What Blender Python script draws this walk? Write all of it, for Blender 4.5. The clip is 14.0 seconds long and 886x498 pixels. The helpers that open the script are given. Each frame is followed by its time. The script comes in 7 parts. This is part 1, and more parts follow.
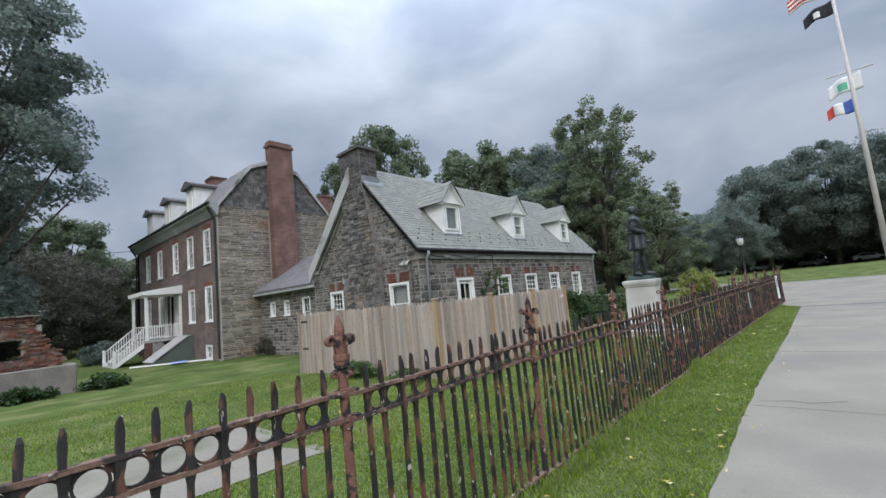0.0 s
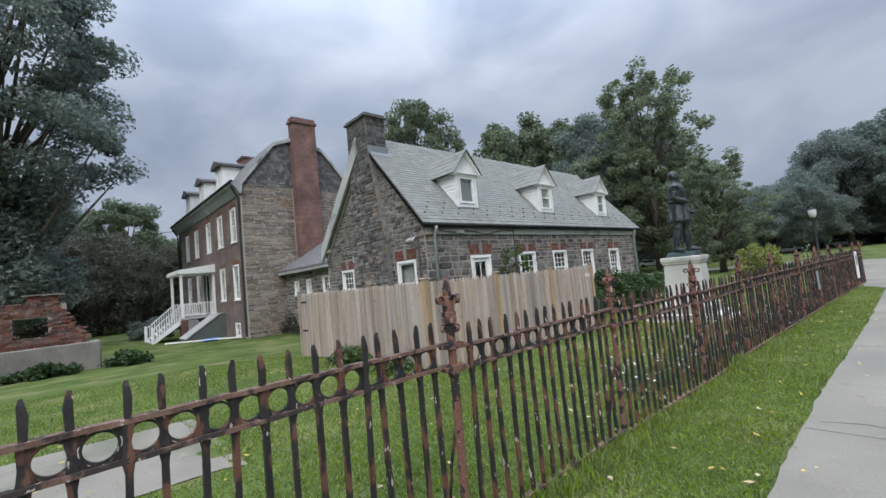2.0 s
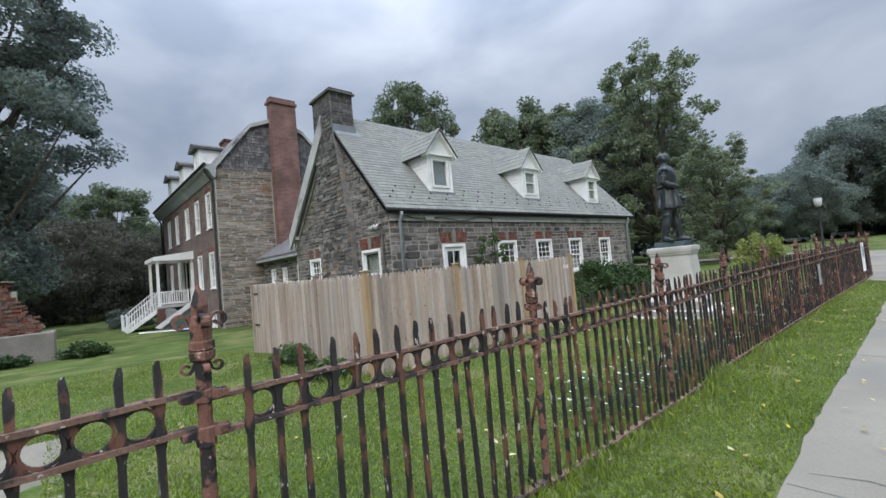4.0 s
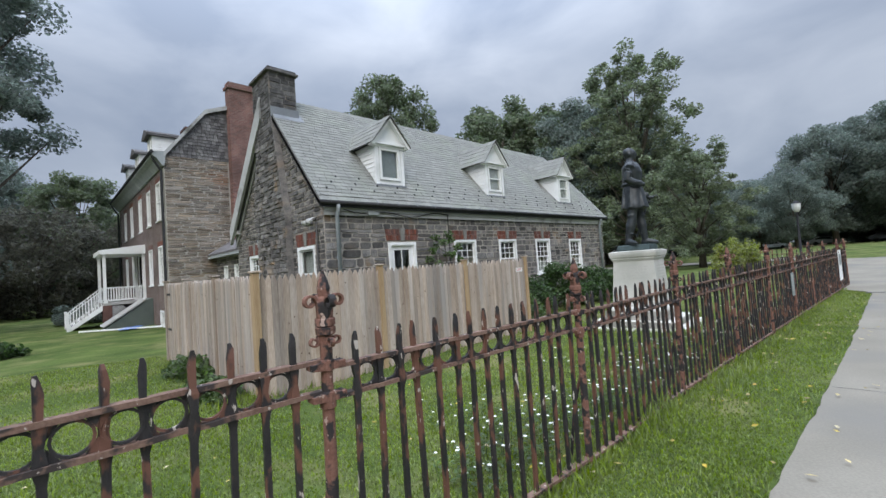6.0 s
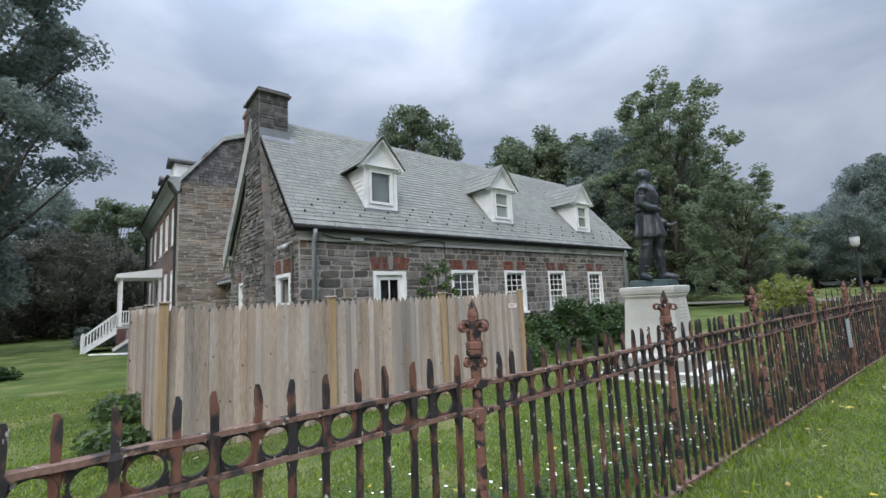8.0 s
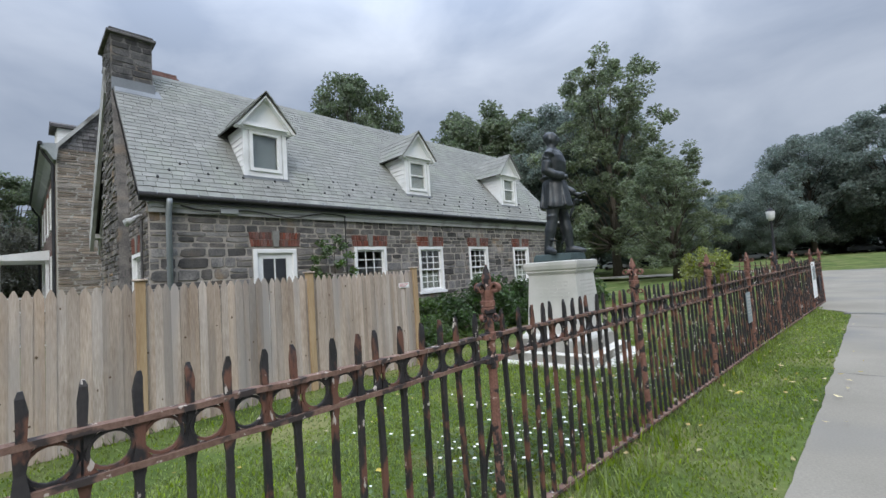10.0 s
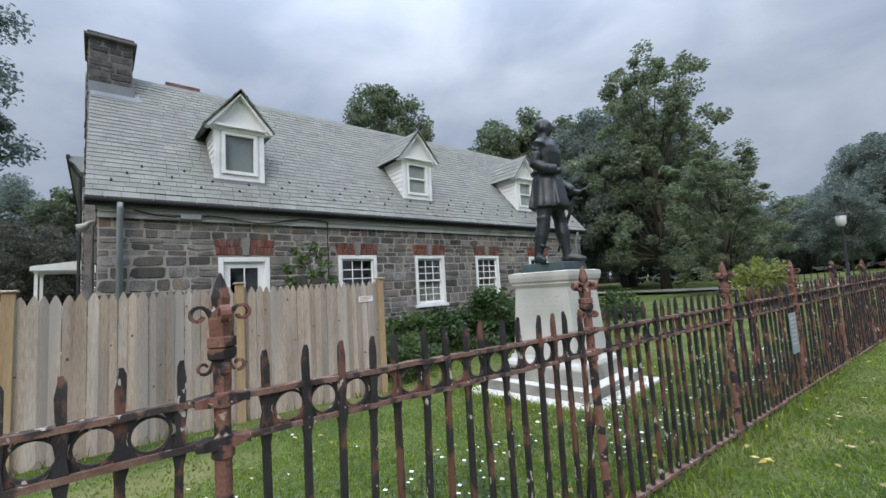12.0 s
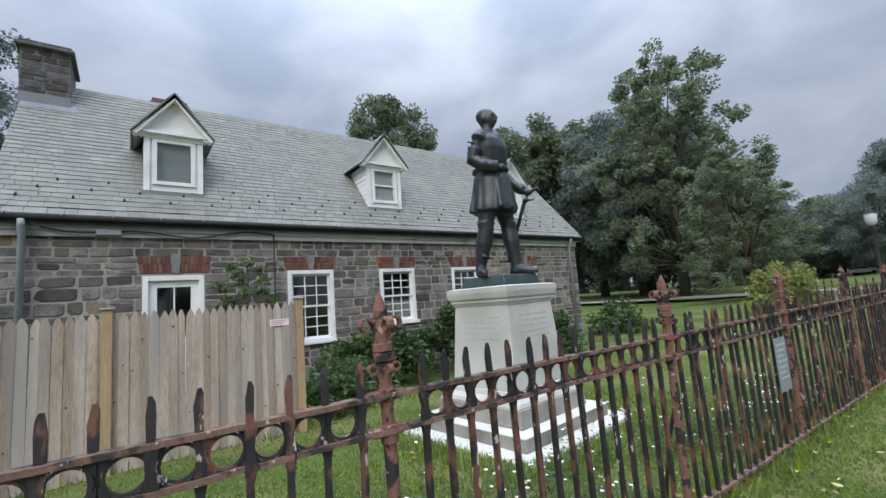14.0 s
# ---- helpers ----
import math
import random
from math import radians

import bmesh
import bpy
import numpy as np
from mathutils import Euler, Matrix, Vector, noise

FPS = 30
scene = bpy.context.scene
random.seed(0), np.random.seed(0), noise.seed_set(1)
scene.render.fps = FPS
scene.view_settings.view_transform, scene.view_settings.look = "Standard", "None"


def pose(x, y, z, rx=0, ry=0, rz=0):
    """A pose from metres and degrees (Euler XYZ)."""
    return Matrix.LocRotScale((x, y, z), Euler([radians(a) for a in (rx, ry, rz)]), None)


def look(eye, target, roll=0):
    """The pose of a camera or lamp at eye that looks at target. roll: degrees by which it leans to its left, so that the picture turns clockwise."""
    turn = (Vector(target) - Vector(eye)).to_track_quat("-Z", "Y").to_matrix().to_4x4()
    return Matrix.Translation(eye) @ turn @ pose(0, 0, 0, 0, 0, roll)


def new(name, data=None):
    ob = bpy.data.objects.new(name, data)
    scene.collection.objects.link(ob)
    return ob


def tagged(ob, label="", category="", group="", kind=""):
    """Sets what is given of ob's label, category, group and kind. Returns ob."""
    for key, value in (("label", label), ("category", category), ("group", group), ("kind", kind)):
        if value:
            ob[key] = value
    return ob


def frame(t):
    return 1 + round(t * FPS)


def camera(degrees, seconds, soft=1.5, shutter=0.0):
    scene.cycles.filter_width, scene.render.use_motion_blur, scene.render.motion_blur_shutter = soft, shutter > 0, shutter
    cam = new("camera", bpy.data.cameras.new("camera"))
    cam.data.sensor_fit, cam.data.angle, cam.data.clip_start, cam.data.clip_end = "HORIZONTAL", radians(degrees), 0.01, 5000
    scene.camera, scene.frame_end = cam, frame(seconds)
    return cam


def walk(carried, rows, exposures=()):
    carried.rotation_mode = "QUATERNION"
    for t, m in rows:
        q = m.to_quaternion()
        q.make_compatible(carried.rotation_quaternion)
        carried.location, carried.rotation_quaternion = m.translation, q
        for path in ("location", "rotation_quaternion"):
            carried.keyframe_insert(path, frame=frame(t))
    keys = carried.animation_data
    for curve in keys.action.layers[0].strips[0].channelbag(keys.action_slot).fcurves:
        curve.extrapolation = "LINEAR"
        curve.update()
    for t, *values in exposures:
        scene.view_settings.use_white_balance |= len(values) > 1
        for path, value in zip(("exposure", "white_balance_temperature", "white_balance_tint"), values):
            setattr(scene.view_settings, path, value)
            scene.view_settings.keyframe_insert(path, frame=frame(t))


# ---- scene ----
cam = camera(92.5, 14.0)
PATH = [
    (0, (-0.249, 0.240, 1.652), (-1.547, 1.745, 1.877), -5.7),
    (0.5, (-0.253, 0.753, 1.622), (-1.618, 2.197, 1.850), -5.3),
    (1, (-0.225, 1.113, 1.593), (-1.635, 2.516, 1.799), -5.2),
    (1.5, (-0.318, 1.532, 1.606), (-1.761, 2.906, 1.782), -5.4),
    (2, (-0.311, 1.933, 1.563), (-1.776, 3.287, 1.710), -5.6),
    (2.5, (-0.283, 2.299, 1.569), (-1.758, 3.645, 1.680), -5.8),
    (3, (-0.381, 2.655, 1.564), (-1.861, 3.997, 1.650), -5.7),
    (5.5, (-0.440, 4.593, 1.549), (-1.904, 5.953, 1.647), -4.2),
    (6, (-0.499, 5.012, 1.522), (-1.943, 6.394, 1.604), -4.1),
    (6.5, (-0.541, 5.401, 1.525), (-2.037, 6.726, 1.611), -4.0),
    (7, (-0.496, 5.776, 1.505), (-2.034, 7.048, 1.619), -3.8),
    (7.5, (-0.580, 6.189, 1.516), (-2.085, 7.493, 1.708), -1.9),
    (8, (-0.579, 6.571, 1.526), (-2.115, 7.831, 1.758), -2.7),
    (8.5, (-0.551, 6.970, 1.514), (-2.092, 8.228, 1.719), -3.9),
    (9, (-0.561, 7.423, 1.487), (-1.979, 8.829, 1.598), -3.7),
    (9.2, (-0.597, 7.579, 1.478), (-1.986, 9.015, 1.564), -4.1),
    (11.3, (-0.488, 9.454, 1.464), (-1.969, 10.782, 1.672), -3.7),
    (11.5, (-0.500, 9.596, 1.461), (-2.000, 10.903, 1.665), -4.0),
    (12, (-0.560, 10.002, 1.409), (-2.099, 11.266, 1.593), -3.4),
    (12.5, (-0.520, 10.416, 1.442), (-2.100, 11.625, 1.647), -2.3),
    (13, (-0.505, 10.840, 1.438), (-2.100, 12.027, 1.657), -2.7),
    (13.5, (-0.550, 11.232, 1.449), (-2.137, 12.427, 1.679), -3.7),
    (14, (-0.521, 11.665, 1.450), (-2.112, 12.853, 1.687), -4.4),
]
EXPOSURE = [(0, 0.30), (1.5, 0.31), (3, 0.39), (6, 0.39), (7, 0.45), (8, 0.36), (9, 0.33), (14, 0.33)]
walk(cam, [(t, look(eye, target, roll)) for t, eye, target, roll in PATH], EXPOSURE)

# ---- world, sun, exposure ----
world = bpy.data.worlds.new("overcast")
scene.world = world
world.use_nodes = True
wn, wl = world.node_tree.nodes, world.node_tree.links
wn.clear()
w_out = wn.new("ShaderNodeOutputWorld")
w_bg = wn.new("ShaderNodeBackground")
w_sky = wn.new("ShaderNodeTexSky")
w_sky.sky_type = "NISHITA"
w_sky.sun_disc = False
w_sky.sun_elevation, w_sky.sun_rotation = radians(40), radians(141)
w_sky.dust_density = 3.0
w_tc = wn.new("ShaderNodeTexCoord")
w_map = wn.new("ShaderNodeMapping")
w_map.inputs["Scale"].default_value = (1.0, 1.0, 1.9)
w_n = wn.new("ShaderNodeTexNoise")
w_n.inputs["Scale"].default_value = 3.0
w_n.inputs["Detail"].default_value = 6.0
w_n.inputs["Roughness"].default_value = 0.5
w_n.inputs["Distortion"].default_value = 0.35
w_r = wn.new("ShaderNodeValToRGB")
w_r.color_ramp.elements[0].position = 0.33
w_r.color_ramp.elements[0].color = (3.1, 3.7, 4.85, 1)
w_r.color_ramp.elements[1].position = 0.70
w_r.color_ramp.elements[1].color = (5.4, 6.0, 7.1, 1)
w_mix = wn.new("ShaderNodeMixRGB")
w_mix.inputs[0].default_value = 0.9
wl.new(w_tc.outputs["Generated"], w_map.inputs[0])
wl.new(w_map.outputs[0], w_n.inputs["Vector"])
wl.new(w_n.outputs["Fac"], w_r.inputs[0])
wl.new(w_sky.outputs[0], w_mix.inputs[1])
wl.new(w_r.outputs[0], w_mix.inputs[2])
w_sep = wn.new("ShaderNodeSeparateXYZ")
w_pow = wn.new("ShaderNodeMath")
w_pow.operation = "POWER"
w_pow.use_clamp = True
w_pow.inputs[1].default_value = 4.0
w_mul = wn.new("ShaderNodeMath")
w_mul.operation = "MULTIPLY_ADD"
w_mul.inputs[1].default_value, w_mul.inputs[2].default_value = 9.5, 1.0
w_lit = wn.new("ShaderNodeVectorMath")
w_lit.operation = "SCALE"
wl.new(w_tc.outputs["Generated"], w_sep.inputs[0])
wl.new(w_sep.outputs[2], w_pow.inputs[0])
wl.new(w_pow.outputs[0], w_mul.inputs[0])
wl.new(w_mix.outputs[0], w_lit.inputs[0])
wl.new(w_mul.outputs[0], w_lit.inputs["Scale"])
wl.new(w_lit.outputs[0], w_bg.inputs[0])
w_bg.inputs[1].default_value = 0.076
wl.new(w_bg.outputs[0], w_out.inputs[0])
sun = new("sun", bpy.data.lights.new("sun", "SUN"))
sun.data.energy, sun.data.angle, sun.data.color = 1.5, radians(35), (1.0, 0.96, 0.9)
sun.matrix_world = look((24, -30, 32), (0, 0, 0))


# ---- materials ----
def material(name, c1, c2, scale=3.0, rough=0.85, bump=0.3, fine=40.0, spec=0.3, piece=0.0, c3=None, c3_scale=0.7, c3_at=(0.55, 0.7), metal=0.0, stretch=(1, 1, 1), bump_d=0.01, c4=None, c4_scale=20.0, c4_at=(0.64, 0.67)):
    """Two-scale procedural surface: c1-c2 by grain, c3 as patches of wear, piece = spread of value from piece to piece."""
    m = bpy.data.materials.new(name)
    m.use_nodes = True
    n, l = m.node_tree.nodes, m.node_tree.links
    b = n["Principled BSDF"]
    geo = n.new("ShaderNodeNewGeometry")
    mp = n.new("ShaderNodeMapping")
    mp.inputs["Scale"].default_value = stretch
    l.new(geo.outputs["Position"], mp.inputs[0])

    def noise_tex(s, d=5.0):
        t = n.new("ShaderNodeTexNoise")
        t.inputs["Scale"].default_value = s
        t.inputs["Detail"].default_value = d
        l.new(mp.outputs[0], t.inputs["Vector"])
        return t
    big, small = noise_tex(scale), noise_tex(fine, 3.0)
    add = n.new("ShaderNodeMath")
    add.operation = "MULTIPLY_ADD"
    add.inputs[1].default_value = 0.45
    l.new(small.outputs["Fac"], add.inputs[0])
    sc = n.new("ShaderNodeMath")
    sc.operation = "MULTIPLY"
    sc.inputs[1].default_value = 0.55
    l.new(big.outputs["Fac"], sc.inputs[0])
    l.new(sc.outputs[0], add.inputs[2])
    ramp = n.new("ShaderNodeValToRGB")
    ramp.color_ramp.elements[0].position, ramp.color_ramp.elements[1].position = 0.36, 0.64
    ramp.color_ramp.elements[0].color, ramp.color_ramp.elements[1].color = (*c1, 1), (*c2, 1)
    l.new(add.outputs[0], ramp.inputs[0])
    col = ramp.outputs[0]
    if c3:
        worn = noise_tex(c3_scale, 8.0)
        wr = n.new("ShaderNodeValToRGB")
        wr.color_ramp.elements[0].position, wr.color_ramp.elements[1].position = c3_at
        l.new(worn.outputs["Fac"], wr.inputs[0])
        mx = n.new("ShaderNodeMixRGB")
        mx.inputs[2].default_value = (*c3, 1)
        l.new(wr.outputs[0], mx.inputs[0])
        l.new(col, mx.inputs[1])
        col = mx.outputs[0]
    if c4:
        fl = noise_tex(c4_scale, 4.0)
        fw = n.new("ShaderNodeValToRGB")
        fw.color_ramp.elements[0].position, fw.color_ramp.elements[1].position = c4_at
        l.new(fl.outputs["Fac"], fw.inputs[0])
        m4 = n.new("ShaderNodeMixRGB")
        m4.inputs[2].default_value = (*c4, 1)
        l.new(fw.outputs[0], m4.inputs[0])
        l.new(col, m4.inputs[1])
        col = m4.outputs[0]
    if piece:
        oi = n.new("ShaderNodeObjectInfo")
        a2 = n.new("ShaderNodeMath")
        l.new(oi.outputs["Random"], a2.inputs[0])
        l.new(geo.outputs["Random Per Island"], a2.inputs[1])
        fr = n.new("ShaderNodeMath")
        fr.operation = "FRACT"
        l.new(a2.outputs[0], fr.inputs[0])
        mr = n.new("ShaderNodeMapRange")
        mr.inputs["To Min"].default_value, mr.inputs["To Max"].default_value = 1 - piece, 1 + piece
        l.new(fr.outputs[0], mr.inputs["Value"])
        hs = n.new("ShaderNodeHueSaturation")
        m2 = n.new("ShaderNodeMath")
        m2.operation = "MULTIPLY"
        m2.inputs[1].default_value = 7.31
        l.new(fr.outputs[0], m2.inputs[0])
        f2 = n.new("ShaderNodeMath")
        f2.operation = "FRACT"
        l.new(m2.outputs[0], f2.inputs[0])
        mr2 = n.new("ShaderNodeMapRange")
        mr2.inputs["To Min"].default_value, mr2.inputs["To Max"].default_value = 1 - piece * 0.9, 1 + piece * 0.9
        l.new(f2.outputs[0], mr2.inputs["Value"])
        l.new(mr.outputs[0], hs.inputs["Value"])
        l.new(mr2.outputs[0], hs.inputs["Saturation"])
        l.new(col, hs.inputs["Color"])
        col = hs.outputs[0]
    l.new(col, b.inputs["Base Color"])
    b.inputs["Roughness"].default_value = rough
    b.inputs["Specular IOR Level"].default_value = spec
    b.inputs["Metallic"].default_value = metal
    if bump:
        bp = n.new("ShaderNodeBump")
        bp.inputs["Strength"].default_value = bump
        bp.inputs["Distance"].default_value = bump_d
        l.new(add.outputs[0], bp.inputs["Height"])
        l.new(bp.outputs[0], b.inputs["Normal"])
    return m


def brick_material(name, c1, c2, mortar, bw, bh, axis):
    """Brickwork in the plane whose first axis is x or y."""
    m = bpy.data.materials.new(name)
    m.use_nodes = True
    n, l = m.node_tree.nodes, m.node_tree.links
    b = n["Principled BSDF"]
    geo = n.new("ShaderNodeNewGeometry")
    sep, com = n.new("ShaderNodeSeparateXYZ"), n.new("ShaderNodeCombineXYZ")
    l.new(geo.outputs["Position"], sep.inputs[0])
    l.new(sep.outputs[axis], com.inputs[0])
    l.new(sep.outputs[2], com.inputs[1])
    t = n.new("ShaderNodeTexBrick")
    t.inputs["Scale"].default_value = 1.0
    t.inputs["Brick Width"].default_value, t.inputs["Row Height"].default_value = bw, bh
    t.inputs["Mortar Size"].default_value = 0.007
    t.inputs["Color1"].default_value, t.inputs["Color2"].default_value, t.inputs["Mortar"].default_value = (*c1, 1), (*c2, 1), (*mortar, 1)
    l.new(com.outputs[0], t.inputs["Vector"])
    nz = n.new("ShaderNodeTexNoise")
    nz.inputs["Scale"].default_value, nz.inputs["Detail"].default_value = 1.3, 8
    l.new(geo.outputs["Position"], nz.inputs["Vector"])
    mr = n.new("ShaderNodeMapRange")
    mr.inputs["From Min"].default_value, mr.inputs["From Max"].default_value = 0.3, 0.7
    mr.inputs["To Min"].default_value, mr.inputs["To Max"].default_value = 0.6, 1.25
    l.new(nz.outputs["Fac"], mr.inputs["Value"])
    hs = n.new("ShaderNodeHueSaturation")
    l.new(mr.outputs[0], hs.inputs["Value"])
    l.new(t.outputs["Color"], hs.inputs["Color"])
    l.new(hs.outputs[0], b.inputs["Base Color"])
    b.inputs["Roughness"].default_value = 0.9
    bp = n.new("ShaderNodeBump")
    bp.inputs["Strength"].default_value, bp.inputs["Distance"].default_value = 0.5, 0.01
    bp.invert = True
    l.new(t.outputs["Fac"], bp.inputs["Height"])
    l.new(bp.outputs[0], b.inputs["Normal"])
    return m


def leaf_material(name, c1, c2, trans=0.48, spec=0.6):
    m = material(name, c1, c2, scale=0.35, fine=3.0, rough=0.5, bump=0, spec=spec, piece=0.35)
    n, l = m.node_tree.nodes, m.node_tree.links
    b = n["Principled BSDF"]
    tr, mx = n.new("ShaderNodeBsdfTranslucent"), n.new("ShaderNodeMixShader")
    mx.inputs[0].default_value = trans
    l.new(b.inputs["Base Color"].links[0].from_socket, tr.inputs[0])
    l.new(b.outputs[0], mx.inputs[1])
    l.new(tr.outputs[0], mx.inputs[2])
    l.new(mx.outputs[0], n["Material Output"].inputs[0])
    return m


M_GRASS = material("lawn", (0.036, 0.058, 0.014), (0.092, 0.126, 0.034), scale=0.55, fine=22, rough=0.95, bump=0.8, bump_d=0.03, spec=0.1, c3=(0.15, 0.15, 0.062), c3_scale=0.8, c3_at=(0.48, 0.68))
M_BLADE = leaf_material("grass_blades", (0.15, 0.214, 0.041), (0.25, 0.318, 0.088), spec=0.25)
M_WEED = leaf_material("weed_leaves", (0.05, 0.095, 0.028), (0.105, 0.16, 0.055))
M_PETAL = material("white_petals", (0.75, 0.75, 0.7), (0.85, 0.85, 0.8), bump=0)
M_DRY = material("fallen_leaves", (0.28, 0.2, 0.08), (0.42, 0.36, 0.15), bump=0, piece=0.4)
M_CONC = material("pavement_concrete", (0.175, 0.16, 0.13), (0.236, 0.218, 0.18), scale=0.8, fine=60, rough=0.92, bump=0.25, bump_d=0.004, c3=(0.16, 0.153, 0.138), c3_scale=0.35, c3_at=(0.5, 0.68))
M_GARDEN_PATH = material("weathered_path_concrete", (0.16, 0.146, 0.118), (0.24, 0.22, 0.18), scale=1.1, fine=50, rough=0.95, bump=0.35, bump_d=0.006, c3=(0.11, 0.115, 0.075), c3_scale=0.7, c3_at=(0.5, 0.7))
M_CRACK = material("joint_dark", (0.1, 0.1, 0.09), (0.17, 0.17, 0.15), bump=0)
M_MORTAR = material("mortar", (0.26, 0.238, 0.21), (0.37, 0.34, 0.30), scale=2, fine=50, bump=0.4)
M_STONE = material("fieldstone", (0.075, 0.074, 0.076), (0.205, 0.192, 0.178), scale=5, fine=34, bump=0.75, bump_d=0.02, rough=0.9, piece=0.55, c3=(0.215, 0.168, 0.125), c3_scale=1.9, c3_at=(0.57, 0.72))
M_STONE_DARK = material("sooty_fieldstone", (0.045, 0.045, 0.048), (0.125, 0.12, 0.117), scale=5, fine=34, bump=0.75, bump_d=0.02, rough=0.9, piece=0.4)
M_RUBBLE = material("rubble_stone", (0.15, 0.128, 0.108), (0.32, 0.275, 0.23), scale=2.5, fine=22, bump=0.6, bump_d=0.03, rough=0.92, piece=0.4, c3=(0.2, 0.13, 0.095), c3_scale=0.6, c3_at=(0.55, 0.7))
M_RUBBLE_M = material("rubble_mortar", (0.31, 0.295, 0.265), (0.43, 0.41, 0.37), scale=2, bump=0.3)
M_BRICK_P = material("red_brick", (0.112, 0.05, 0.041), (0.185, 0.086, 0.067), scale=6, fine=50, bump=0.4, piece=0.3)
M_KEY = material("grey_keystone", (0.16, 0.16, 0.15), (0.25, 0.245, 0.23), scale=6, bump=0.3)
M_BRICK_F = brick_material("brick_front", (0.108, 0.076, 0.069), (0.155, 0.108, 0.096), (0.24, 0.215, 0.195), 0.22, 0.075, 0)
M_BRICK_C = brick_material("brick_chimney", (0.115, 0.056, 0.048), (0.19, 0.088, 0.072), (0.24, 0.19, 0.17), 0.22, 0.075, 1)
M_SLATE = material("slate", (0.163, 0.167, 0.155), (0.225, 0.229, 0.21), scale=4, fine=45, rough=0.8, bump=0.3, bump_d=0.006, spec=0.25, piece=0.09, c3=(0.21, 0.225, 0.19), c3_scale=0.9, c3_at=(0.5, 0.72))
M_SHINGLE = material("weathered_shingle", (0.085, 0.082, 0.085), (0.155, 0.15, 0.15), scale=3, fine=30, rough=0.8, piece=0.4)
M_WHITE = material("white_paint", (0.68, 0.69, 0.69), (0.78, 0.79, 0.79), scale=3, fine=60, rough=0.6, bump=0.08, c3=(0.58, 0.59, 0.58), c3_scale=1.8, c3_at=(0.55, 0.75))
M_TRIM = material("grey_blue_trim", (0.24, 0.26, 0.265), (0.33, 0.352, 0.36), scale=3, fine=40, rough=0.7, bump=0.15, c3=(0.4, 0.42, 0.42), c3_scale=1.2)
M_SOFFIT = material("soffit_paint", (0.33, 0.336, 0.335), (0.44, 0.446, 0.442), scale=2, fine=40, rough=0.75, bump=0.15, c3=(0.14, 0.14, 0.13), c3_scale=1.0)
M_GUTTER = material("dark_gutter_metal", (0.022, 0.023, 0.025), (0.045, 0.047, 0.05), scale=3, rough=0.75, bump=0.1, spec=0.2)
M_PIPE = material("blue_grey_pipe", (0.20, 0.23, 0.25), (0.27, 0.30, 0.32), scale=3, rough=0.5, bump=0.1, spec=0.5)
M_LEAD = material("lead_flashing", (0.15, 0.165, 0.182), (0.21, 0.226, 0.245), scale=3, rough=0.55, bump=0.2)
M_BLACK = material("black_cable", (0.02, 0.02, 0.02), (0.04, 0.04, 0.04), rough=0.6, bump=0)
M_BOARD = material("weathered_board", (0.26, 0.205, 0.163), (0.46, 0.385, 0.325), scale=1.2, fine=16, rough=0.9, bump=0.35, bump_d=0.006, piece=0.24, stretch=(6, 6, 0.6), c3=(0.30, 0.27, 0.25), c3_scale=0.8, c3_at=(0.5, 0.7))
M_POST = material("new_cedar_post", (0.30, 0.205, 0.115), (0.42, 0.31, 0.19), scale=1.5, fine=14, rough=0.85, bump=0.3, stretch=(6, 6, 0.6), bump_d=0.006)
M_KNOT = material("wood_knot", (0.09, 0.06, 0.04), (0.14, 0.1, 0.07), bump=0)
M_IRON = material("rusted_painted_iron", (0.012, 0.012, 0.014), (0.032, 0.028, 0.028), scale=12, fine=90, rough=0.62, bump=0.6, bump_d=0.006, spec=0.4, c3=(0.125, 0.058, 0.04), c3_scale=13, c3_at=(0.515, 0.58), c4=(0.42, 0.38, 0.34), c4_scale=24, c4_at=(0.655, 0.675), stretch=(1, 1, 0.45))
M_RUST = material("rust_primer_iron", (0.135, 0.066, 0.05), (0.235, 0.125, 0.095), scale=11, fine=80, rough=0.85, bump=0.7, bump_d=0.006, spec=0.25, c3=(0.03, 0.027, 0.028), c3_scale=11, c3_at=(0.5, 0.56), c4=(0.36, 0.27, 0.23), c4_scale=26, c4_at=(0.66, 0.68))
M_RAILTOP = material("flaking_rail_iron", (0.115, 0.066, 0.05), (0.21, 0.135, 0.105), scale=9, fine=70, rough=0.85, bump=0.5, bump_d=0.006, c3=(0.045, 0.036, 0.034), c3_scale=11, c3_at=(0.51, 0.58), c4=(0.40, 0.35, 0.31), c4_scale=30, c4_at=(0.655, 0.68))
M_GRANITE = material("pale_granite", (0.42, 0.415, 0.385), (0.52, 0.515, 0.485), scale=1.5, fine=120, rough=0.75, bump=0.15, bump_d=0.003, c3=(0.36, 0.365, 0.33), c3_scale=1.2, c3_at=(0.5, 0.72))
M_GRANITE_L = material("light_granite", (0.5, 0.488, 0.445), (0.62, 0.607, 0.56), scale=1.5, fine=120, rough=0.75, bump=0.15, bump_d=0.003, c3=(0.5, 0.49, 0.45), c3_scale=1.2)
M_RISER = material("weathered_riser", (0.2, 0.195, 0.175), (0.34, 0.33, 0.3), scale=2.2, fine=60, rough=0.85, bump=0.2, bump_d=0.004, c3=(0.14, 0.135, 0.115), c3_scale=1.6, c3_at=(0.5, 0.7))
M_LETTER = material("worn_lettering", (0.385, 0.38, 0.355), (0.44, 0.435, 0.405), bump=0)
M_BRONZE = material("dark_bronze", (0.014, 0.018, 0.021), (0.036, 0.044, 0.05), scale=9, fine=45, rough=0.44, bump=0.35, bump_d=0.012, spec=0.6, metal=0.3)
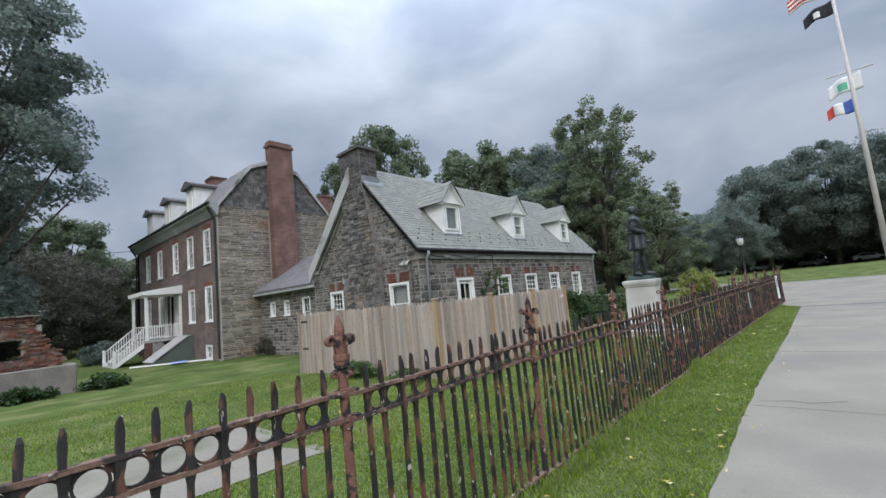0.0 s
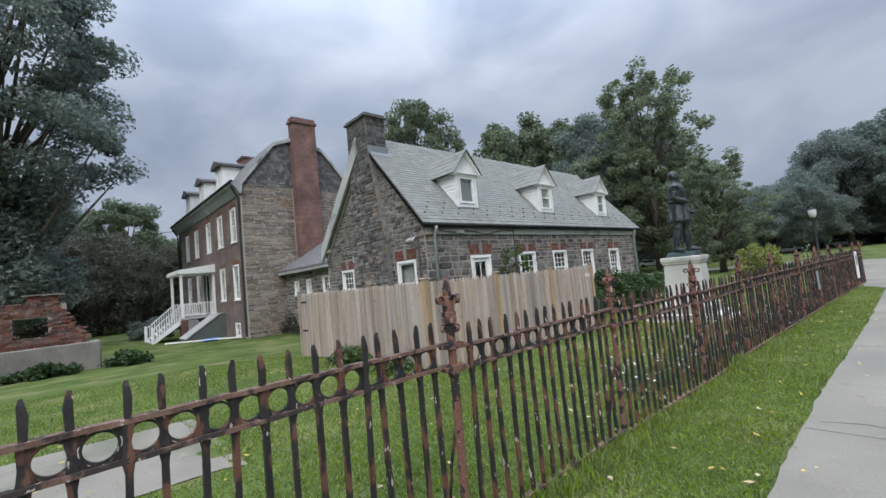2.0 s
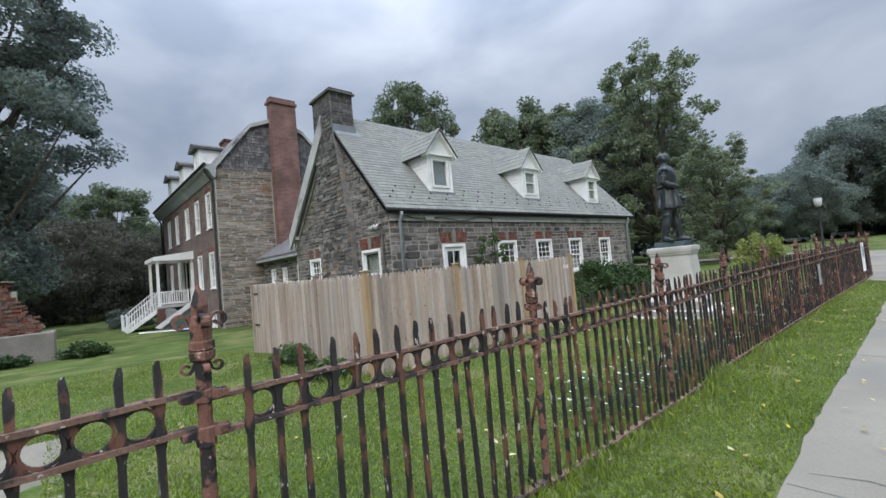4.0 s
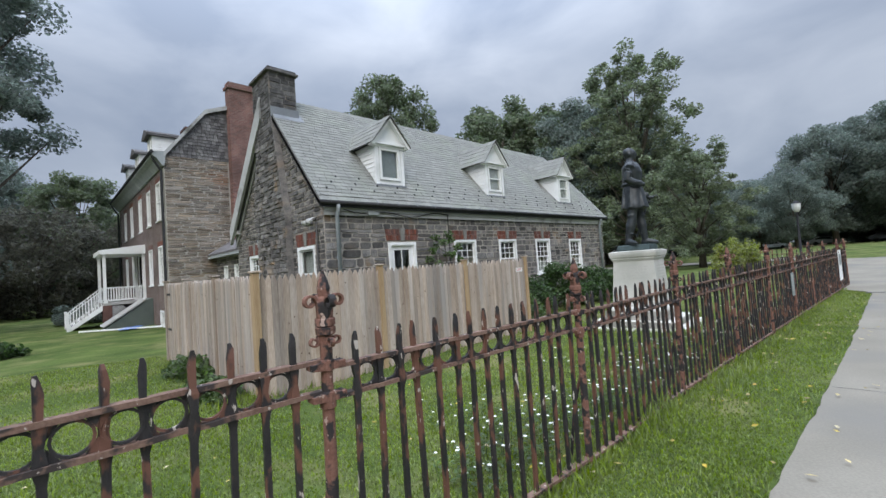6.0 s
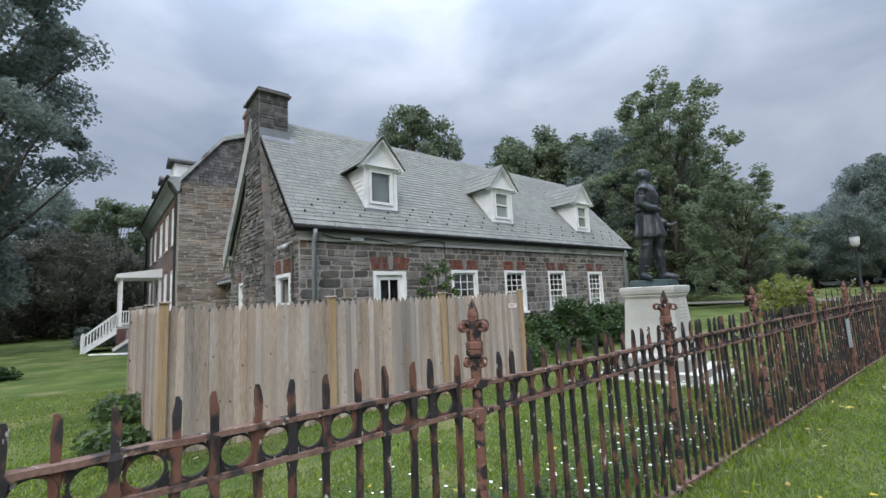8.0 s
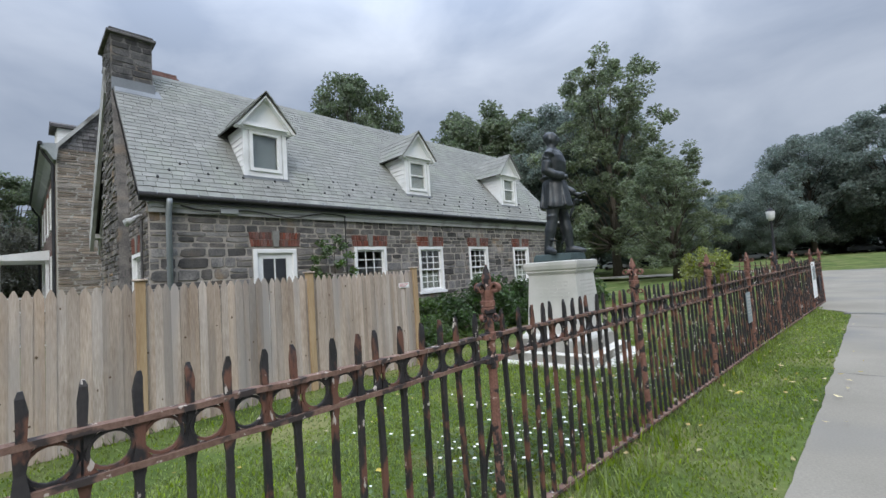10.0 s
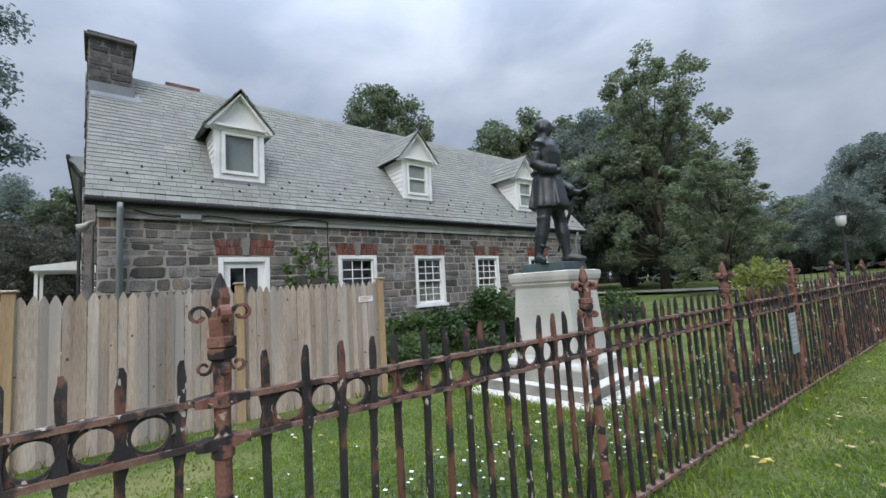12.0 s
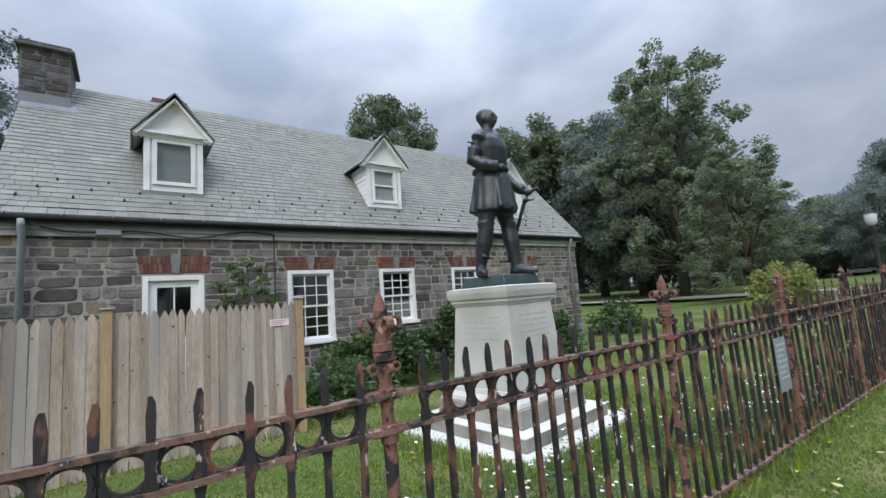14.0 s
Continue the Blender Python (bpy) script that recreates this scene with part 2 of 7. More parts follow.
M_BRONZE_B = material("green_bronze", (0.035, 0.055, 0.055), (0.06, 0.085, 0.085), scale=6, rough=0.5, bump=0.1, metal=0.3)
M_BARK = material("bark", (0.045, 0.038, 0.03), (0.11, 0.095, 0.075), scale=3, fine=18, rough=0.95, bump=0.8, bump_d=0.03, stretch=(3, 3, 0.6))
# paler and bluer than the leaves themselves: distance haze mixed into the colour
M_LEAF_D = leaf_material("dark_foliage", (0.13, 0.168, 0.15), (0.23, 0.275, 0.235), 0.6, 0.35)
M_LEAF_M = leaf_material("green_foliage", (0.1, 0.135, 0.082), (0.17, 0.21, 0.12), 0.6)
M_LEAF_B = leaf_material("mixed_foliage", (0.135, 0.175, 0.105), (0.23, 0.27, 0.165), 0.6)
M_LEAF_Y = leaf_material("yellow_foliage", (0.17, 0.21, 0.055), (0.30, 0.32, 0.1), 0.55)
M_LEAF_R = leaf_material("brown_foliage", (0.085, 0.088, 0.065), (0.14, 0.135, 0.10))
M_BUSH = leaf_material("bush_foliage", (0.03, 0.062, 0.02), (0.065, 0.115, 0.038))
M_OLIVE = material("olive_door", (0.085, 0.105, 0.095), (0.115, 0.135, 0.12), scale=2, rough=0.7, bump=0.1)
M_STEP = material("grey_step", (0.3, 0.3, 0.29), (0.4, 0.4, 0.39), scale=2, rough=0.8, bump=0.1)
M_FOUND = material("old_concrete", (0.15, 0.138, 0.122), (0.26, 0.24, 0.215), scale=1.5, fine=25, rough=0.95, bump=0.5, bump_d=0.02, c3=(0.15, 0.14, 0.12), c3_scale=0.8)
# near-black colour stands in for the unlit space behind openings
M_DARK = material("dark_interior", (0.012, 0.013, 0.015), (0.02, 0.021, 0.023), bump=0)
M_CURTAIN = material("pale_curtain", (0.4, 0.4, 0.38), (0.5, 0.5, 0.48), bump=0)
M_POLE = material("aluminium_pole", (0.45, 0.42, 0.40), (0.55, 0.52, 0.5), rough=0.5, bump=0.05, spec=0.5)
M_TARP = material("blue_tarp", (0.08, 0.16, 0.42), (0.12, 0.22, 0.5), bump=0.2)
M_RED = material("flag_red", (0.5, 0.06, 0.05), (0.6, 0.1, 0.08), bump=0)
M_NAVY = material("flag_blue", (0.06, 0.1, 0.35), (0.09, 0.14, 0.42), bump=0)
M_FBLACK = material("flag_black", (0.02, 0.02, 0.025), (0.035, 0.035, 0.04), bump=0)
M_GREENF = material("flag_green", (0.1, 0.4, 0.28), (0.15, 0.48, 0.33), bump=0)
M_PINK = material("pink_lettering", (0.55, 0.2, 0.2), (0.6, 0.25, 0.25), bump=0)
M_LAMPGLASS = material("frosted_lamp", (0.48, 0.49, 0.48), (0.56, 0.57, 0.56), rough=0.3, bump=0)
M_CAR = material("silver_car_paint", (0.5, 0.52, 0.55), (0.58, 0.6, 0.63), rough=0.25, bump=0, spec=0.6)
M_CARB = material("dark_car_paint", (0.03, 0.035, 0.045), (0.045, 0.05, 0.06), rough=0.25, bump=0, spec=0.6)
M_TYRE = material("tyre_rubber", (0.015, 0.015, 0.015), (0.025, 0.025, 0.025), bump=0)
M_NOTICE = material("notice_metal", (0.17, 0.21, 0.22), (0.23, 0.27, 0.28), rough=0.5, bump=0)


# ---- building helpers ----
def box(bm, x0, x1, y0, y1, z0, z1, m=None):
    vs = [bm.verts.new(Vector(c) if m is None else m @ Vector(c)) for c in ((x0, y0, z0), (x1, y0, z0), (x1, y1, z0), (x0, y1, z0), (x0, y0, z1), (x1, y0, z1), (x1, y1, z1), (x0, y1, z1))]
    for f in ((3, 2, 1, 0), (4, 5, 6, 7), (0, 1, 5, 4), (1, 2, 6, 5), (2, 3, 7, 6), (3, 0, 4, 7)):
        bm.faces.new([vs[i] for i in f])
    return vs


def slab(bm, pts, d):
    """A flat polygon given thickness along the vector d."""
    a = [bm.verts.new(p) for p in pts]
    b = [bm.verts.new(Vector(p) + Vector(d)) for p in pts]
    bm.faces.new(a[::-1])
    bm.faces.new(b)
    k = len(pts)
    for i in range(k):
        bm.faces.new((a[i], a[(i + 1) % k], b[(i + 1) % k], b[i]))


def tube(bm, pts, radii, n=8, flat=1.0):
    """A round bar along pts; radii one number or one for each point."""
    pts = [Vector(p) for p in pts]
    if not isinstance(radii, (list, tuple)):
        radii = [radii] * len(pts)
    rings = []
    for i, p in enumerate(pts):
        d = (pts[min(i + 1, len(pts) - 1)] - pts[max(i - 1, 0)]).normalized()
        u = d.cross(Vector((0, 0, 1)) if abs(d.z) < 0.9 else Vector((0, 1, 0))).normalized()
        v = d.cross(u).normalized()
        rings.append([bm.verts.new(p + radii[i] * (math.cos(2 * math.pi * k / n) * u + math.sin(2 * math.pi * k / n) * v * flat)) for k in range(n)])
    for a, b in zip(rings, rings[1:]):
        for k in range(n):
            bm.faces.new((a[k], a[(k + 1) % n], b[(k + 1) % n], b[k]))
    bm.faces.new(rings[0][::-1])
    bm.faces.new(rings[-1])


def ellipsoid(bm, c, r, n=10, k=7, m=None):
    mat = Matrix.Translation(c) @ (m or Matrix()) @ Matrix.Diagonal((*r, 1))
    bmesh.ops.create_uvsphere(bm, u_segments=n, v_segments=k, radius=1.0, matrix=mat)


def mesh_of(name, bm, mat, smooth=False, bevel=0.0):
    if bevel:
        bmesh.ops.bevel(bm, geom=list(bm.edges), offset=bevel, segments=1, affect="EDGES", clamp_overlap=True)
    bmesh.ops.recalc_face_normals(bm, faces=bm.faces)
    me = bpy.data.meshes.new(name)
    bm.to_mesh(me)
    bm.free()
    me.materials.append(mat)
    if smooth:
        for p in me.polygons:
            p.use_smooth = True
    return me


def part(name, bm, mat, parent=None, label="", smooth=False, bevel=0.0):
    ob = new(name, mesh_of(name, bm, mat, smooth, bevel))
    if parent:
        ob.parent = parent
        ob.matrix_parent_inverse = parent.matrix_basis.inverted()
    if label:
        ob["label"] = label
    return ob


def put(name, me, parent, m):
    """One more object on a shared mesh, at the world pose m, under parent."""
    ob = new(name, me)
    ob.parent = parent
    ob.matrix_parent_inverse = parent.matrix_basis.inverted()
    ob.matrix_basis = m
    return ob


def thing(name, label, category, at=(0, 0, 0), group="", kind=""):
    e = new(name)
    e.location = at
    e.matrix_basis = Matrix.Translation(at)
    return tagged(e, label, category, group, kind)


def boxes(*bs):
    bm = bmesh.new()
    for b in bs:
        box(bm, *b)
    return bm


def raw(name, verts, faces, mat, parent=None, label=""):
    me = bpy.data.meshes.new(name)
    me.from_pydata(verts, [], faces)
    me.materials.append(mat)
    ob = new(name, me)
    if parent:
        ob.parent = parent
        ob.matrix_parent_inverse = parent.matrix_basis.inverted()
    if label:
        ob["label"] = label
    return ob


# posts of the iron fence along the walk: where each stands, and how far out
POST_Y = [-4.65, -2.53, -0.42, 1.70, 3.80, 5.96, 8.14, 10.36, 12.56, 14.72, 16.89, 19.07, 21.25, 23.43, 25.61]
POST_X = [-2.33, -2.33, -2.33, -2.33, -2.355, -2.345, -2.26, -2.25, -2.155, -2.065, -1.97, -1.86, -1.755, -1.65, -1.55]


def fence_x(y):
    k = next((i for i in range(len(POST_Y) - 2) if y < POST_Y[i + 1]), len(POST_Y) - 2)
    return POST_X[k] + (POST_X[k + 1] - POST_X[k]) * (y - POST_Y[k]) / (POST_Y[k + 1] - POST_Y[k])


def fence_drop(y):
    return -0.05 + 0.105 * smooth_step(9.5, 0.5, y)


def smooth_step(a, b, v):
    t = min(1, max(0, (v - a) / (b - a)))
    return t * t * (3 - 2 * t)


def ground_z(x, y):
    """Height of the ground: nearly level, a dip round the statue, falling gently towards the mansion, rising to the far lawn."""
    z = -0.1 + fence_drop(y)
    z -= 0.18 * math.exp(-((x + 4.75) ** 2 + (y - 15.8) ** 2) / 5.0)
    z -= 0.36 * smooth_step(-9, -20, x)
    z += 0.035 * (noise.noise((x * 0.35, y * 0.35, 0)) + 0.5 * noise.noise((x * 1.1, y * 1.1, 3))) * smooth_step(-1.2, -2.6, x)
    z += 2.6 * smooth_step(0, 60, x) * smooth_step(38, 90, y) + 0.7 * smooth_step(42, 75, y)
    return z


# ---- ground ----
def axis_steps(lo, hi, near_lo, near_hi, fine, coarse):
    v, out = lo, []
    while v < hi:
        out.append(v)
        d = max(0, near_lo - v, v - near_hi)
        v += fine if d <= 0 and v >= near_lo else min(coarse, fine + 0.12 * d)
    return out + [hi]


def build_ground():
    xs = sorted(set(axis_steps(-1.0, 900, -1.0, 1.5, 0.3, 60) + [-v - 2.0 for v in axis_steps(-1.0, 900, -1.0, 9.0, 0.3, 60)]))
    ys = sorted(set(axis_steps(-4.0, 900, -4.0, 26.0, 0.35, 60) + [-v for v in axis_steps(4.3, 900, 4.3, 5, 0.5, 60)]))
    verts = [(x, y, ground_z(x, y) - (0.03 if x > -0.95 and y < 24 else 0)) for y in ys for x in xs]
    k = len(xs)
    faces = [(j * k + i, j * k + i + 1, (j + 1) * k + i + 1, (j + 1) * k + i) for j in range(len(ys) - 1) for i in range(k - 1)]
    g = raw("ground", verts, faces, M_GRASS)
    for p in g.data.polygons:
        p.use_smooth = True
    return tagged(g, "mown green lawn with worn patches and clover", "lawn", kind="structure")


ground = build_ground()


def path_edge(y):
    """Left edge of the pavement, a little ragged, bending away past the end of the fence."""
    e = -1.07 + 0.07 * smooth_step(4.5, 0.5, y) - 0.09 * math.exp(-((y - 7.5) / 3.6) ** 2) + 0.012 * max(0, y - 10) + 0.035 * noise.noise((y * 1.3, 0, 5)) + 0.02 * noise.noise((y * 5.1, 2, 5))
    return e - 1.0 * smooth_step(22.6, 24.2, y) - 0.06 * max(0, y - 24)


def build_path():
    verts, faces = [], []
    ys = [-14 + 0.18 * i for i in range(330)]
    cols = 9
    for y in ys:
        e, r = path_edge(y), 2.6 + 0.05 * max(0, y - 24)
        for i in range(cols):
            x = e + (r - e) * i / (cols - 1)
            verts.append((x, y, ground_z(-1.0, y) + 0.02 + 0.004 * noise.noise((x, y, 9)) + 0.2 * smooth_step(34, 46, y)))
        verts.append((e + 0.01, y, ground_z(-1.0, y) - 0.12))
    w = cols + 1
    for j in range(len(ys) - 1):
        for i in range(cols - 1):
            faces.append((j * w + i, j * w + i + 1, (j + 1) * w + i + 1, (j + 1) * w + i))
        faces.append((j * w + cols, j * w, (j + 1) * w, (j + 1) * w + cols))
    p = raw("pavement", verts, faces, M_CONC)
    tagged(p, "pale grey concrete park walkway with worn edges", "walkway", kind="structure")
    for y in (-6.2, -1.8, 2.6, 7.0, 11.4, 15.8, 20.2):
        bm = bmesh.new()
        pts = [(path_edge(y) + 0.02 + i * 0.3, y + 0.02 * noise.noise((i * 0.9, y, 0)), ground_z(-1, y) + 0.0225) for i in range(13)]
        tube(bm, pts, 0.007, 4, 0.3)
        part("joint", bm, M_CRACK, p)
    bm = bmesh.new()
    tube(bm, [(path_edge(7.3) + 0.1, 7.25, ground_z(-1, 7.3) + 0.022), (-0.75, 7.34, ground_z(-1, 7.3) + 0.024), (-0.55, 7.28, ground_z(-1, 7.3) + 0.024), (-0.2, 7.5, ground_z(-1, 7.3) + 0.024)], 0.006, 4, 0.4)
    part("crack", bm, M_CRACK, p)
    bm = bmesh.new()
    box(bm, -1.05, 3.0, 22.5, 22.75, ground_z(-1, 22.5) + 0.0, ground_z(-1, 22.5) + 0.028)
    part("drain_strip", bm, M_CRACK, p)


build_path()


def build_inner_path():
    verts, faces = [], []
    for i in range(26):
        y = 3.35 - 0.22 * i
        wob = 0.06 * noise.noise((y * 1.7, 1, 7))
        for x in (-5.0 + wob + 0.10 * (i < 1) - 0.1, -6.2, -7.45 + wob):
            verts.append((x, y + 0.05 * noise.noise((x * 2, y, 4)), ground_z(x, y) + 0.012))
    for i in range(25):
        for j in range(2):
            faces.append((i * 3 + j, i * 3 + j + 1, (i + 1) * 3 + j + 1, (i + 1) * 3 + j))
    tagged(raw("garden_path", verts, faces, M_GARDEN_PATH), "short pale concrete garden path in the lawn", "path", kind="structure")


build_inner_path()


# ---- cottage ----
FX, GY, NY, BXW = -9.78, 10.0, 24.4, -15.85
EAVE_X, EAVE_Z, PITCH, RIDGE_X = -9.6, 3.3, 1.14, -12.72
RIDGE_Z = EAVE_Z + PITCH * (EAVE_X - RIDGE_X)


def front(u, d, z):
    return Vector((FX + d, u, z))


def gable(u, d, z):
    return Vector((u, GY - d, z))


def fbox(bm, f, u0, u1, d0, d1, z0, z1):
    vs = [bm.verts.new(f(*c)) for c in ((u0, d0, z0), (u1, d0, z0), (u1, d1, z0), (u0, d1, z0), (u0, d0, z1), (u1, d0, z1), (u1, d1, z1), (u0, d1, z1))]
    for q in ((3, 2, 1, 0), (4, 5, 6, 7), (0, 1, 5, 4), (1, 2, 6, 5), (2, 3, 7, 6), (3, 0, 4, 7)):
        bm.faces.new([vs[i] for i in q])


def holed_wall(bm, f, u0, u1, z0, z1, thick, holes):
    """A wall of the given thickness behind the face f, with rectangular openings right through."""
    us = sorted({u0, u1, *[h[0] for h in holes], *[h[1] for h in holes]})
    for a, b in zip(us, us[1:]):
        zs = [z0]
        for h in sorted(holes, key=lambda h: h[2]):
            if h[0] < (a + b) / 2 < h[1]:
                zs += [h[2], h[3]]
        zs.append(z1)
        for c, d in zip(zs[::2], zs[1::2]):
            if d > c:
                fbox(bm, f, a, b, -thick, 0, c, d)
    bmesh.ops.remove_doubles(bm, verts=bm.verts, dist=0.0005)


def stone_mesh(seed, mat, name="stone"):
    """A dressed stone one unit wide and high, face to +y, with knocked-off corners."""
    r = random.Random(seed)
    ring = []
    for cx, cz in ((-1, -1), (1, -1), (1, 1), (-1, 1)):
        a, b = r.uniform(0.02, 0.22), r.uniform(0.03, 0.28)
        one, two = (cx * (0.5 - r.uniform(0, 0.07)), cz * (0.5 - b)), (cx * (0.5 - a), cz * (0.5 - r.uniform(0, 0.06)))
        ring += [two, one] if cx * cz > 0 else [one, two]
    ring = sorted(ring, key=lambda p: math.atan2(p[1], p[0]))
    back = [(x, 0.0, z) for x, z in ring]
    mid = [(x, 0.75, z) for x, z in ring]
    face = [(x * 0.95, r.uniform(0.88, 1.12), z * 0.9) for x, z in ring]
    k = len(ring)
    faces = [tuple(range(2 * k, 3 * k))[::-1]]
    for i in range(k):
        j = (i + 1) % k
        faces += [(i, j, k + j, k + i)[::-1], (k + i, k + j, 2 * k + j, 2 * k + i)[::-1]]
    me = bpy.data.meshes.new(name)
    me.from_pydata(back + mid + face, [], faces)
    me.materials.append(mat)
    return me


def stone_courses(seed, span, z0, z1, holes, breaks, h_range, w_range, gap):
    """Rectangles (u, z, w, h) of coursed rubble between z0 and z1; span(z) gives the wall's ends at a height."""
    r = random.Random(seed)
    out = []
    levels = sorted({z0, z1, *[b for b in breaks if z0 < b < z1]})
    for a, b in zip(levels, levels[1:]):
        k = max(1, round((b - a) / r.uniform(*h_range)))
        cuts = [a] + sorted(a + (b - a) * (i + r.uniform(-0.22, 0.22)) / k for i in range(1, k)) + [b]
        for lo, hi in zip(cuts, cuts[1:]):
            mid = (lo + hi) / 2
            s0, s1 = span(mid)
            pieces = [(s0, s1)]
            for h in holes:
                if h[2] < mid < h[3]:
                    nxt = []
                    for p, q in pieces:
                        if h[1] <= p or h[0] >= q:
                            nxt.append((p, q))
                        else:
                            nxt += [v for v in ((p, h[0]), (h[1], q)) if v[1] - v[0] > 0.06]
                    pieces = nxt
            for p, q in pieces:
                u = p
                while u < q - 0.02:
                    w = r.uniform(*w_range)
                    if q - u - w < w_range[0] * 0.7:
                        w = q - u
                    w = min(w, q - u)
                    if hi - lo > h_range[1] * 0.85 and r.random() < 0.45:
                        zc = lo + (hi - lo) * r.uniform(0.4, 0.6)
                        out += [(u + w / 2, (lo + zc) / 2, w - gap, zc - lo - gap), (u + w / 2, (zc + hi) / 2, w - gap, hi - zc - gap)]
                    else:
                        out.append((u + w / 2, mid, w - gap, hi - lo - gap * r.uniform(0.8, 1.3)))
                    u += w
    return out


def lay_stones(rects, f, wall, meshes, near, proud=(0.012, 0.035), limit=300, seed=3, rest_label=""):
    """Stones of a wall: those that near() picks are parts of their own, the others are joined."""
    r = random.Random(seed)
    verts, faces, n = [], [], 0
    o = f(0, 0, 0)
    ux, uy, uz = f(1, 0, 0) - o, f(0, 1, 0) - o, f(0, 0, 1) - o
    rot = Matrix((ux, uy, uz)).transposed().to_4x4()
    for u, z, w, h in rects:
        d = r.uniform(*proud)
        flip = r.choice((-1, 1))
        m = Matrix.Translation(f(u, -0.004, z)) @ rot @ pose(0, 0, 0, 0, r.uniform(-3.0, 3.0), 0) @ Matrix.Diagonal((w * flip, d, h, 1))
        me = r.choice(meshes)
        if n < limit and near(u, z):
            ob = put("stone", me, wall, m)
            n += 1
        else:
            k = len(verts)
            verts += [tuple(m @ v.co) for v in me.vertices]
            faces += [tuple(k + i for i in p.vertices) for p in me.polygons]
    if verts:
        ob = raw("stonework", verts, faces, meshes[0].materials[0], wall, rest_label)
        ob["kind"] = "stuff"


def pane_material():
    m = bpy.data.materials.new("pane_glass")
    m.use_nodes = True
    n, l = m.node_tree.nodes, m.node_tree.links
    n.clear()
    out, mx = n.new("ShaderNodeOutputMaterial"), n.new("ShaderNodeMixShader")
    tr, gl, lw = n.new("ShaderNodeBsdfTransparent"), n.new("ShaderNodeBsdfGlossy"), n.new("ShaderNodeLayerWeight")
    pw, fr = n.new("ShaderNodeMath"), n.new("ShaderNodeMath")
    pw.operation, fr.operation = "POWER", "MULTIPLY_ADD"
    pw.inputs[1].default_value = 4.0
    fr.inputs[1].default_value, fr.inputs[2].default_value = 0.7, 0.07
    l.new(lw.outputs["Facing"], pw.inputs[0])
    l.new(pw.outputs[0], fr.inputs[0])
    tr.inputs[0].default_value = (0.86, 0.89, 0.885, 1)
    gl.inputs["Roughness"].default_value = 0.04
    nz, bp = n.new("ShaderNodeTexNoise"), n.new("ShaderNodeBump")
    nz.inputs["Scale"].default_value = 4.0
    bp.inputs["Strength"].default_value, bp.inputs["Distance"].default_value = 0.08, 0.02
    l.new(nz.outputs["Fac"], bp.inputs["Height"])
    l.new(bp.outputs[0], gl.inputs["Normal"])
    l.new(fr.outputs[0], mx.inputs[0])
    l.new(tr.outputs[0], mx.inputs[1])
    l.new(gl.outputs[0], mx.inputs[2])
    l.new(mx.outputs[0], out.inputs[0])
    return m


M_PANE = pane_material()


def pane(f, u0, u1, d, z0, z1, parent):
    bm = bmesh.new()
    fbox(bm, f, u0, u1, d - 0.004, d, z0, z1)
    ob = part("pane", bm, M_PANE, parent)
    ob.visible_shadow = False
    return ob


def sash_window(f, parent, u0, u1, z0, z1, cols=3, rows=2, deep=0.1, casing=0.085, curtain=0.0, name="window", sill=True, label=""):
    """A double-hung window in the opening u0..u1, z0..z1 of the face f: casing, two sashes with bars, panes, sill."""
    bm = bmesh.new()
    for a, b, c, d in ((u0, u0 + casing, z0, z1), (u1 - casing, u1, z0, z1), (u0 + casing, u1 - casing, z1 - casing, z1), (u0 + casing, u1 - casing, z0, z0 + casing * 0.6)):
        fbox(bm, f, a, b, -deep, 0.028, c, d)
    win = part(name, bm, M_WHITE, parent, label, bevel=0.006)
    a, b, c, d = u0 + casing, u1 - casing, z0 + casing * 0.6, z1 - casing
    mid = (c + d) / 2
    for lo, hi, dep in ((c, mid + 0.02, -0.075), (mid - 0.02, d, -0.035)):
        bm = bmesh.new()
        s, t = 0.042, 0.03
        for e in ((a, a + s, lo, hi), (b - s, b, lo, hi), (a + s, b - s, lo, lo + s), (a + s, b - s, hi - s, hi)):
            fbox(bm, f, e[0], e[1], dep - t, dep, e[2], e[3])
        for i in range(1, cols):
            u = a + s + (b - a - 2 * s) * i / cols
            fbox(bm, f, u - 0.011, u + 0.011, dep - t + 0.004, dep - 0.003, lo + s, hi - s)
        for i in range(1, rows):
            z = lo + s + (hi - lo - 2 * s) * i / rows
            fbox(bm, f, a + s, b - s, dep - t + 0.005, dep - 0.004, z - 0.011, z + 0.011)
        part("sash", bm, M_WHITE, win)
        pane(f, a + s, b - s, dep - 0.014, lo + s, hi - s, win)
    if sill:
        bm = bmesh.new()
        fbox(bm, f, u0 - 0.05, u1 + 0.05, -deep, 0.075, z0 - 0.07, z0 - 0.002)
        part("sill", bm, M_WHITE, win, bevel=0.008)
    if curtain:
        bm = bmesh.new()
        n = 14
        top = c + (d - c) * curtain
        row = [[bm.verts.new(f(a + (b - a) * i / n, -0.16 - 0.02 * math.sin(i * 1.9), z)) for i in range(n + 1)] for z in (c, top)]
        for i in range(n):
            bm.faces.new((row[0][i], row[0][i + 1], row[1][i + 1], row[1][i]))
        part("curtain", bm, M_CURTAIN, win, smooth=True)
    return win


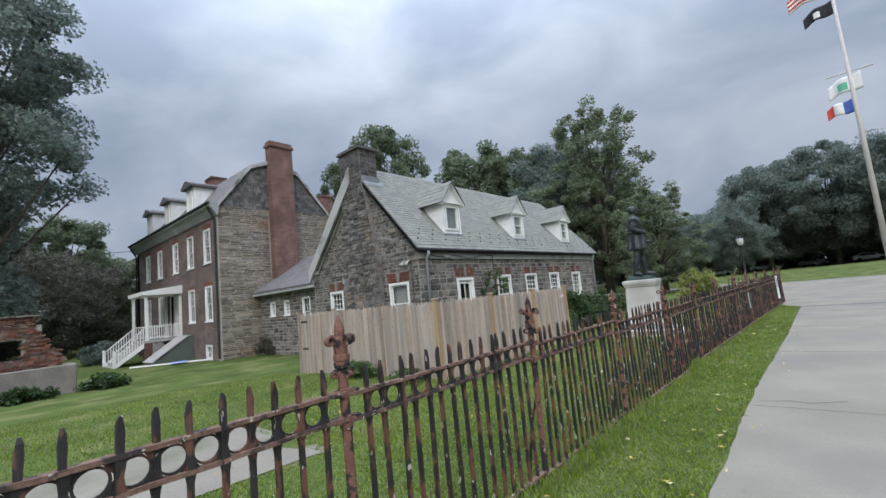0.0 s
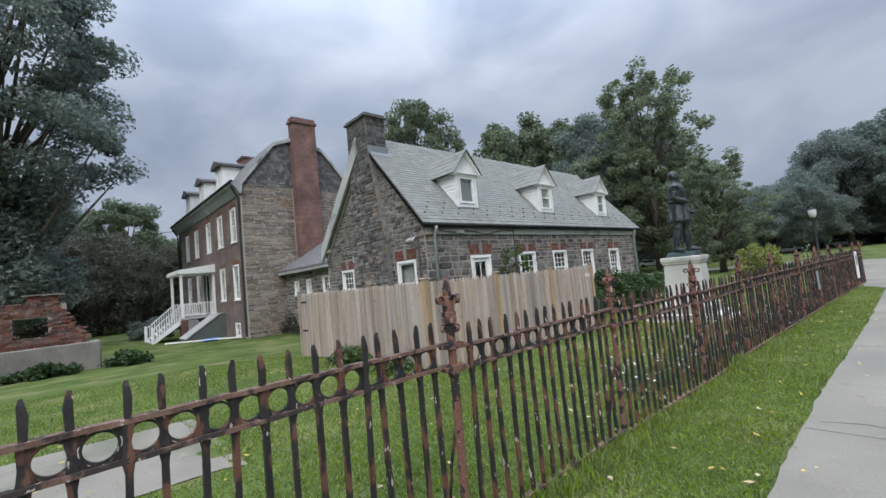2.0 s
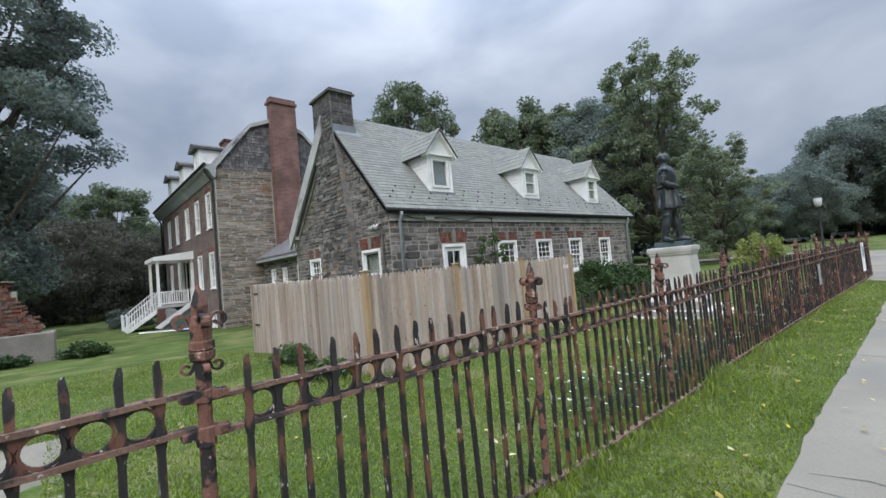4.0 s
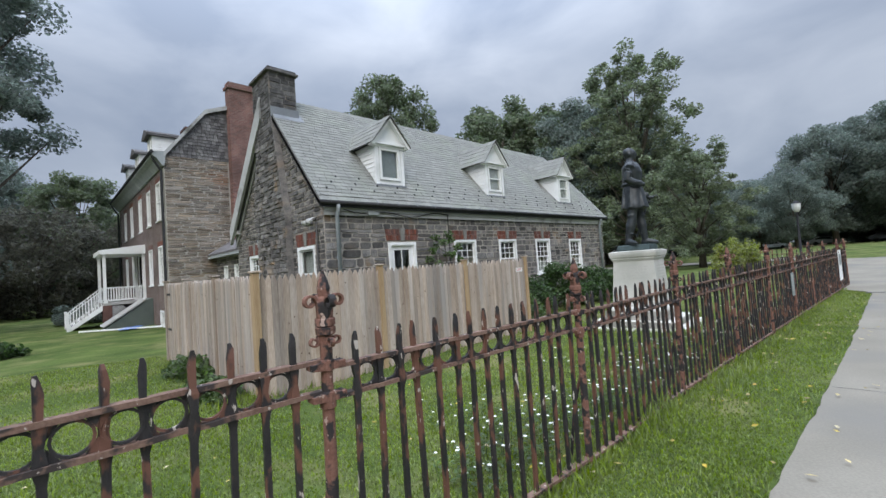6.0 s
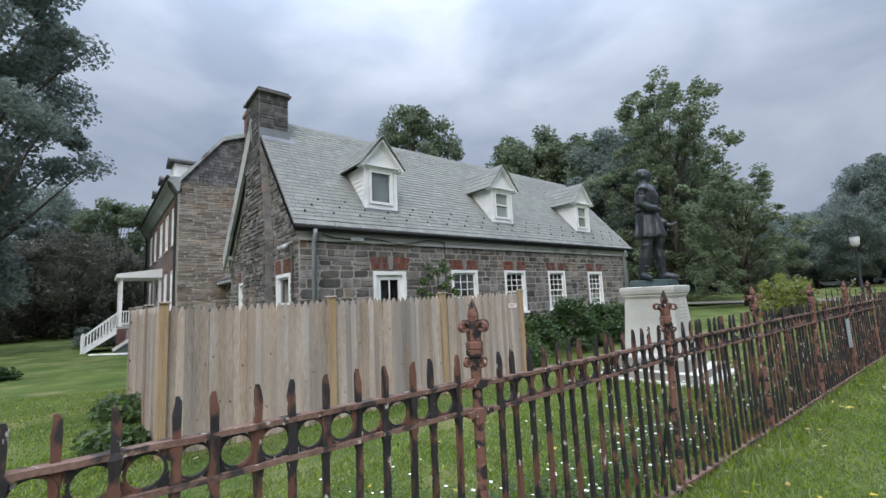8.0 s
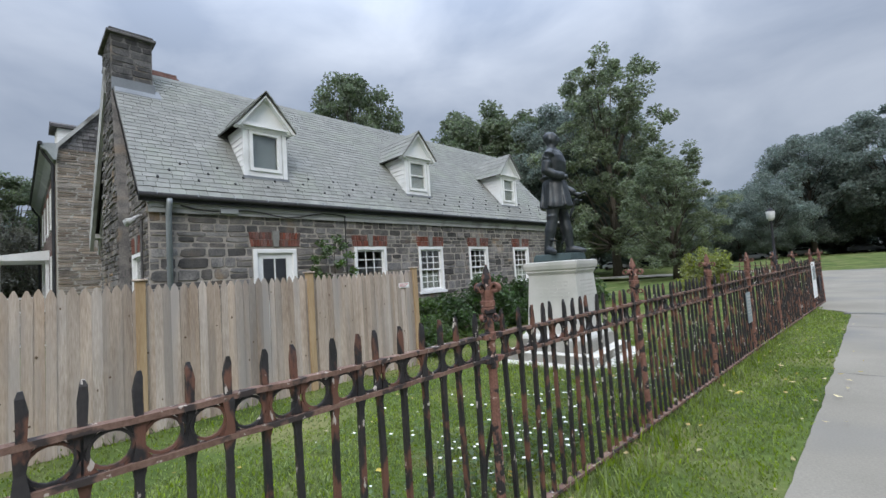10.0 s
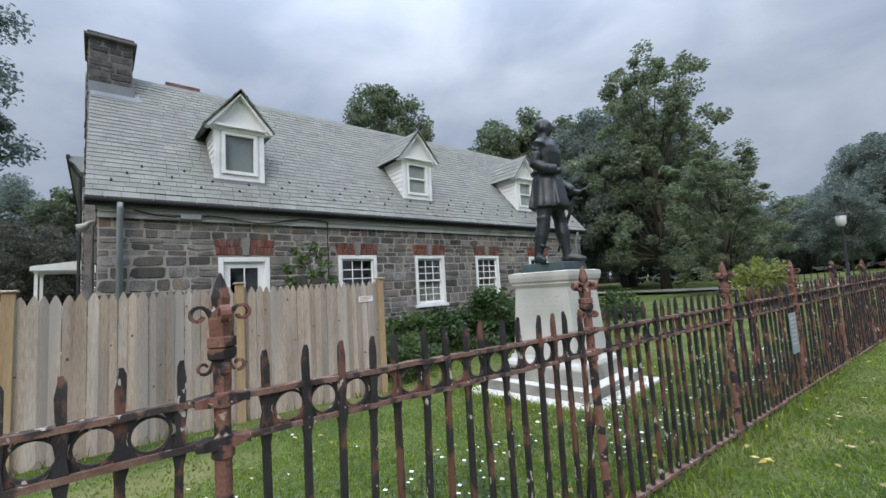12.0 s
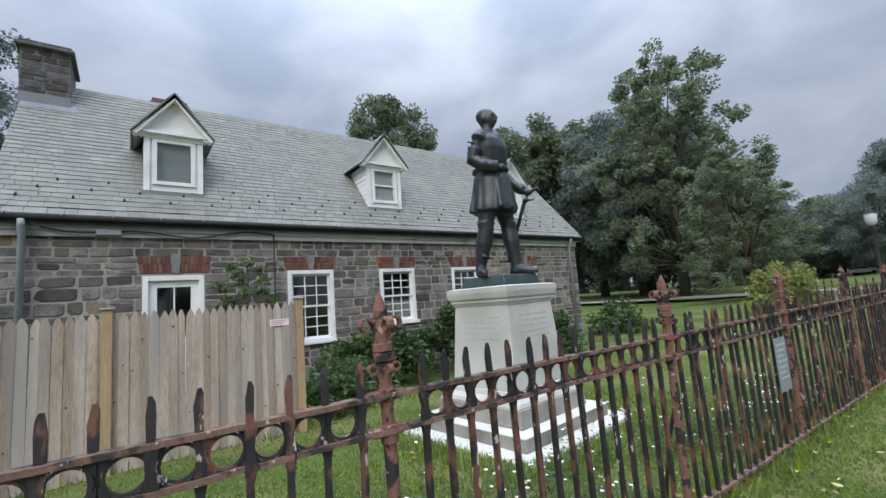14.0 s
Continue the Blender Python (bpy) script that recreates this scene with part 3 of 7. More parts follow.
def flat_arch(f, u0, u1, z0, z1, wall, brick_me, key=0.14):
    """Soldier bricks fanned either side of a grey keystone over an opening."""
    o = f(0, 0, 0)
    rot = Matrix((f(1, 0, 0) - o, f(0, 1, 0) - o, f(0, 0, 1) - o)).transposed().to_4x4()
    uc = (u0 + u1) / 2
    bm = bmesh.new()
    fbox(bm, f, u0, u1, -0.002, 0.006, z0, z1)
    part("arch_mortar", bm, M_MORTAR, wall)
    for side in (-1, 1):
        n = max(3, int(((u1 - u0) / 2 - key / 2) / 0.066))
        for i in range(n):
            for k in range(2):
                u = uc + side * (key / 2 + ((u1 - u0) / 2 - key / 2) * (i + 0.5) / n)
                lean = side * 9.0 * (i + 0.5) / n
                h = (z1 - z0) / 2
                m = Matrix.Translation(f(u + side * 0.02 * k, 0.0, z0 + h * (k + 0.5))) @ rot @ pose(0, 0, 0, 0, lean, 0) @ Matrix.Diagonal((((u1 - u0) / 2 - key / 2) / n - 0.009, 0.022, h - 0.008, 1))
                put("brick", brick_me, wall, m)
    bm = bmesh.new()
    ps = [(uc - key * 0.4, z0 - 0.01), (uc + key * 0.4, z0 - 0.01), (uc + key * 0.62, z1 + 0.03), (uc - key * 0.62, z1 + 0.03)]
    slab(bm, [f(u, 0.0, z) for u, z in ps], f(0, 0.04, 0) - f(0, 0, 0))
    part("keystone", bm, M_KEY, wall, "grey stone keystone", bevel=0.006)


def brick_mesh(mat):
    me = bpy.data.meshes.new("brick")
    v = [(x, y, z) for x in (-0.5, 0.5) for y in (0, 0.8) for z in (-0.5, 0.5)] + [(x * 0.42 / 0.5, 1.0, z * 0.46 / 0.5) for x in (-0.5, 0.5) for z in (-0.5, 0.5)]
    me.from_pydata(v, [], [(2, 8, 9, 3), (6, 7, 11, 10), (2, 6, 10, 8), (3, 9, 11, 7), (8, 10, 11, 9), (0, 2, 3, 1), (4, 5, 7, 6), (0, 4, 6, 2), (1, 3, 7, 5)])
    me.materials.append(mat)
    return me


M_BRICK_R = material("weathered_ruin_brick", (0.10, 0.052, 0.043), (0.19, 0.10, 0.08), scale=4, fine=40, bump=0.5, piece=0.4, c3=(0.2, 0.17, 0.15), c3_scale=1.5, c3_at=(0.55, 0.68))
BRICK = brick_mesh(M_BRICK_P)
STONES = [stone_mesh(i, M_STONE) for i in range(9)]
STONES_DARK = [stone_mesh(20 + i, M_STONE_DARK) for i in range(6)]

cottage = thing("cottage", "grey fieldstone cottage with slate roof and three white dormers", "house", (-12.8, 17.2, -0.2))
FRONT_WINS = [(14.38, 15.40, 0.78, 2.32), (16.58, 17.58, 1.0, 2.32), (18.80, 19.79, 1.0, 2.32), (21.28, 22.28, 1.0, 2.30)]
DOOR = (11.85, 12.82, -0.05, 2.27)
GABLE_WINS = [(-11.25, -10.28, 0.9, 2.28), (-14.76, -13.9, 0.9, 2.28)]

bm = bmesh.new()
holed_wall(bm, front, GY, NY, -0.5, 3.3, 0.4, [*FRONT_WINS, DOOR])
wall_front = part("front_wall", bm, M_MORTAR, cottage, "coursed grey fieldstone wall with pale mortar")
bm = bmesh.new()
holed_wall(bm, gable, BXW, FX - 0.4, -0.5, 3.3, 0.4, GABLE_WINS)
slab(bm, [gable(BXW, 0, 3.3), gable(FX, 0, 3.3), gable(RIDGE_X, 0, RIDGE_Z - 0.2)], (0, 0.4, 0))
wall_gable = part("gable_wall", bm, M_MORTAR, cottage, "fieldstone gable wall")
bm = bmesh.new()
box(bm, BXW, BXW + 0.4, GY + 0.4, NY, -0.5, 3.3)
box(bm, BXW + 0.4, FX - 0.4, NY - 0.4, NY, -0.5, 3.3)
slab(bm, [(BXW, NY, 3.3), (FX, NY, 3.3), (RIDGE_X, NY, RIDGE_Z - 0.2)], (0, -0.4, 0))
box(bm, BXW + 0.4, FX - 0.4, GY + 0.4, NY - 0.4, -0.1, 0.0)
part("rear_wall", bm, M_MORTAR, cottage)

LINT = 2.62
arch_holes = [(w[0] - 0.04, w[1] + 0.04, w[3], LINT) for w in FRONT_WINS] + [(DOOR[0] - 0.06, DOOR[1] + 0.1, DOOR[3] + 0.04, LINT + 0.03)]
rects = stone_courses(11, lambda z: (GY, NY), -0.4, 3.24, [*FRONT_WINS, DOOR, *arch_holes], (0.78, 1.0, 2.30, LINT), (0.1, 0.23), (0.14, 0.58), 0.02)
lay_stones(rects, front, wall_front, STONES, lambda u, z: z > 1.4 and u < 17.0, proud=(0.005, 0.024))
for w in FRONT_WINS:
    flat_arch(front, w[0] - 0.04, w[1] + 0.04, w[3] + 0.01, LINT, wall_front, BRICK)
flat_arch(front, DOOR[0] - 0.05, DOOR[1] + 0.09, DOOR[3] + 0.05, LINT + 0.02, wall_front, BRICK)


def gable_span(z):
    k = max(0.0, z - 3.3) / PITCH
    return BXW + 0.05 + k * 0.985, FX - k * 1.0


g_arch = [(w[0] - 0.04, w[1] + 0.04, w[3], 2.66) for w in GABLE_WINS]
rects = stone_courses(12, gable_span, -0.4, 6.7, [*GABLE_WINS, *g_arch, (-13.28, -12.1, 5.2, 9)], (0.9, 2.28, 2.66, 3.3), (0.09, 0.19), (0.13, 0.4), 0.019)
lay_stones(rects, gable, wall_gable, STONES, lambda u, z: z > 1.5, proud=(0.008, 0.035), seed=5)
for w in GABLE_WINS:
    flat_arch(gable, w[0] - 0.04, w[1] + 0.04, w[3] + 0.01, 2.62, wall_gable, BRICK)

# chimney on the gable, with its breast
bm = bmesh.new()
slab(bm, [(-13.5, GY - 0.2, -0.4), (-11.5, GY - 0.2, -0.4), (-11.5, GY - 0.2, 3.2), (-12.1, GY - 0.2, 6.2), (-13.3, GY - 0.2, 6.2), (-13.3, GY - 0.2, 5.0), (-13.5, GY - 0.2, 4.4)], (0, 0.25, 0))
box(bm, -13.3, -12.08, GY - 0.2, GY + 0.58, 6.15, 7.36)
chim = part("chimney", bm, M_STONE, cottage, "tall dark stone chimney")


def breast_span(z):
    r = -11.5 if z < 3.2 else max(-12.1, -11.5 - (z - 3.2) / 3.0 * 0.6)
    return (-13.5 if z < 4.4 else -13.3), r


def chim_s(u, d, z):
    return Vector((u, GY - 0.2 - d, z))


def chim_e(u, d, z):
    return Vector((-12.08 + d, u, z))


breast = stone_courses(13, breast_span, -0.3, 7.34, [(-11.3, -11.2, 0, 1)], (5.4, 6.2), (0.1, 0.19), (0.15, 0.42), 0.02)
lay_stones([q for q in breast if q[1] < 5.4], chim_s, chim, STONES, lambda u, z: z > 1.5, proud=(0.01, 0.05), seed=7, limit=200)
lay_stones([q for q in breast if q[1] >= 5.4], chim_s, chim, STONES_DARK, lambda u, z: True, proud=(0.008, 0.028), seed=17, limit=200)
lay_stones(stone_courses(14, lambda z: (GY - 0.2, GY + 0.58), 6.15, 7.34, [], (), (0.14, 0.24), (0.2, 0.45), 0.02), chim_e, chim, STONES_DARK, lambda u, z: True, proud=(0.008, 0.026), seed=8)
bm = boxes((-13.38, -12.0, GY - 0.28, GY + 0.66, 7.36, 7.43), (-13.33, -12.05, GY - 0.23, GY + 0.61, 7.43, 7.5))
part("cap", bm, M_STONE_DARK, chim, "flat stone chimney cap", bevel=0.012)
bm = bmesh.new()
zf = EAVE_Z + PITCH * (EAVE_X + 12.0)
slab(bm, [(-11.9, GY - 0.15, EAVE_Z + PITCH * (EAVE_X + 11.9) + 0.045), (-11.9, GY + 0.72, EAVE_Z + PITCH * (EAVE_X + 11.9) + 0.045), (-12.12, GY + 0.72, EAVE_Z + PITCH * (EAVE_X + 12.12) + 0.045), (-12.12, GY - 0.15, EAVE_Z + PITCH * (EAVE_X + 12.12) + 0.045)], (0, 0, 0.012))
box(bm, -12.06, -12.03, GY - 0.2, GY + 0.62, 6.05, 6.34)
part("flashing", bm, M_LEAD, chim, "grey lead flashing")

# roof
RY0, RY1 = 9.83, 24.6
bm = bmesh.new()
th = 0.07
slab(bm, [(EAVE_X, RY0, EAVE_Z - 0.03), (EAVE_X, RY1, EAVE_Z - 0.03), (RIDGE_X, RY1, RIDGE_Z - 0.03), (RIDGE_X, RY0, RIDGE_Z - 0.03)], (-0.05, 0, -0.06))
slab(bm, [(2 * RIDGE_X - EAVE_X, RY0, EAVE_Z - 0.03), (2 * RIDGE_X - EAVE_X, RY1, EAVE_Z - 0.03), (RIDGE_X, RY1, RIDGE_Z - 0.03), (RIDGE_X, RY0, RIDGE_Z - 0.03)], (0.05, 0, -0.06))
roof = part("roof", bm, M_SHINGLE, cottage, "steep roof of pale grey-green slates")
SLOPE = math.hypot(1, PITCH)
RUN = (EAVE_X - RIDGE_X) * SLOPE


def slate_mesh():
    me = bpy.data.meshes.new("slate")
    v = [(x, y, z) for x in (-0.5, 0.5) for y in (0, 1) for z in (0, 1)]
    me.from_pydata(v, [], [(1, 5, 7, 3), (0, 4, 5, 1), (0, 1, 3, 2), (4, 6, 7, 5), (2, 3, 7, 6)])
    me.materials.append(M_SLATE)
    return me


SLATE = slate_mesh()
DORM_Y = (12.36, 17.06, 21.79)
rs = random.Random(5)
# local slate frame: x along the eave, y up the slope, z out of it
up = Vector((-1 / SLOPE, 0, PITCH / SLOPE))
outw = Vector((PITCH / SLOPE, 0, 1 / SLOPE))
fr = Matrix((Vector((0, 1, 0)), up, outw)).transposed().to_4x4()
verts, faces, n_part = [], [], 0
rows_n = 33
expo = RUN / rows_n
for i in range(rows_n):
    y = RY0 - (0.12 if i % 2 else 0.0)
    while y < RY1:
        w = rs.uniform(0.16, 0.28)
        a, b = max(y, RY0), min(y + w, RY1)
        y += w
        if b - a < 0.03:
            continue
        c, s = (a + b) / 2, i * expo
        base = Vector((EAVE_X, c, EAVE_Z)) + up * (s - (0.05 if i == 0 else 0.0) + rs.uniform(-0.01, 0.01)) + outw * 0.014
        x_here = base.x
        if any(abs(c - dy) < 0.42 and 1.0 < s < 2.2 for dy in DORM_Y):
            continue
        m = Matrix.Translation(base) @ fr @ pose(0, 0, 0, -3.9 + rs.uniform(-0.6, 0.6), 0, rs.uniform(-0.5, 0.5)) @ Matrix.Diagonal((b - a - 0.007, expo * 1.28, 0.019, 1))
        if n_part < 300 and c < 19 and i < 9:
            put("slate", SLATE, roof, m)
            n_part += 1
        else:
            k = len(verts)
            verts += [tuple(m @ v.co) for v in SLATE.vertices]
            faces += [tuple(k + q for q in p.vertices) for p in SLATE.polygons]
ob = raw("slate_field", verts, faces, M_SLATE, roof)
ob["kind"] = "stuff"
bm = bmesh.new()
for s in (-1, 1):
    slab(bm, [(RIDGE_X, RY0, RIDGE_Z + 0.035), (RIDGE_X, RY1, RIDGE_Z + 0.035), (RIDGE_X + s * 0.13, RY1, RIDGE_Z + 0.03 - 0.13 * PITCH), (RIDGE_X + s * 0.13, RY0, RIDGE_Z + 0.03 - 0.13 * PITCH)], (0, 0, 0.012))
part("ridge_cap", bm, M_SLATE, roof)
bm = bmesh.new()
box(bm, -0.016, 0.016, 0, 0.05, 0, 0.03)
guard = mesh_of("snow_guard", bm, M_GUTTER)
for k, s in enumerate((0.42, 0.68, 0.94)):
    for j in range(21):
        y = RY0 + 0.35 + 0.7 * j + (0.23 * k)
        if y < RY1 - 0.2 and not any(abs(y - dy) < 0.6 and s > 0.9 for dy in DORM_Y):
            put("snow_guard", guard, roof, Matrix.Translation(Vector((EAVE_X, y, EAVE_Z)) + up * s + outw * 0.03) @ fr)

# eaves: gutter, frieze, rake boards, downpipes
bm = bmesh.new()
tube(bm, [(EAVE_X + 0.035, RY0, EAVE_Z - 0.05), (EAVE_X + 0.035, RY1, EAVE_Z - 0.05)], 0.05, 10)
part("gutter", bm, M_GUTTER, cottage, "dark metal gutter", smooth=True)
for k in range(22):
    bm = bmesh.new()
    y = 10.1 + k * 0.67
    tube(bm, [(EAVE_X - 0.06, y, EAVE_Z + 0.06), (EAVE_X + 0.06, y, EAVE_Z + 0.015), (EAVE_X + 0.1, y, EAVE_Z - 0.04)], 0.008, 5)
    part("gutter_hanger", bm, M_LEAD, cottage)
part("soffit", boxes((FX + 0.03, EAVE_X - 0.03, RY0 + 0.15, RY1 - 0.05, 3.13, 3.17)), M_SOFFIT, cottage, "grey painted soffit")
part("fascia", boxes((EAVE_X - 0.03, EAVE_X, RY0 + 0.02, RY1, 3.14, 3.25)), M_GUTTER, cottage)
part("frieze", boxes((FX + 0.03, FX + 0.07, GY, NY, 2.96, 3.128)), M_SOFFIT, cottage, "grey painted frieze board")
part("frieze_moulding", boxes((FX + 0.07, FX + 0.1, GY, NY, 3.06, 3.128)), M_SOFFIT, cottage)
for side, wdt, mt in ((1, 0.1, M_GUTTER), (-1, 0.42, M_SOFFIT)):
    bm = bmesh.new()
    ex = RIDGE_X + side * (EAVE_X - RIDGE_X)
    slab(bm, [(ex, RY0 + 0.0, EAVE_Z - 0.045), (RIDGE_X, RY0, RIDGE_Z - 0.045), (RIDGE_X, RY0, RIDGE_Z - 0.045 - wdt * 1.5), (ex, RY0, EAVE_Z - 0.045 - wdt * 1.2)], (0, 0.035 - (0.12 if side < 0 else 0.0), 0))
    if side < 0:
        slab(bm, [(ex, RY0 + 0.1, EAVE_Z - 0.2), (RIDGE_X, RY0 + 0.1, RIDGE_Z - 0.25), (RIDGE_X, RY0 + 0.1, RIDGE_Z - 0.7), (ex, RY0 + 0.1, EAVE_Z - 0.65)], (0, 0.04, 0))
        box(bm, ex - 0.05, ex + 0.42, RY0, RY0 + 0.4, EAVE_Z - 0.22, EAVE_Z - 0.1)
    part("rake_board", bm, mt, cottage)
for y in (10.3, 23.95):
    bm = bmesh.new()
    tube(bm, [(EAVE_X + 0.03, y, EAVE_Z - 0.1), (EAVE_X + 0.03, y, EAVE_Z - 0.2), (FX + 0.12, y, EAVE_Z - 0.34), (FX + 0.1, y, -0.2)], 0.05, 10)
    dp = part("downpipe", bm, M_PIPE, cottage, "blue-grey round downpipe", smooth=True)
    for z in (0.6, 1.9):
        bm = bmesh.new()
        tube(bm, [(FX + 0.1, y, z), (FX + 0.1, y, z + 0.04)], 0.057, 10)
        part("bracket", bm, M_PIPE, dp)

# door and windows of the cottage
u0, u1, z0, z1 = DOOR
bm = bmesh.new()
for q in ((u0, u0 + 0.09, z0, z1), (u1 - 0.09, u1, z0, z1), (u0 + 0.09, u1 - 0.09, z1 - 0.09, z1)):
    fbox(bm, front, q[0], q[1], -0.12, 0.03, q[2], q[3])
door = part("door", bm, M_WHITE, cottage, "white door with a glazed upper half", bevel=0.006)
bm = bmesh.new()
a, b = u0 + 0.09, u1 - 0.09
for q in ((a, a + 0.13, z0, z1 - 0.09), (b - 0.13, b, z0, z1 - 0.09), (a + 0.13, b - 0.13, z1 - 0.21, z1 - 0.09), (a + 0.13, b - 0.13, z0, 1.2)):
    fbox(bm, front, q[0], q[1], -0.08, -0.03, q[2], q[3])
uc = (a + b) / 2
fbox(bm, front, uc - 0.012, uc + 0.012, -0.07, -0.035, 1.2, z1 - 0.21)
part("door_leaf", bm, M_WHITE, door)
pane(front, a + 0.13, b - 0.13, -0.05, 1.2, z1 - 0.21, door)
bm = bmesh.new()
ellipsoid(bm, front(b - 0.06, 0.02, 0.95), (0.03, 0.03, 0.03))
part("door_knob", bm, M_POLE, door)
for k, w in enumerate(FRONT_WINS):
    sash_window(front, cottage, *w, cols=3, rows=3 if k == 0 else 3, curtain=(0.0, 0.4, 0.35, 0.4)[k])
for w in GABLE_WINS:
    sash_window(gable, cottage, *w, cols=1 if w[0] > -12 else 3, rows=1 if w[0] > -12 else 3, curtain=0.95 if w[0] > -12 else 0.0)


def dormer(yc, blank):
    """A gabled dormer: casing front with pediment, clapboard cheeks, slated roof."""
    hw, x0, zb, ze, zp = 0.5, -10.14, 3.93, 5.10, 5.84
    xb = EAVE_X - (ze - EAVE_Z) / PITCH
    bm = bmesh.new()
    # front wall round the window opening, and cheeks
    for q in ((yc - hw, yc - 0.31, zb, ze), (yc + 0.31, yc + hw, zb, ze), (yc - 0.31, yc + 0.31, 4.97, ze), (yc - 0.31, yc + 0.31, zb, 4.12)):
        box(bm, x0 - 0.05, x0, q[0], q[1], q[2], q[3])
    slab(bm, [(x0 + 0.005, yc - 0.58, ze), (x0 + 0.005, yc + 0.58, ze), (x0 + 0.005, yc, zp - 0.02)], (-0.06, 0, 0))
    body = part("dormer", bm, M_WHITE, cottage, "white dormer with pediment and slate roof", bevel=0.0)
    for s in (-1, 1):
        n = 9
        bm = bmesh.new()
        for i in range(n):
            za, zc = zb + (ze - zb) * i / n, zb + (ze - zb) * (i + 1) / n
            xa, xc = EAVE_X - (za - EAVE_Z) / PITCH - 0.06, EAVE_X - (zc - EAVE_Z) / PITCH - 0.06
            ya, yb = yc + s * (hw - 0.005), yc + s * (hw - 0.025)
            slab(bm, [(x0 - 0.045, ya, za), (min(xa, x0 - 0.05), ya, za), (min(xc, x0 - 0.05), yb, zc), (x0 - 0.045, yb, zc)], (0, -s * 0.02, 0))
        part("cheek", bm, M_WHITE, body, "white clapboard cheek")
    bm = bmesh.new()
    for s in (-1, 1):
        slab(bm, [(x0 + 0.16, yc + s * 0.68, ze - 0.06), (x0 + 0.16, yc, zp + 0.06), (x0 + 0.16, yc, zp - 0.04), (x0 + 0.16, yc + s * 0.61, ze - 0.09)], (-0.2, 0, 0))
        box(bm, x0 - 0.02, x0 + 0.1, min(yc + s * 0.62, yc + s * 0.5), max(yc + s * 0.62, yc + s * 0.5), ze - 0.075, ze - 0.02)
    box(bm, x0, x0 + 0.12, yc - 0.62, yc + 0.62, ze - 0.02, ze + 0.03)
    box(bm, x0, x0 + 0.05, yc - 0.56, yc + 0.56, ze - 0.1, ze - 0.02)
    part("cornice", bm, M_WHITE, body)
    bm = bmesh.new()
    for q in ((yc - 0.5, yc - 0.4, zb, ze - 0.1), (yc + 0.4, yc + 0.5, zb, ze - 0.1)):
        part("pilaster", boxes((x0, x0 + 0.03, *q)), M_WHITE, body)
    for q in ((yc - 0.36, yc - 0.285, 4.08, 5.0), (yc + 0.285, yc + 0.36, 4.08, 5.0), (yc - 0.285, yc + 0.285, 4.93, 5.0), (yc - 0.285, yc + 0.285, 4.08, 4.15)):
        box(bm, x0 - 0.05, x0 + 0.035, *q)
    part("window_casing", bm, M_WHITE, body)
    bm = bmesh.new()
    box(bm, x0 - 0.02, x0 + 0.07, yc - 0.52, yc + 0.52, zb - 0.05, zb + 0.01)
    part("sill", bm, M_LEAD, body)
    if not blank:
        bm = boxes((x0 - 0.04, x0 + 0.01, yc - 0.285, yc + 0.285, 4.53, 4.57))
        part("meeting_rail", bm, M_WHITE, body)
        bm = boxes((x0 - 0.06, x0 - 0.05, yc - 0.28, yc + 0.28, 4.15, 4.93))
        part("blind", bm, M_CURTAIN, body, "drawn pale blind")
    else:
        # no blind here: added grey sheet stands in for sky mirrored in the glass
        bm = boxes((x0 - 0.09, x0 - 0.08, yc - 0.28, yc + 0.28, 4.15, 4.93))
        part("blind", bm, M_TRIM, body, "added grey sheet for sky reflected in the pane")
    bm = boxes((x0 - 0.035, x0 - 0.03, yc - 0.285, yc + 0.285, 4.15, 4.93))
    p = part("pane", bm, M_PANE, body)
    p.visible_shadow = False
    # added near-black sheet in place of the dormer room's shade
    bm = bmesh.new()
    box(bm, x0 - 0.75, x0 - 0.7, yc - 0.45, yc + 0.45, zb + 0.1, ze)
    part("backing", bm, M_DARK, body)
    # slated roof: each side in courses running from the front to the main roof
    verts, faces = [], []
    r = random.Random(int(yc * 10))
    slope = Vector((0, -1, (zp - ze + 0.04) / 0.74))
    for s in (-1, 1):
        d = Vector((0, -s * 0.69, zp + 0.09 - (ze - 0.04)))
        ln = d.length
        d = d / ln
        nrm = Vector((0, s * d.z, abs(d.y)))
        for i in range(5):
            z_here = ze - 0.02 + d.z * ln * i / 5
            x = x0 + 0.2
            x_end = EAVE_X - (z_here + 0.12 - EAVE_Z) / PITCH - 0.02
            while x > x_end:
                w = r.uniform(0.2, 0.3)
                o = Vector((x, yc + s * 0.69, ze - 0.04)) + d * (ln * i / 5)
                k = len(verts)
                l2 = min(ln / 5 * 1.2, ln - ln * i / 5)
                e = max(x - w + 0.005, x_end - 0.1) - x
                for a_ in (0, e):
                    for t_, h_ in ((0, 0.022), (l2, 0.010), (l2, -0.01), (0, -0.005)):
                        q = o + Vector((a_, 0, 0)) + d * t_ + nrm * h_
                        verts.append(tuple(q))
                faces += [(k, k + 1, k + 5, k + 4), (k, k + 4, k + 7, k + 3), (k, k + 3, k + 2, k + 1), (k + 4, k + 5, k + 6, k + 7), (k + 3, k + 7, k + 6, k + 2)]
                x -= w
    ob = raw("slate_field", verts, faces, M_SLATE, body)
    ob["kind"] = "stuff"
    bm = bmesh.new()
    xr = EAVE_X - (zp - EAVE_Z) / PITCH
    slab(bm, [(x0 + 0.16, yc - 0.66, ze - 0.05), (x0 + 0.16, yc, zp + 0.06), (x0 + 0.16, yc + 0.66, ze - 0.05), (x0 + 0.16, yc, zp - 0.0)], (xr - x0 - 0.2, 0, 0))
    part("dormer_deck", bm, M_TRIM, body)


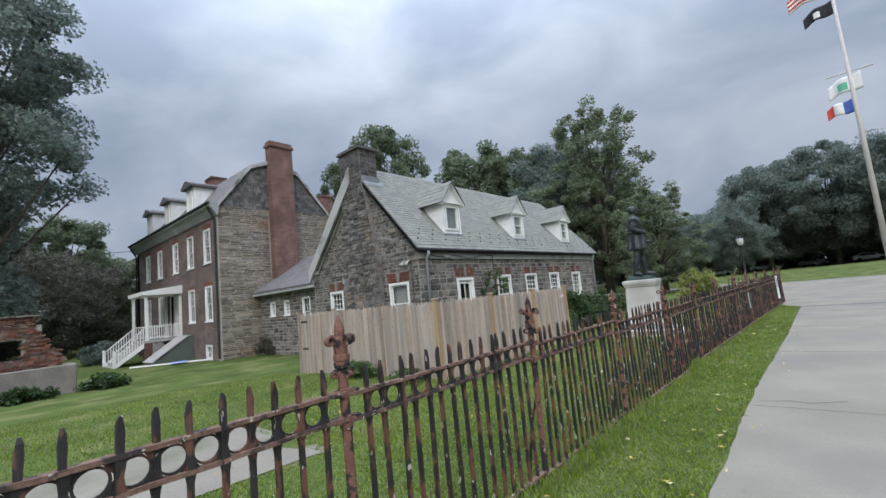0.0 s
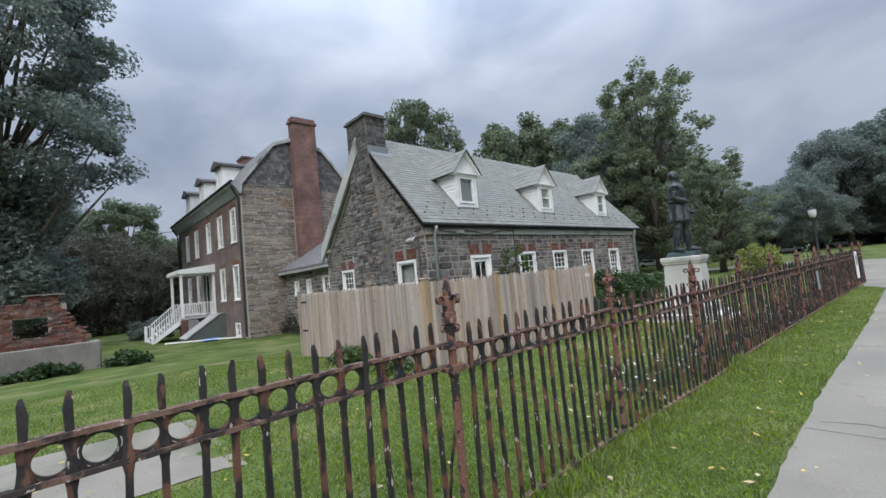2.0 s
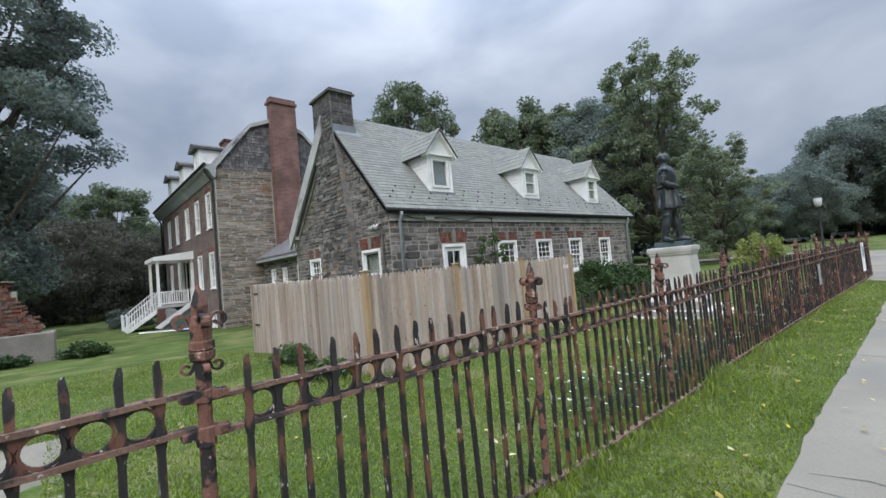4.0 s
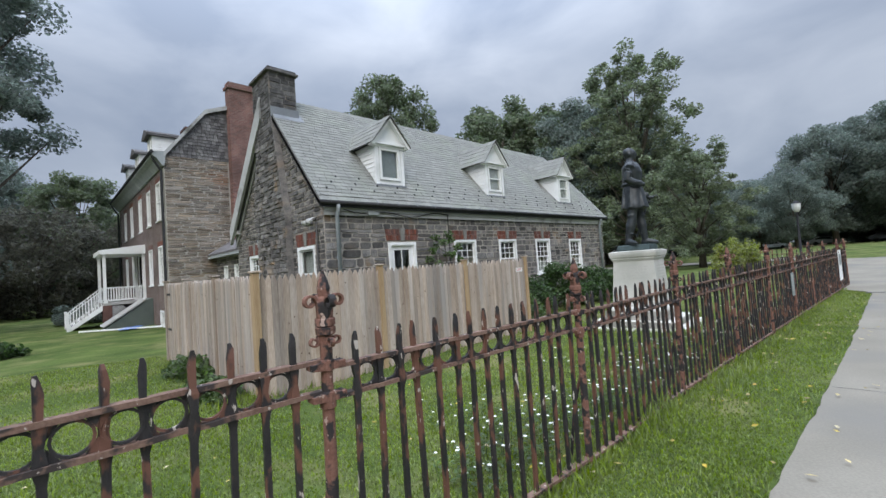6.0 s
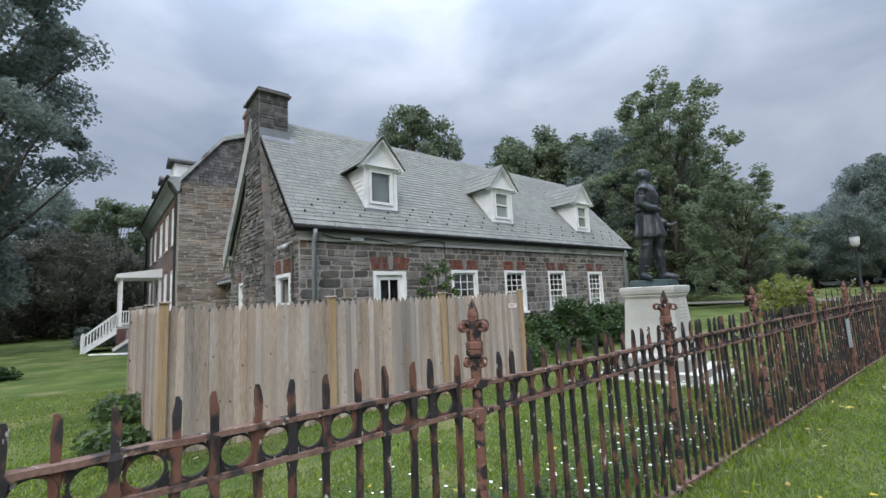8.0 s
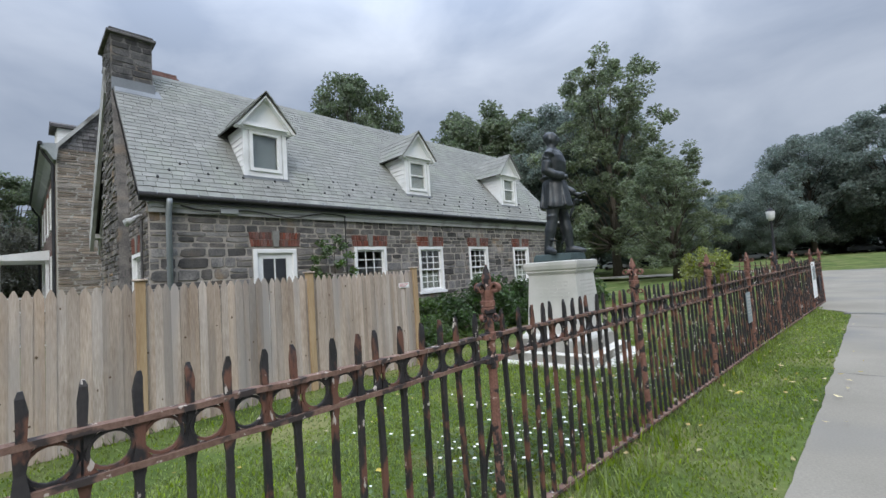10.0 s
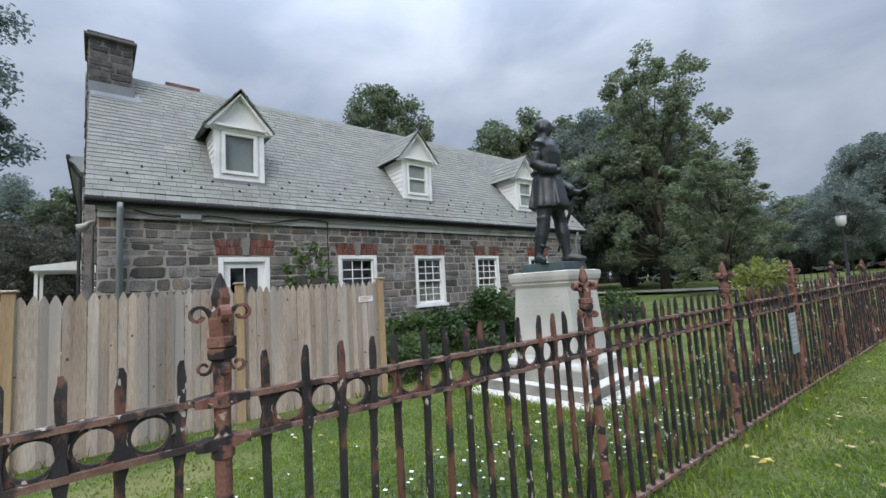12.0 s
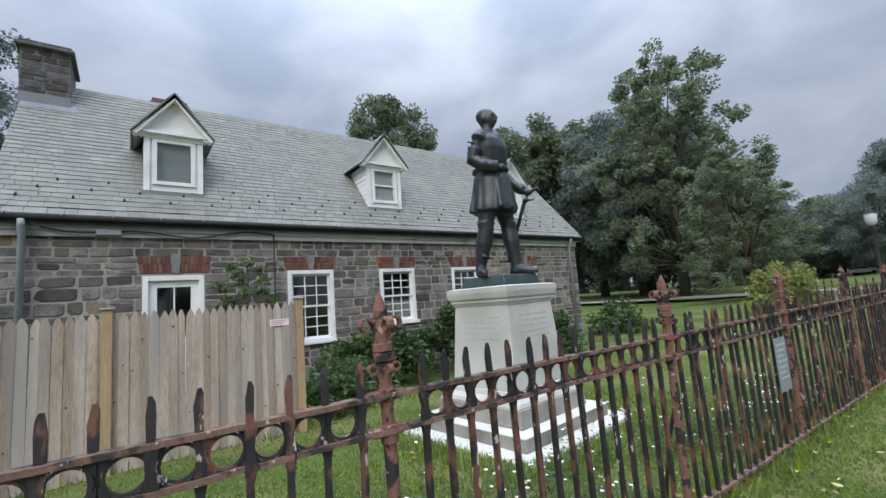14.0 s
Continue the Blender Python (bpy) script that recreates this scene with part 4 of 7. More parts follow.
for k, yc in enumerate(DORM_Y):
    dormer(yc, k == 0)

# fittings on the cottage walls
bm = bmesh.new()
pts = [(FX + 0.09, 14.1, 0.3 + 2.75 * (1 - k / 8) if k else 3.08) for k in range(9)]
tube(bm, pts, 0.014, 6)
part("cable", bm, M_BLACK, cottage, "black cable clipped to the wall")
bm = bmesh.new()
tube(bm, [(FX + 0.12, 10.5 + 0.3 * k, 3.1 - 0.05 * math.sin(k * 1.1) - 0.09 * math.sin(k / 12 * math.pi)) for k in range(13)], 0.014, 6)
part("cable", bm, M_BLACK, cottage)
bm = boxes((FX + 0.02, FX + 0.14, 11.2, 11.55, 2.98, 3.08))
part("junction_box", bm, M_TRIM, cottage, "grey junction box under the eave", bevel=0.01)
for k, du in enumerate((0.0, 0.22)):
    bm = bmesh.new()
    c = Vector((FX - 0.35 - du, GY - 0.16, 2.86))
    tube(bm, [c + Vector((0, 0.16, 0.1)), c + Vector((0, 0.04, 0.06)), c, c + Vector((0.02, -0.1, -0.05))], [0.02, 0.03, 0.05, 0.075], 10)
    part("floodlight", bm, M_SOFFIT, cottage, "pale floodlight head", smooth=True)
bm = boxes((-13.72, -13.56, GY - 0.14, GY - 0.02, 2.5, 2.75))
mb = part("meter_box", bm, M_TRIM, cottage, "grey meter box with conduit", bevel=0.01)
bm = bmesh.new()
tube(bm, [(-13.64, GY - 0.08, 2.5), (-13.64, GY - 0.08, 0.2)], 0.025, 8)
part("conduit", bm, M_TRIM, mb)
bm = bmesh.new()
tube(bm, [(-10.05, GY - 0.06, 2.85), (-10.05, GY - 0.06, 0.2)], 0.022, 8)
part("conduit", bm, M_STONE_DARK, cottage)

# low link building between cottage and mansion
link = thing("link_building", "low stone link building with a shingled lean-to roof", "building", (-20, 12.5, -0.4))


def link_f(u, d, z):
    return Vector((u, 11.6 - d, z))


LW = [(-22.9, -22.35, 1.55, 2.3), (-21.4, -20.85, 1.55, 2.3), (-19.6, -18.9, 0.9, 2.35)]
bm = bmesh.new()
holed_wall(bm, link_f, -24.0, -15.9, -0.6, 2.95, 0.35, LW)
lw = part("link_wall", bm, M_MORTAR, link)
lay_stones(stone_courses(15, lambda z: (-24.0, -15.9), -0.5, 2.9, LW, (0.9, 1.55, 2.3), (0.14, 0.24), (0.25, 0.6), 0.025), link_f, lw, STONES, lambda u, z: False, seed=9)
for w in LW:
    sash_window(link_f, link, *w, cols=2, rows=2, casing=0.06)
bm = bmesh.new()
slab(bm, [(-24.15, 11.2, 2.86), (-15.95, 11.2, 2.86), (-15.95, 14.6, 4.95), (-24.15, 14.6, 4.95)], (0, 0, 0.08))
rl = part("link_roof", bm, M_SHINGLE, link, "weathered grey shingle roof")
bm = boxes((-24.1, -16.0, 11.2, 11.62, 2.72, 2.84))
part("fascia", bm, M_TRIM, link)
bm = bmesh.new()
box(bm, -24.0, -16.0, 14.3, 14.6, -0.5, 4.9)
part("back_wall", bm, M_MORTAR, link)

# ---- mansion ----
BX, BY, BW = -24.2, 9.5, -39.8
BE = 7.85
mansion = thing("mansion", "three-storey brick and rubble mansion with gambrel roof and white porch", "house", (-32, 12.9, -0.5))


def man_front(u, d, z):
    return Vector((u, BY - d, z))


def man_east(u, d, z):
    return Vector((BX + d, u, z))


MU = [(-26.25, -25.25), (-28.85, -27.85), (-31.5, -30.5), (-34.7, -33.7), (-37.45, -36.45)]
UP = [(a, b, 4.86, 6.78) for a, b in MU]
LO = [(a, b, 1.62, 3.56) for k, (a, b) in enumerate(MU) if k != 2]
MDOOR = (-32.1, -30.9, 0.85, 3.4)
CEL = (-26.4, -25.5, -0.45, 0.32)
bm = bmesh.new()
holed_wall(bm, man_front, BW, BX - 0.5, -0.9, BE, 0.5, [*UP, *LO, MDOOR, CEL])
part("front_wall", bm, M_BRICK_F, mansion, "dark red brick front wall")
PROF = [(9.5, BE), (11.4, 10.3), (12.9, 10.9), (14.4, 10.3), (16.5, BE)]
bm = bmesh.new()
box(bm, BX - 0.5, BX, BY, 16.5, -0.9, BE)
east = part("east_wall", bm, M_RUBBLE_M, mansion, "thin coursed rubble side wall")
R_STONES = [stone_mesh(40 + i, M_RUBBLE) for i in range(5)]
lay_stones(stone_courses(21, lambda z: (BY, 16.5), -0.8, BE, [(12.4, 13.95, 3, 9)], (), (0.1, 0.19), (0.3, 0.85), 0.025), man_east, east, R_STONES, lambda u, z: False, proud=(0.015, 0.045), seed=10)
bm = bmesh.new()
slab(bm, [(BX - 0.05, y, z) for y, z in PROF], (-0.3, 0, 0))
ge = part("gable_end", bm, M_SHINGLE, mansion, "shingled gable end")
verts, faces = [], []
r = random.Random(31)
z = BE
while z < 10.85:
    if z < 10.3:
        a = 9.5 + (z + 0.1 - BE) * 1.9 / 2.45
    else:
        a = 11.4 + (z + 0.05 - 10.3) * 1.5 / 0.6
    y, e = a, 25.9 - a
    while y < e:
        w = min(r.uniform(0.14, 0.26), e - y)
        k, o = len(verts), r.uniform(0, 0.012)
        for yy in (y, y + w - 0.01):
            for zz, d in ((z - r.uniform(0, 0.02), 0.035 + o), (z + 0.2, 0.005), (z + 0.2, -0.05), (z, -0.05)):
                verts.append((BX + d, yy, zz))
        faces += [(k, k + 4, k + 5, k + 1), (k, k + 3, k + 7, k + 4), (k, k + 1, k + 2, k + 3), (k + 4, k + 7, k + 6, k + 5)]
        y += w
    z += 0.17
ob = raw("shingles", verts, faces, M_SHINGLE, ge)
ob["kind"] = "stuff"
bm = bmesh.new()
for (ya, za), (yb, zb) in zip(PROF, PROF[1:]):
    slab(bm, [(BX + 0.12, ya, za + 0.02), (BX + 0.12, yb, zb + 0.02), (BX + 0.12, yb, zb + 0.13), (BX + 0.12, ya, za + 0.13)], (BW - BX - 0.2, 0, 0))
part("roof", bm, M_SHINGLE, mansion, "grey gambrel roof")
bm = bmesh.new()
for (ya, za), (yb, zb) in zip(PROF, PROF[1:]):
    slab(bm, [(BX + 0.125, ya, za - 0.1), (BX + 0.125, yb, zb - 0.1), (BX + 0.125, yb, zb + 0.12), (BX + 0.125, ya, za + 0.12)], (0.04, 0, 0))
part("rake_trim", bm, M_SOFFIT, mansion)
bm = bmesh.new()
slab(bm, [(BX + 0.15, 9.02, BE + 0.1), (BX + 0.15, 9.02, BE - 0.08), (BX + 0.15, 9.2, BE - 0.2), (BX + 0.15, 9.42, BE - 0.55), (BX + 0.15, 9.5, BE - 0.55), (BX + 0.15, 9.6, BE + 0.16)], (BW - BX - 0.3, 0, 0))
cor = part("cornice", bm, M_TRIM, mansion, "deep grey-blue moulded cornice")
bm = bmesh.new()
tube(bm, [(BX + 0.2, 9.0, BE + 0.08), (BW - 0.2, 9.0, BE + 0.08)], 0.08, 8)
part("gutter", bm, M_GUTTER, mansion)
for x in (BX - 0.12, BW + 0.1):
    bm = bmesh.new()
    tube(bm, [(x, 9.05, BE), (x, 9.1, BE - 0.25), (x, 9.4, BE - 0.75), (x, 9.4, -0.4)], 0.06, 8)
    part("downpipe", bm, M_GUTTER, mansion)
bm = bmesh.new()
box(bm, BW, BW + 0.5, BY, 16.5, -0.9, BE)
box(bm, BW + 0.5, BX - 0.5, 16.0, 16.5, -0.9, BE)
slab(bm, [(BW + 0.05, y, z) for y, z in PROF], (0.3, 0, 0))
part("back_wall", bm, M_BRICK_F, mansion)
bm = bmesh.new()
box(bm, BX - 0.05, BX + 0.5, 12.45, 13.9, 3.2, 11.7)
box(bm, BX - 0.12, BX + 0.57, 12.37, 13.98, 11.7, 11.85)
box(bm, BX - 0.05, BX + 0.5, 12.45, 13.9, 11.85, 12.05)
part("chimney", bm, M_BRICK_C, mansion, "tall red brick chimney on the side wall")
for c in ((-33.0, 12.9, 10.6, 12.0), (-30.5, 20.5, 8.0, 10.9)):
    bm = boxes((c[0] - 0.6, c[0] + 0.6, c[1] - 0.5, c[1] + 0.5, c[2], c[3]), (c[0] - 0.66, c[0] + 0.66, c[1] - 0.56, c[1] + 0.56, c[3], c[3] + 0.14))
    part("chimney", bm, M_BRICK_C, mansion)
bm = boxes((-35, -27.5, 16.5, 22.5, -0.9, 6.0))
slab(bm, [(-27.3, 16.5, 6.0), (-27.3, 22.7, 6.0), (-31.2, 22.7, 9.0), (-35.2, 22.7, 6.0), (-35.2, 16.5, 6.0), (-31.2, 16.5, 9.0)][0:1] + [(-27.3, 16.5, 6.001), (-31.2, 16.5, 9.0), (-35.2, 16.5, 6.0)][1:], (0, 6.2, 0))
part("rear_wing", bm, M_BRICK_F, mansion)
for w in UP + LO:
    sash_window(man_front, mansion, *w, cols=3, rows=2, curtain=0.0)
sash_window(man_front, mansion, *CEL, cols=2, rows=1, casing=0.08)
for w in UP + LO:
    bm = bmesh.new()
    fbox(bm, man_front, w[0] - 0.1, w[1] + 0.1, 0.0, 0.02, w[3] + 0.01, w[3] + 0.24)
    part("flat_arch", bm, M_BRICK_P, mansion)
bm = bmesh.new()
fbox(bm, man_front, MDOOR[0], MDOOR[1], -0.2, -0.12, MDOOR[2], MDOOR[3])
for k in (0, 1):
    fbox(bm, man_front, MDOOR[0] - 0.1 if k == 0 else MDOOR[1], MDOOR[0] if k == 0 else MDOOR[1] + 0.1, -0.2, 0.04, MDOOR[2], MDOOR[3])
fbox(bm, man_front, MDOOR[0] - 0.1, MDOOR[1] + 0.1, -0.2, 0.04, MDOOR[3], MDOOR[3] + 0.12)
md = part("door", bm, M_WHITE, mansion, "white panelled front door", bevel=0.01)
for k in range(6):
    bm = bmesh.new()
    u = MDOOR[0] + 0.14 + (k % 2) * 0.5
    z = 0.98 + (k // 2) * 0.8
    fbox(bm, man_front, u, u + 0.4, -0.125, -0.105, z, z + 0.66)
    part("door_panel", bm, M_WHITE, md, bevel=0.01)
# mansion dormers
for xc in (-28.9, -33.2, -37.4):
    bm = boxes((xc - 0.65, xc + 0.65, 9.75, 11.6, 8.2, 9.95))
    dm = part("dormer", bm, M_WHITE, mansion, "white dormer with low hipped roof")
    bm = bmesh.new()
    for k in range(9):
        z = 8.2 + k * 0.19
        slab(bm, [(xc + 0.655, 9.75, z), (xc + 0.655, 11.5, z), (xc + 0.655, 11.5, z + 0.19), (xc + 0.655, 9.75, z + 0.19)], (0.02 - 0.0 * k, 0, 0))
        slab(bm, [(xc + 0.675, 9.75, z), (xc + 0.675, 11.5, z), (xc + 0.675, 11.5, z + 0.03), (xc + 0.675, 9.75, z + 0.03)], (0.012, 0, 0))
    part("clapboard_siding", bm, M_WHITE, dm)["kind"] = "stuff"
    bm = bmesh.new()
    slab(bm, [(xc + 0.85, 9.5, 9.95), (xc - 0.85, 9.5, 9.95), (xc - 0.85, 9.5, 10.08), (xc, 9.5, 10.42), (xc + 0.85, 9.5, 10.08)], (0, 2.2, 0))
    part("dormer_roof", bm, M_SHINGLE, dm)

    def dorm_f(u, d, z):
        return Vector((u, 9.745 - d, z))
    sash_window(dorm_f, mansion, xc - 0.42, xc + 0.42, 8.55, 9.8, cols=2, rows=2, deep=0.02, casing=0.08, name="dormer_window", sill=False)

# porch
PX0, PX1, PY0, PFZ = -33.0, -30.1, 7.55, 0.82
porch = thing("porch", "white wooden porch with slender posts and railings", "porch", (-31.5, 8.4, -0.45))
part("porch_floor", boxes((PX0, PX1, PY0, BY, PFZ - 0.12, PFZ)), M_STEP, porch)
bm = boxes((PX0 - 0.15, PX1 + 0.15, PY0 - 0.15, BY, 3.5, 3.62))
slab(bm, [(PX1 + 0.15, PY0 - 0.15, 3.62), (PX1 + 0.15, BY, 3.62), (PX1 + 0.15, BY, 4.02), (PX1 + 0.15, PY0 - 0.15, 3.72)], (PX0 - PX1 - 0.3, 0, 0))
part("porch_roof", bm, M_WHITE, porch)
for x in (PX0 + 0.08, PX1 - 0.08):
    for y in (PY0 + 0.08, BY - 0.08):
        bm = boxes((x - 0.07, x + 0.07, y - 0.07, y + 0.07, PFZ, 3.5), (x - 0.1, x + 0.1, y - 0.1, y + 0.1, 3.38, 3.5), (x - 0.1, x + 0.1, y - 0.1, y + 0.1, PFZ, PFZ + 0.1))
        part("porch_post", bm, M_WHITE, porch)
for x in (PX0 + 0.08, PX1 - 0.08):
    bm = boxes((x - 0.03, x + 0.03, PY0 + 0.15, BY - 0.15, PFZ + 0.8, PFZ + 0.86), (x - 0.02, x + 0.02, PY0 + 0.15, BY - 0.15, PFZ + 0.1, PFZ + 0.15))
    rl_ = part("railing", bm, M_WHITE, porch)
    for k in range(13):
        y = PY0 + 0.22 + k * 0.125
        part("baluster", boxes((x - 0.018, x + 0.018, y - 0.018, y + 0.018, PFZ + 0.15, PFZ + 0.8)), M_WHITE, rl_)
for k in range(7):
    z1_ = PFZ - 0.178 * (k + 1)
    y1_ = PY0 - 0.215 * k
    part("step", boxes((PX0 + 0.3, PX1 - 0.1, y1_ - 0.24, y1_, z1_ - 0.04, z1_), (PX0 + 0.3, PX1 - 0.1, y1_ - 0.02, y1_, z1_, z1_ + 0.138)), M_STEP, porch)
for x in (PX0 + 0.3, PX1 - 0.12):
    bm = bmesh.new()
    slab(bm, [(x, PY0, PFZ + 0.8), (x, PY0, PFZ + 0.74), (x, PY0 - 1.45, -0.4 + 0.72), (x, PY0 - 1.45, -0.4 + 0.78)], (0.06, 0, 0))
    slab(bm, [(x, PY0, PFZ - 0.05), (x, PY0, PFZ - 0.35), (x, PY0 - 1.4, -0.5), (x, PY0 - 1.5, -0.35)], (0.05, 0, 0))
    box(bm, x - 0.02, x + 0.08, PY0 - 1.54, PY0 - 1.43, -0.5, 0.5)
    hr = part("stair_railing", bm, M_WHITE, porch)
    for k in range(11):
        y = PY0 - 0.1 - k * 0.13
        t = (PY0 - y) / 1.45
        part("baluster", boxes((x + 0.01, x + 0.045, y - 0.018, y + 0.018, PFZ - 0.05 - 1.22 * t, PFZ + 0.75 - 1.24 * t)), M_WHITE, hr)
part("pier", boxes((PX1 - 0.4, PX1, PY0 - 0.05, PY0 + 0.35, -0.6, PFZ - 0.12)), M_BRICK_P, porch, "red brick pier")
bm = bmesh.new()
for k in range(14):
    for s in (-1, 1):
        y = PY0 + 0.3 + k * 0.12
        a = Vector((PX1 - 0.03, y, -0.45))
        b = a + Vector((0, s * 1.1, 1.1))
        if b.y > BY:
            b = a + (b - a) * ((BY - a.y) / (b.y - a.y))
        if b.y < PY0 + 0.3:
            b = a + (b - a) * ((PY0 + 0.3 - a.y) / (b.y - a.y)) if a.y > PY0 + 0.31 else a + Vector((0, 0, 0.02))
        tube(bm, [a, b], 0.018, 4)
part("lattice", bm, M_WHITE, porch, "white diagonal lattice")
# added dark sheet: the shade under the porch, as seen through the lattice
part("lattice_backing", boxes((PX1 - 0.3, PX1 - 0.25, PY0 + 0.35, BY, -0.6, PFZ - 0.12)), M_DARK, porch)
bm = bmesh.new()
slab(bm, [(-28.2, BY, -0.55), (-28.2, BY, 0.95), (-28.2, BY - 0.35, 0.85), (-28.2, BY - 2.1, -0.4), (-28.2, BY - 2.1, -0.55)], (-1.6, 0, 0))
bh = thing("cellar_bulkhead", "grey-green sloping cellar bulkhead against the wall", "cellar door", (-29, 8.6, -0.5))
part("bulkhead_body", bm, M_OLIVE, bh, bevel=0.02)
bm = bmesh.new()
slab(bm, [(-28.15, BY - 0.33, 0.87), (-29.85, BY - 0.33, 0.87), (-29.85, BY - 2.16, -0.38), (-28.15, BY - 2.16, -0.38)], (0, -0.03, 0.05))
part("bulkhead_lid", bm, M_STEP, bh)
pl = part("fallen_gutter", boxes((-0.05, 0.05, -2.1, 2.1, 0, 0.07)), M_WHITE)
tagged(pl, "long white board lying on the lawn", "board")
pl.matrix_basis = Matrix.Translation((-26.95, 7.9, ground_z(-26.95, 7.9) + 0.02)) @ pose(0, 0, 0, 0, 0, -45)
bm = bmesh.new()
bmesh.ops.create_grid(bm, x_segments=8, y_segments=5, size=0.5)
for v in bm.verts:
    v.co = Vector((v.co.x * 1.6, v.co.y * 0.7, 0.05 + 0.05 * noise.noise(v.co * 4)))
tp = part("tarp", bm, M_TARP, None, smooth=True)
tagged(tp, "crumpled blue tarp on the grass by the cellar", "tarp")
tp.matrix_basis = Matrix.Translation((-26.9, 8.3, ground_z(-26.9, 8.3) + 0.02)) @ pose(0, 0, 0, 0, 0, -20)

# ---- ruin ----
ruin = thing("ruined_wall", "broken red brick oven wall on an old concrete base", "ruin", (-21, 1, -0.5))
bm = boxes((-21.9, -21.0, -3.0, 3.2, -0.8, 0.6))
base = part("base", bm, M_FOUND, ruin, "weathered concrete base", bevel=0.05)
verts, faces = [], []
r = random.Random(17)
z = 0.6
while z < 2.42:
    top_end = 2.95 - 0.75 * smooth_step(0.6, 2.1, z) + r.uniform(-0.09, 0.06)
    lo_end = -2.8 if z < 2.15 else 1.15 + r.uniform(-0.1, 0.1)
    y = lo_end + r.uniform(0, 0.1)
    while y < top_end:
        w = r.uniform(0.17, 0.24)
        if not (0.85 < y + w / 2 < 1.75 and 0.92 < z < 1.62) and y + w < top_end + 0.06:
            k, o = len(verts), r.uniform(-0.02, 0.025)
            for xx in (-21.6, -21.06 + o):
                verts += [(xx, y, z), (xx, y + w - 0.012, z), (xx, y + w - 0.012, z + 0.062), (xx, y, z + 0.062)]
            faces += [(k + 4, k + 5, k + 6, k + 7), (k + 3, k + 7, k + 6, k + 2), (k + 1, k + 2, k + 6, k + 5), (k, k + 4, k + 7, k + 3), (k, k + 1, k + 5, k + 4), (k, k + 3, k + 2, k + 1)]
        y += w
    z += 0.072
ob = raw("brickwork", verts, faces, M_BRICK_R, ruin, "broken red brickwork")
ob["kind"] = "stuff"
part("mortar_core", boxes((-21.55, -21.1, -2.8, 0.85, 0.6, 2.1), (-21.55, -21.1, 1.75, 2.25, 0.6, 2.1), (-21.55, -21.1, 0.85, 1.75, 1.63, 2.1), (-21.55, -21.1, 0.85, 1.75, 0.6, 0.92), (-21.55, -21.1, 2.25, 2.7, 0.6, 1.0)), M_MORTAR, ruin)
bm = bmesh.new()
for k in range(7):
    box(bm, -21.7, -20.98, 1.1 + k * 0.16, 1.25 + k * 0.16, 2.4 + 0.01 * (k % 3), 2.45 + 0.01 * (k % 2))
part("coping", bm, M_FOUND, ruin)

# ---- iron fence ----
fence = thing("iron_fence", "rusty black-painted iron railing with spear pickets and scrolled posts", "fence", (-2.2, 12, -0.1))
BAY = 2.2
END_GAP = 0.15


def fence_pose(y):
    a, b = fence_x(y - 0.01), fence_x(y + 0.01)
    return Matrix.Translation((fence_x(y), y, fence_drop(y))) @ pose(0, 0, 0, 0, 0, -math.degrees(math.atan((b - a) / 0.02)))


def picket_mesh(k):
    r = random.Random(k)
    bm = bmesh.new()
    w = 0.0125
    prof = [(-0.08, w, w), (0.93, w, w), (0.98, w * 1.7, w * 1.15), (1.045, w * 1.0, w), (1.11, w * 1.6, w * 1.15), (1.13, w * 0.95, w), (1.21, w * 1.12, w * 0.8), (1.25, w * 0.85, w * 0.6), (1.27, w * 0.45, w * 0.4)]
    rings = []
    for z, a, b in prof:
        dx, dy = r.uniform(-0.003, 0.003), r.uniform(-0.003, 0.003)
        rings.append([bm.verts.new((sx * b + dx, sy * a + dy, z)) for sx, sy in ((-1, -1), (1, -1), (1, 1), (-1, 1))])
    for p, q in zip(rings, rings[1:]):
        for i in range(4):
            bm.faces.new((p[i], p[(i + 1) % 4], q[(i + 1) % 4], q[i]))
    bm.faces.new(rings[-1])
    return mesh_of("picket", bm, M_IRON)


def ring_mesh():
    bm = bmesh.new()
    n, pr = 18, [(-0.007, 0.051), (0.007, 0.051), (0.008, 0.0605), (-0.008, 0.0605)]
    rows = []
    for i in range(n):
        a = 2 * math.pi * i / n
        rows.append([bm.verts.new((x, rad * math.cos(a), rad * math.sin(a))) for x, rad in pr])
    for i in range(n):
        p, q = rows[i], rows[(i + 1) % n]
        for j in range(4):
            bm.faces.new((p[j], p[(j + 1) % 4], q[(j + 1) % 4], q[j]))
    # small cast gussets between ring and rails
    for sy in (-1, 1):
        for sz in (-1, 1):
            slab(bm, [(-0.006, sy * 0.030, sz * 0.06), (-0.006, sy * 0.065, sz * 0.06), (-0.006, sy * 0.065, sz * 0.012), (-0.006, sy * 0.05, sz * 0.032)], (0.012, 0, 0))
    return mesh_of("ring", bm, M_IRON)


def rail_mesh(name, half, h, k, mat):
    """One bay of rail, with uneven, flaking edges."""
    r = random.Random(k)
    bm = bmesh.new()
    n = 22
    rows = []
    for i in range(n + 1):
        y = -BAY / 2 + BAY * i / n
        a, b, c = half + r.uniform(-0.003, 0.002), h / 2, r.uniform(-0.0025, 0.0025)
        rows.append([bm.verts.new(p) for p in ((-a, y, -b + c), (a, y, -b + c), (a, y, b + c), (-a, y, b + c))])
    for p, q in zip(rows, rows[1:]):
        for i in range(4):
            bm.faces.new((p[i], q[i], q[(i + 1) % 4], p[(i + 1) % 4]))
    return mesh_of(name, bm, mat)


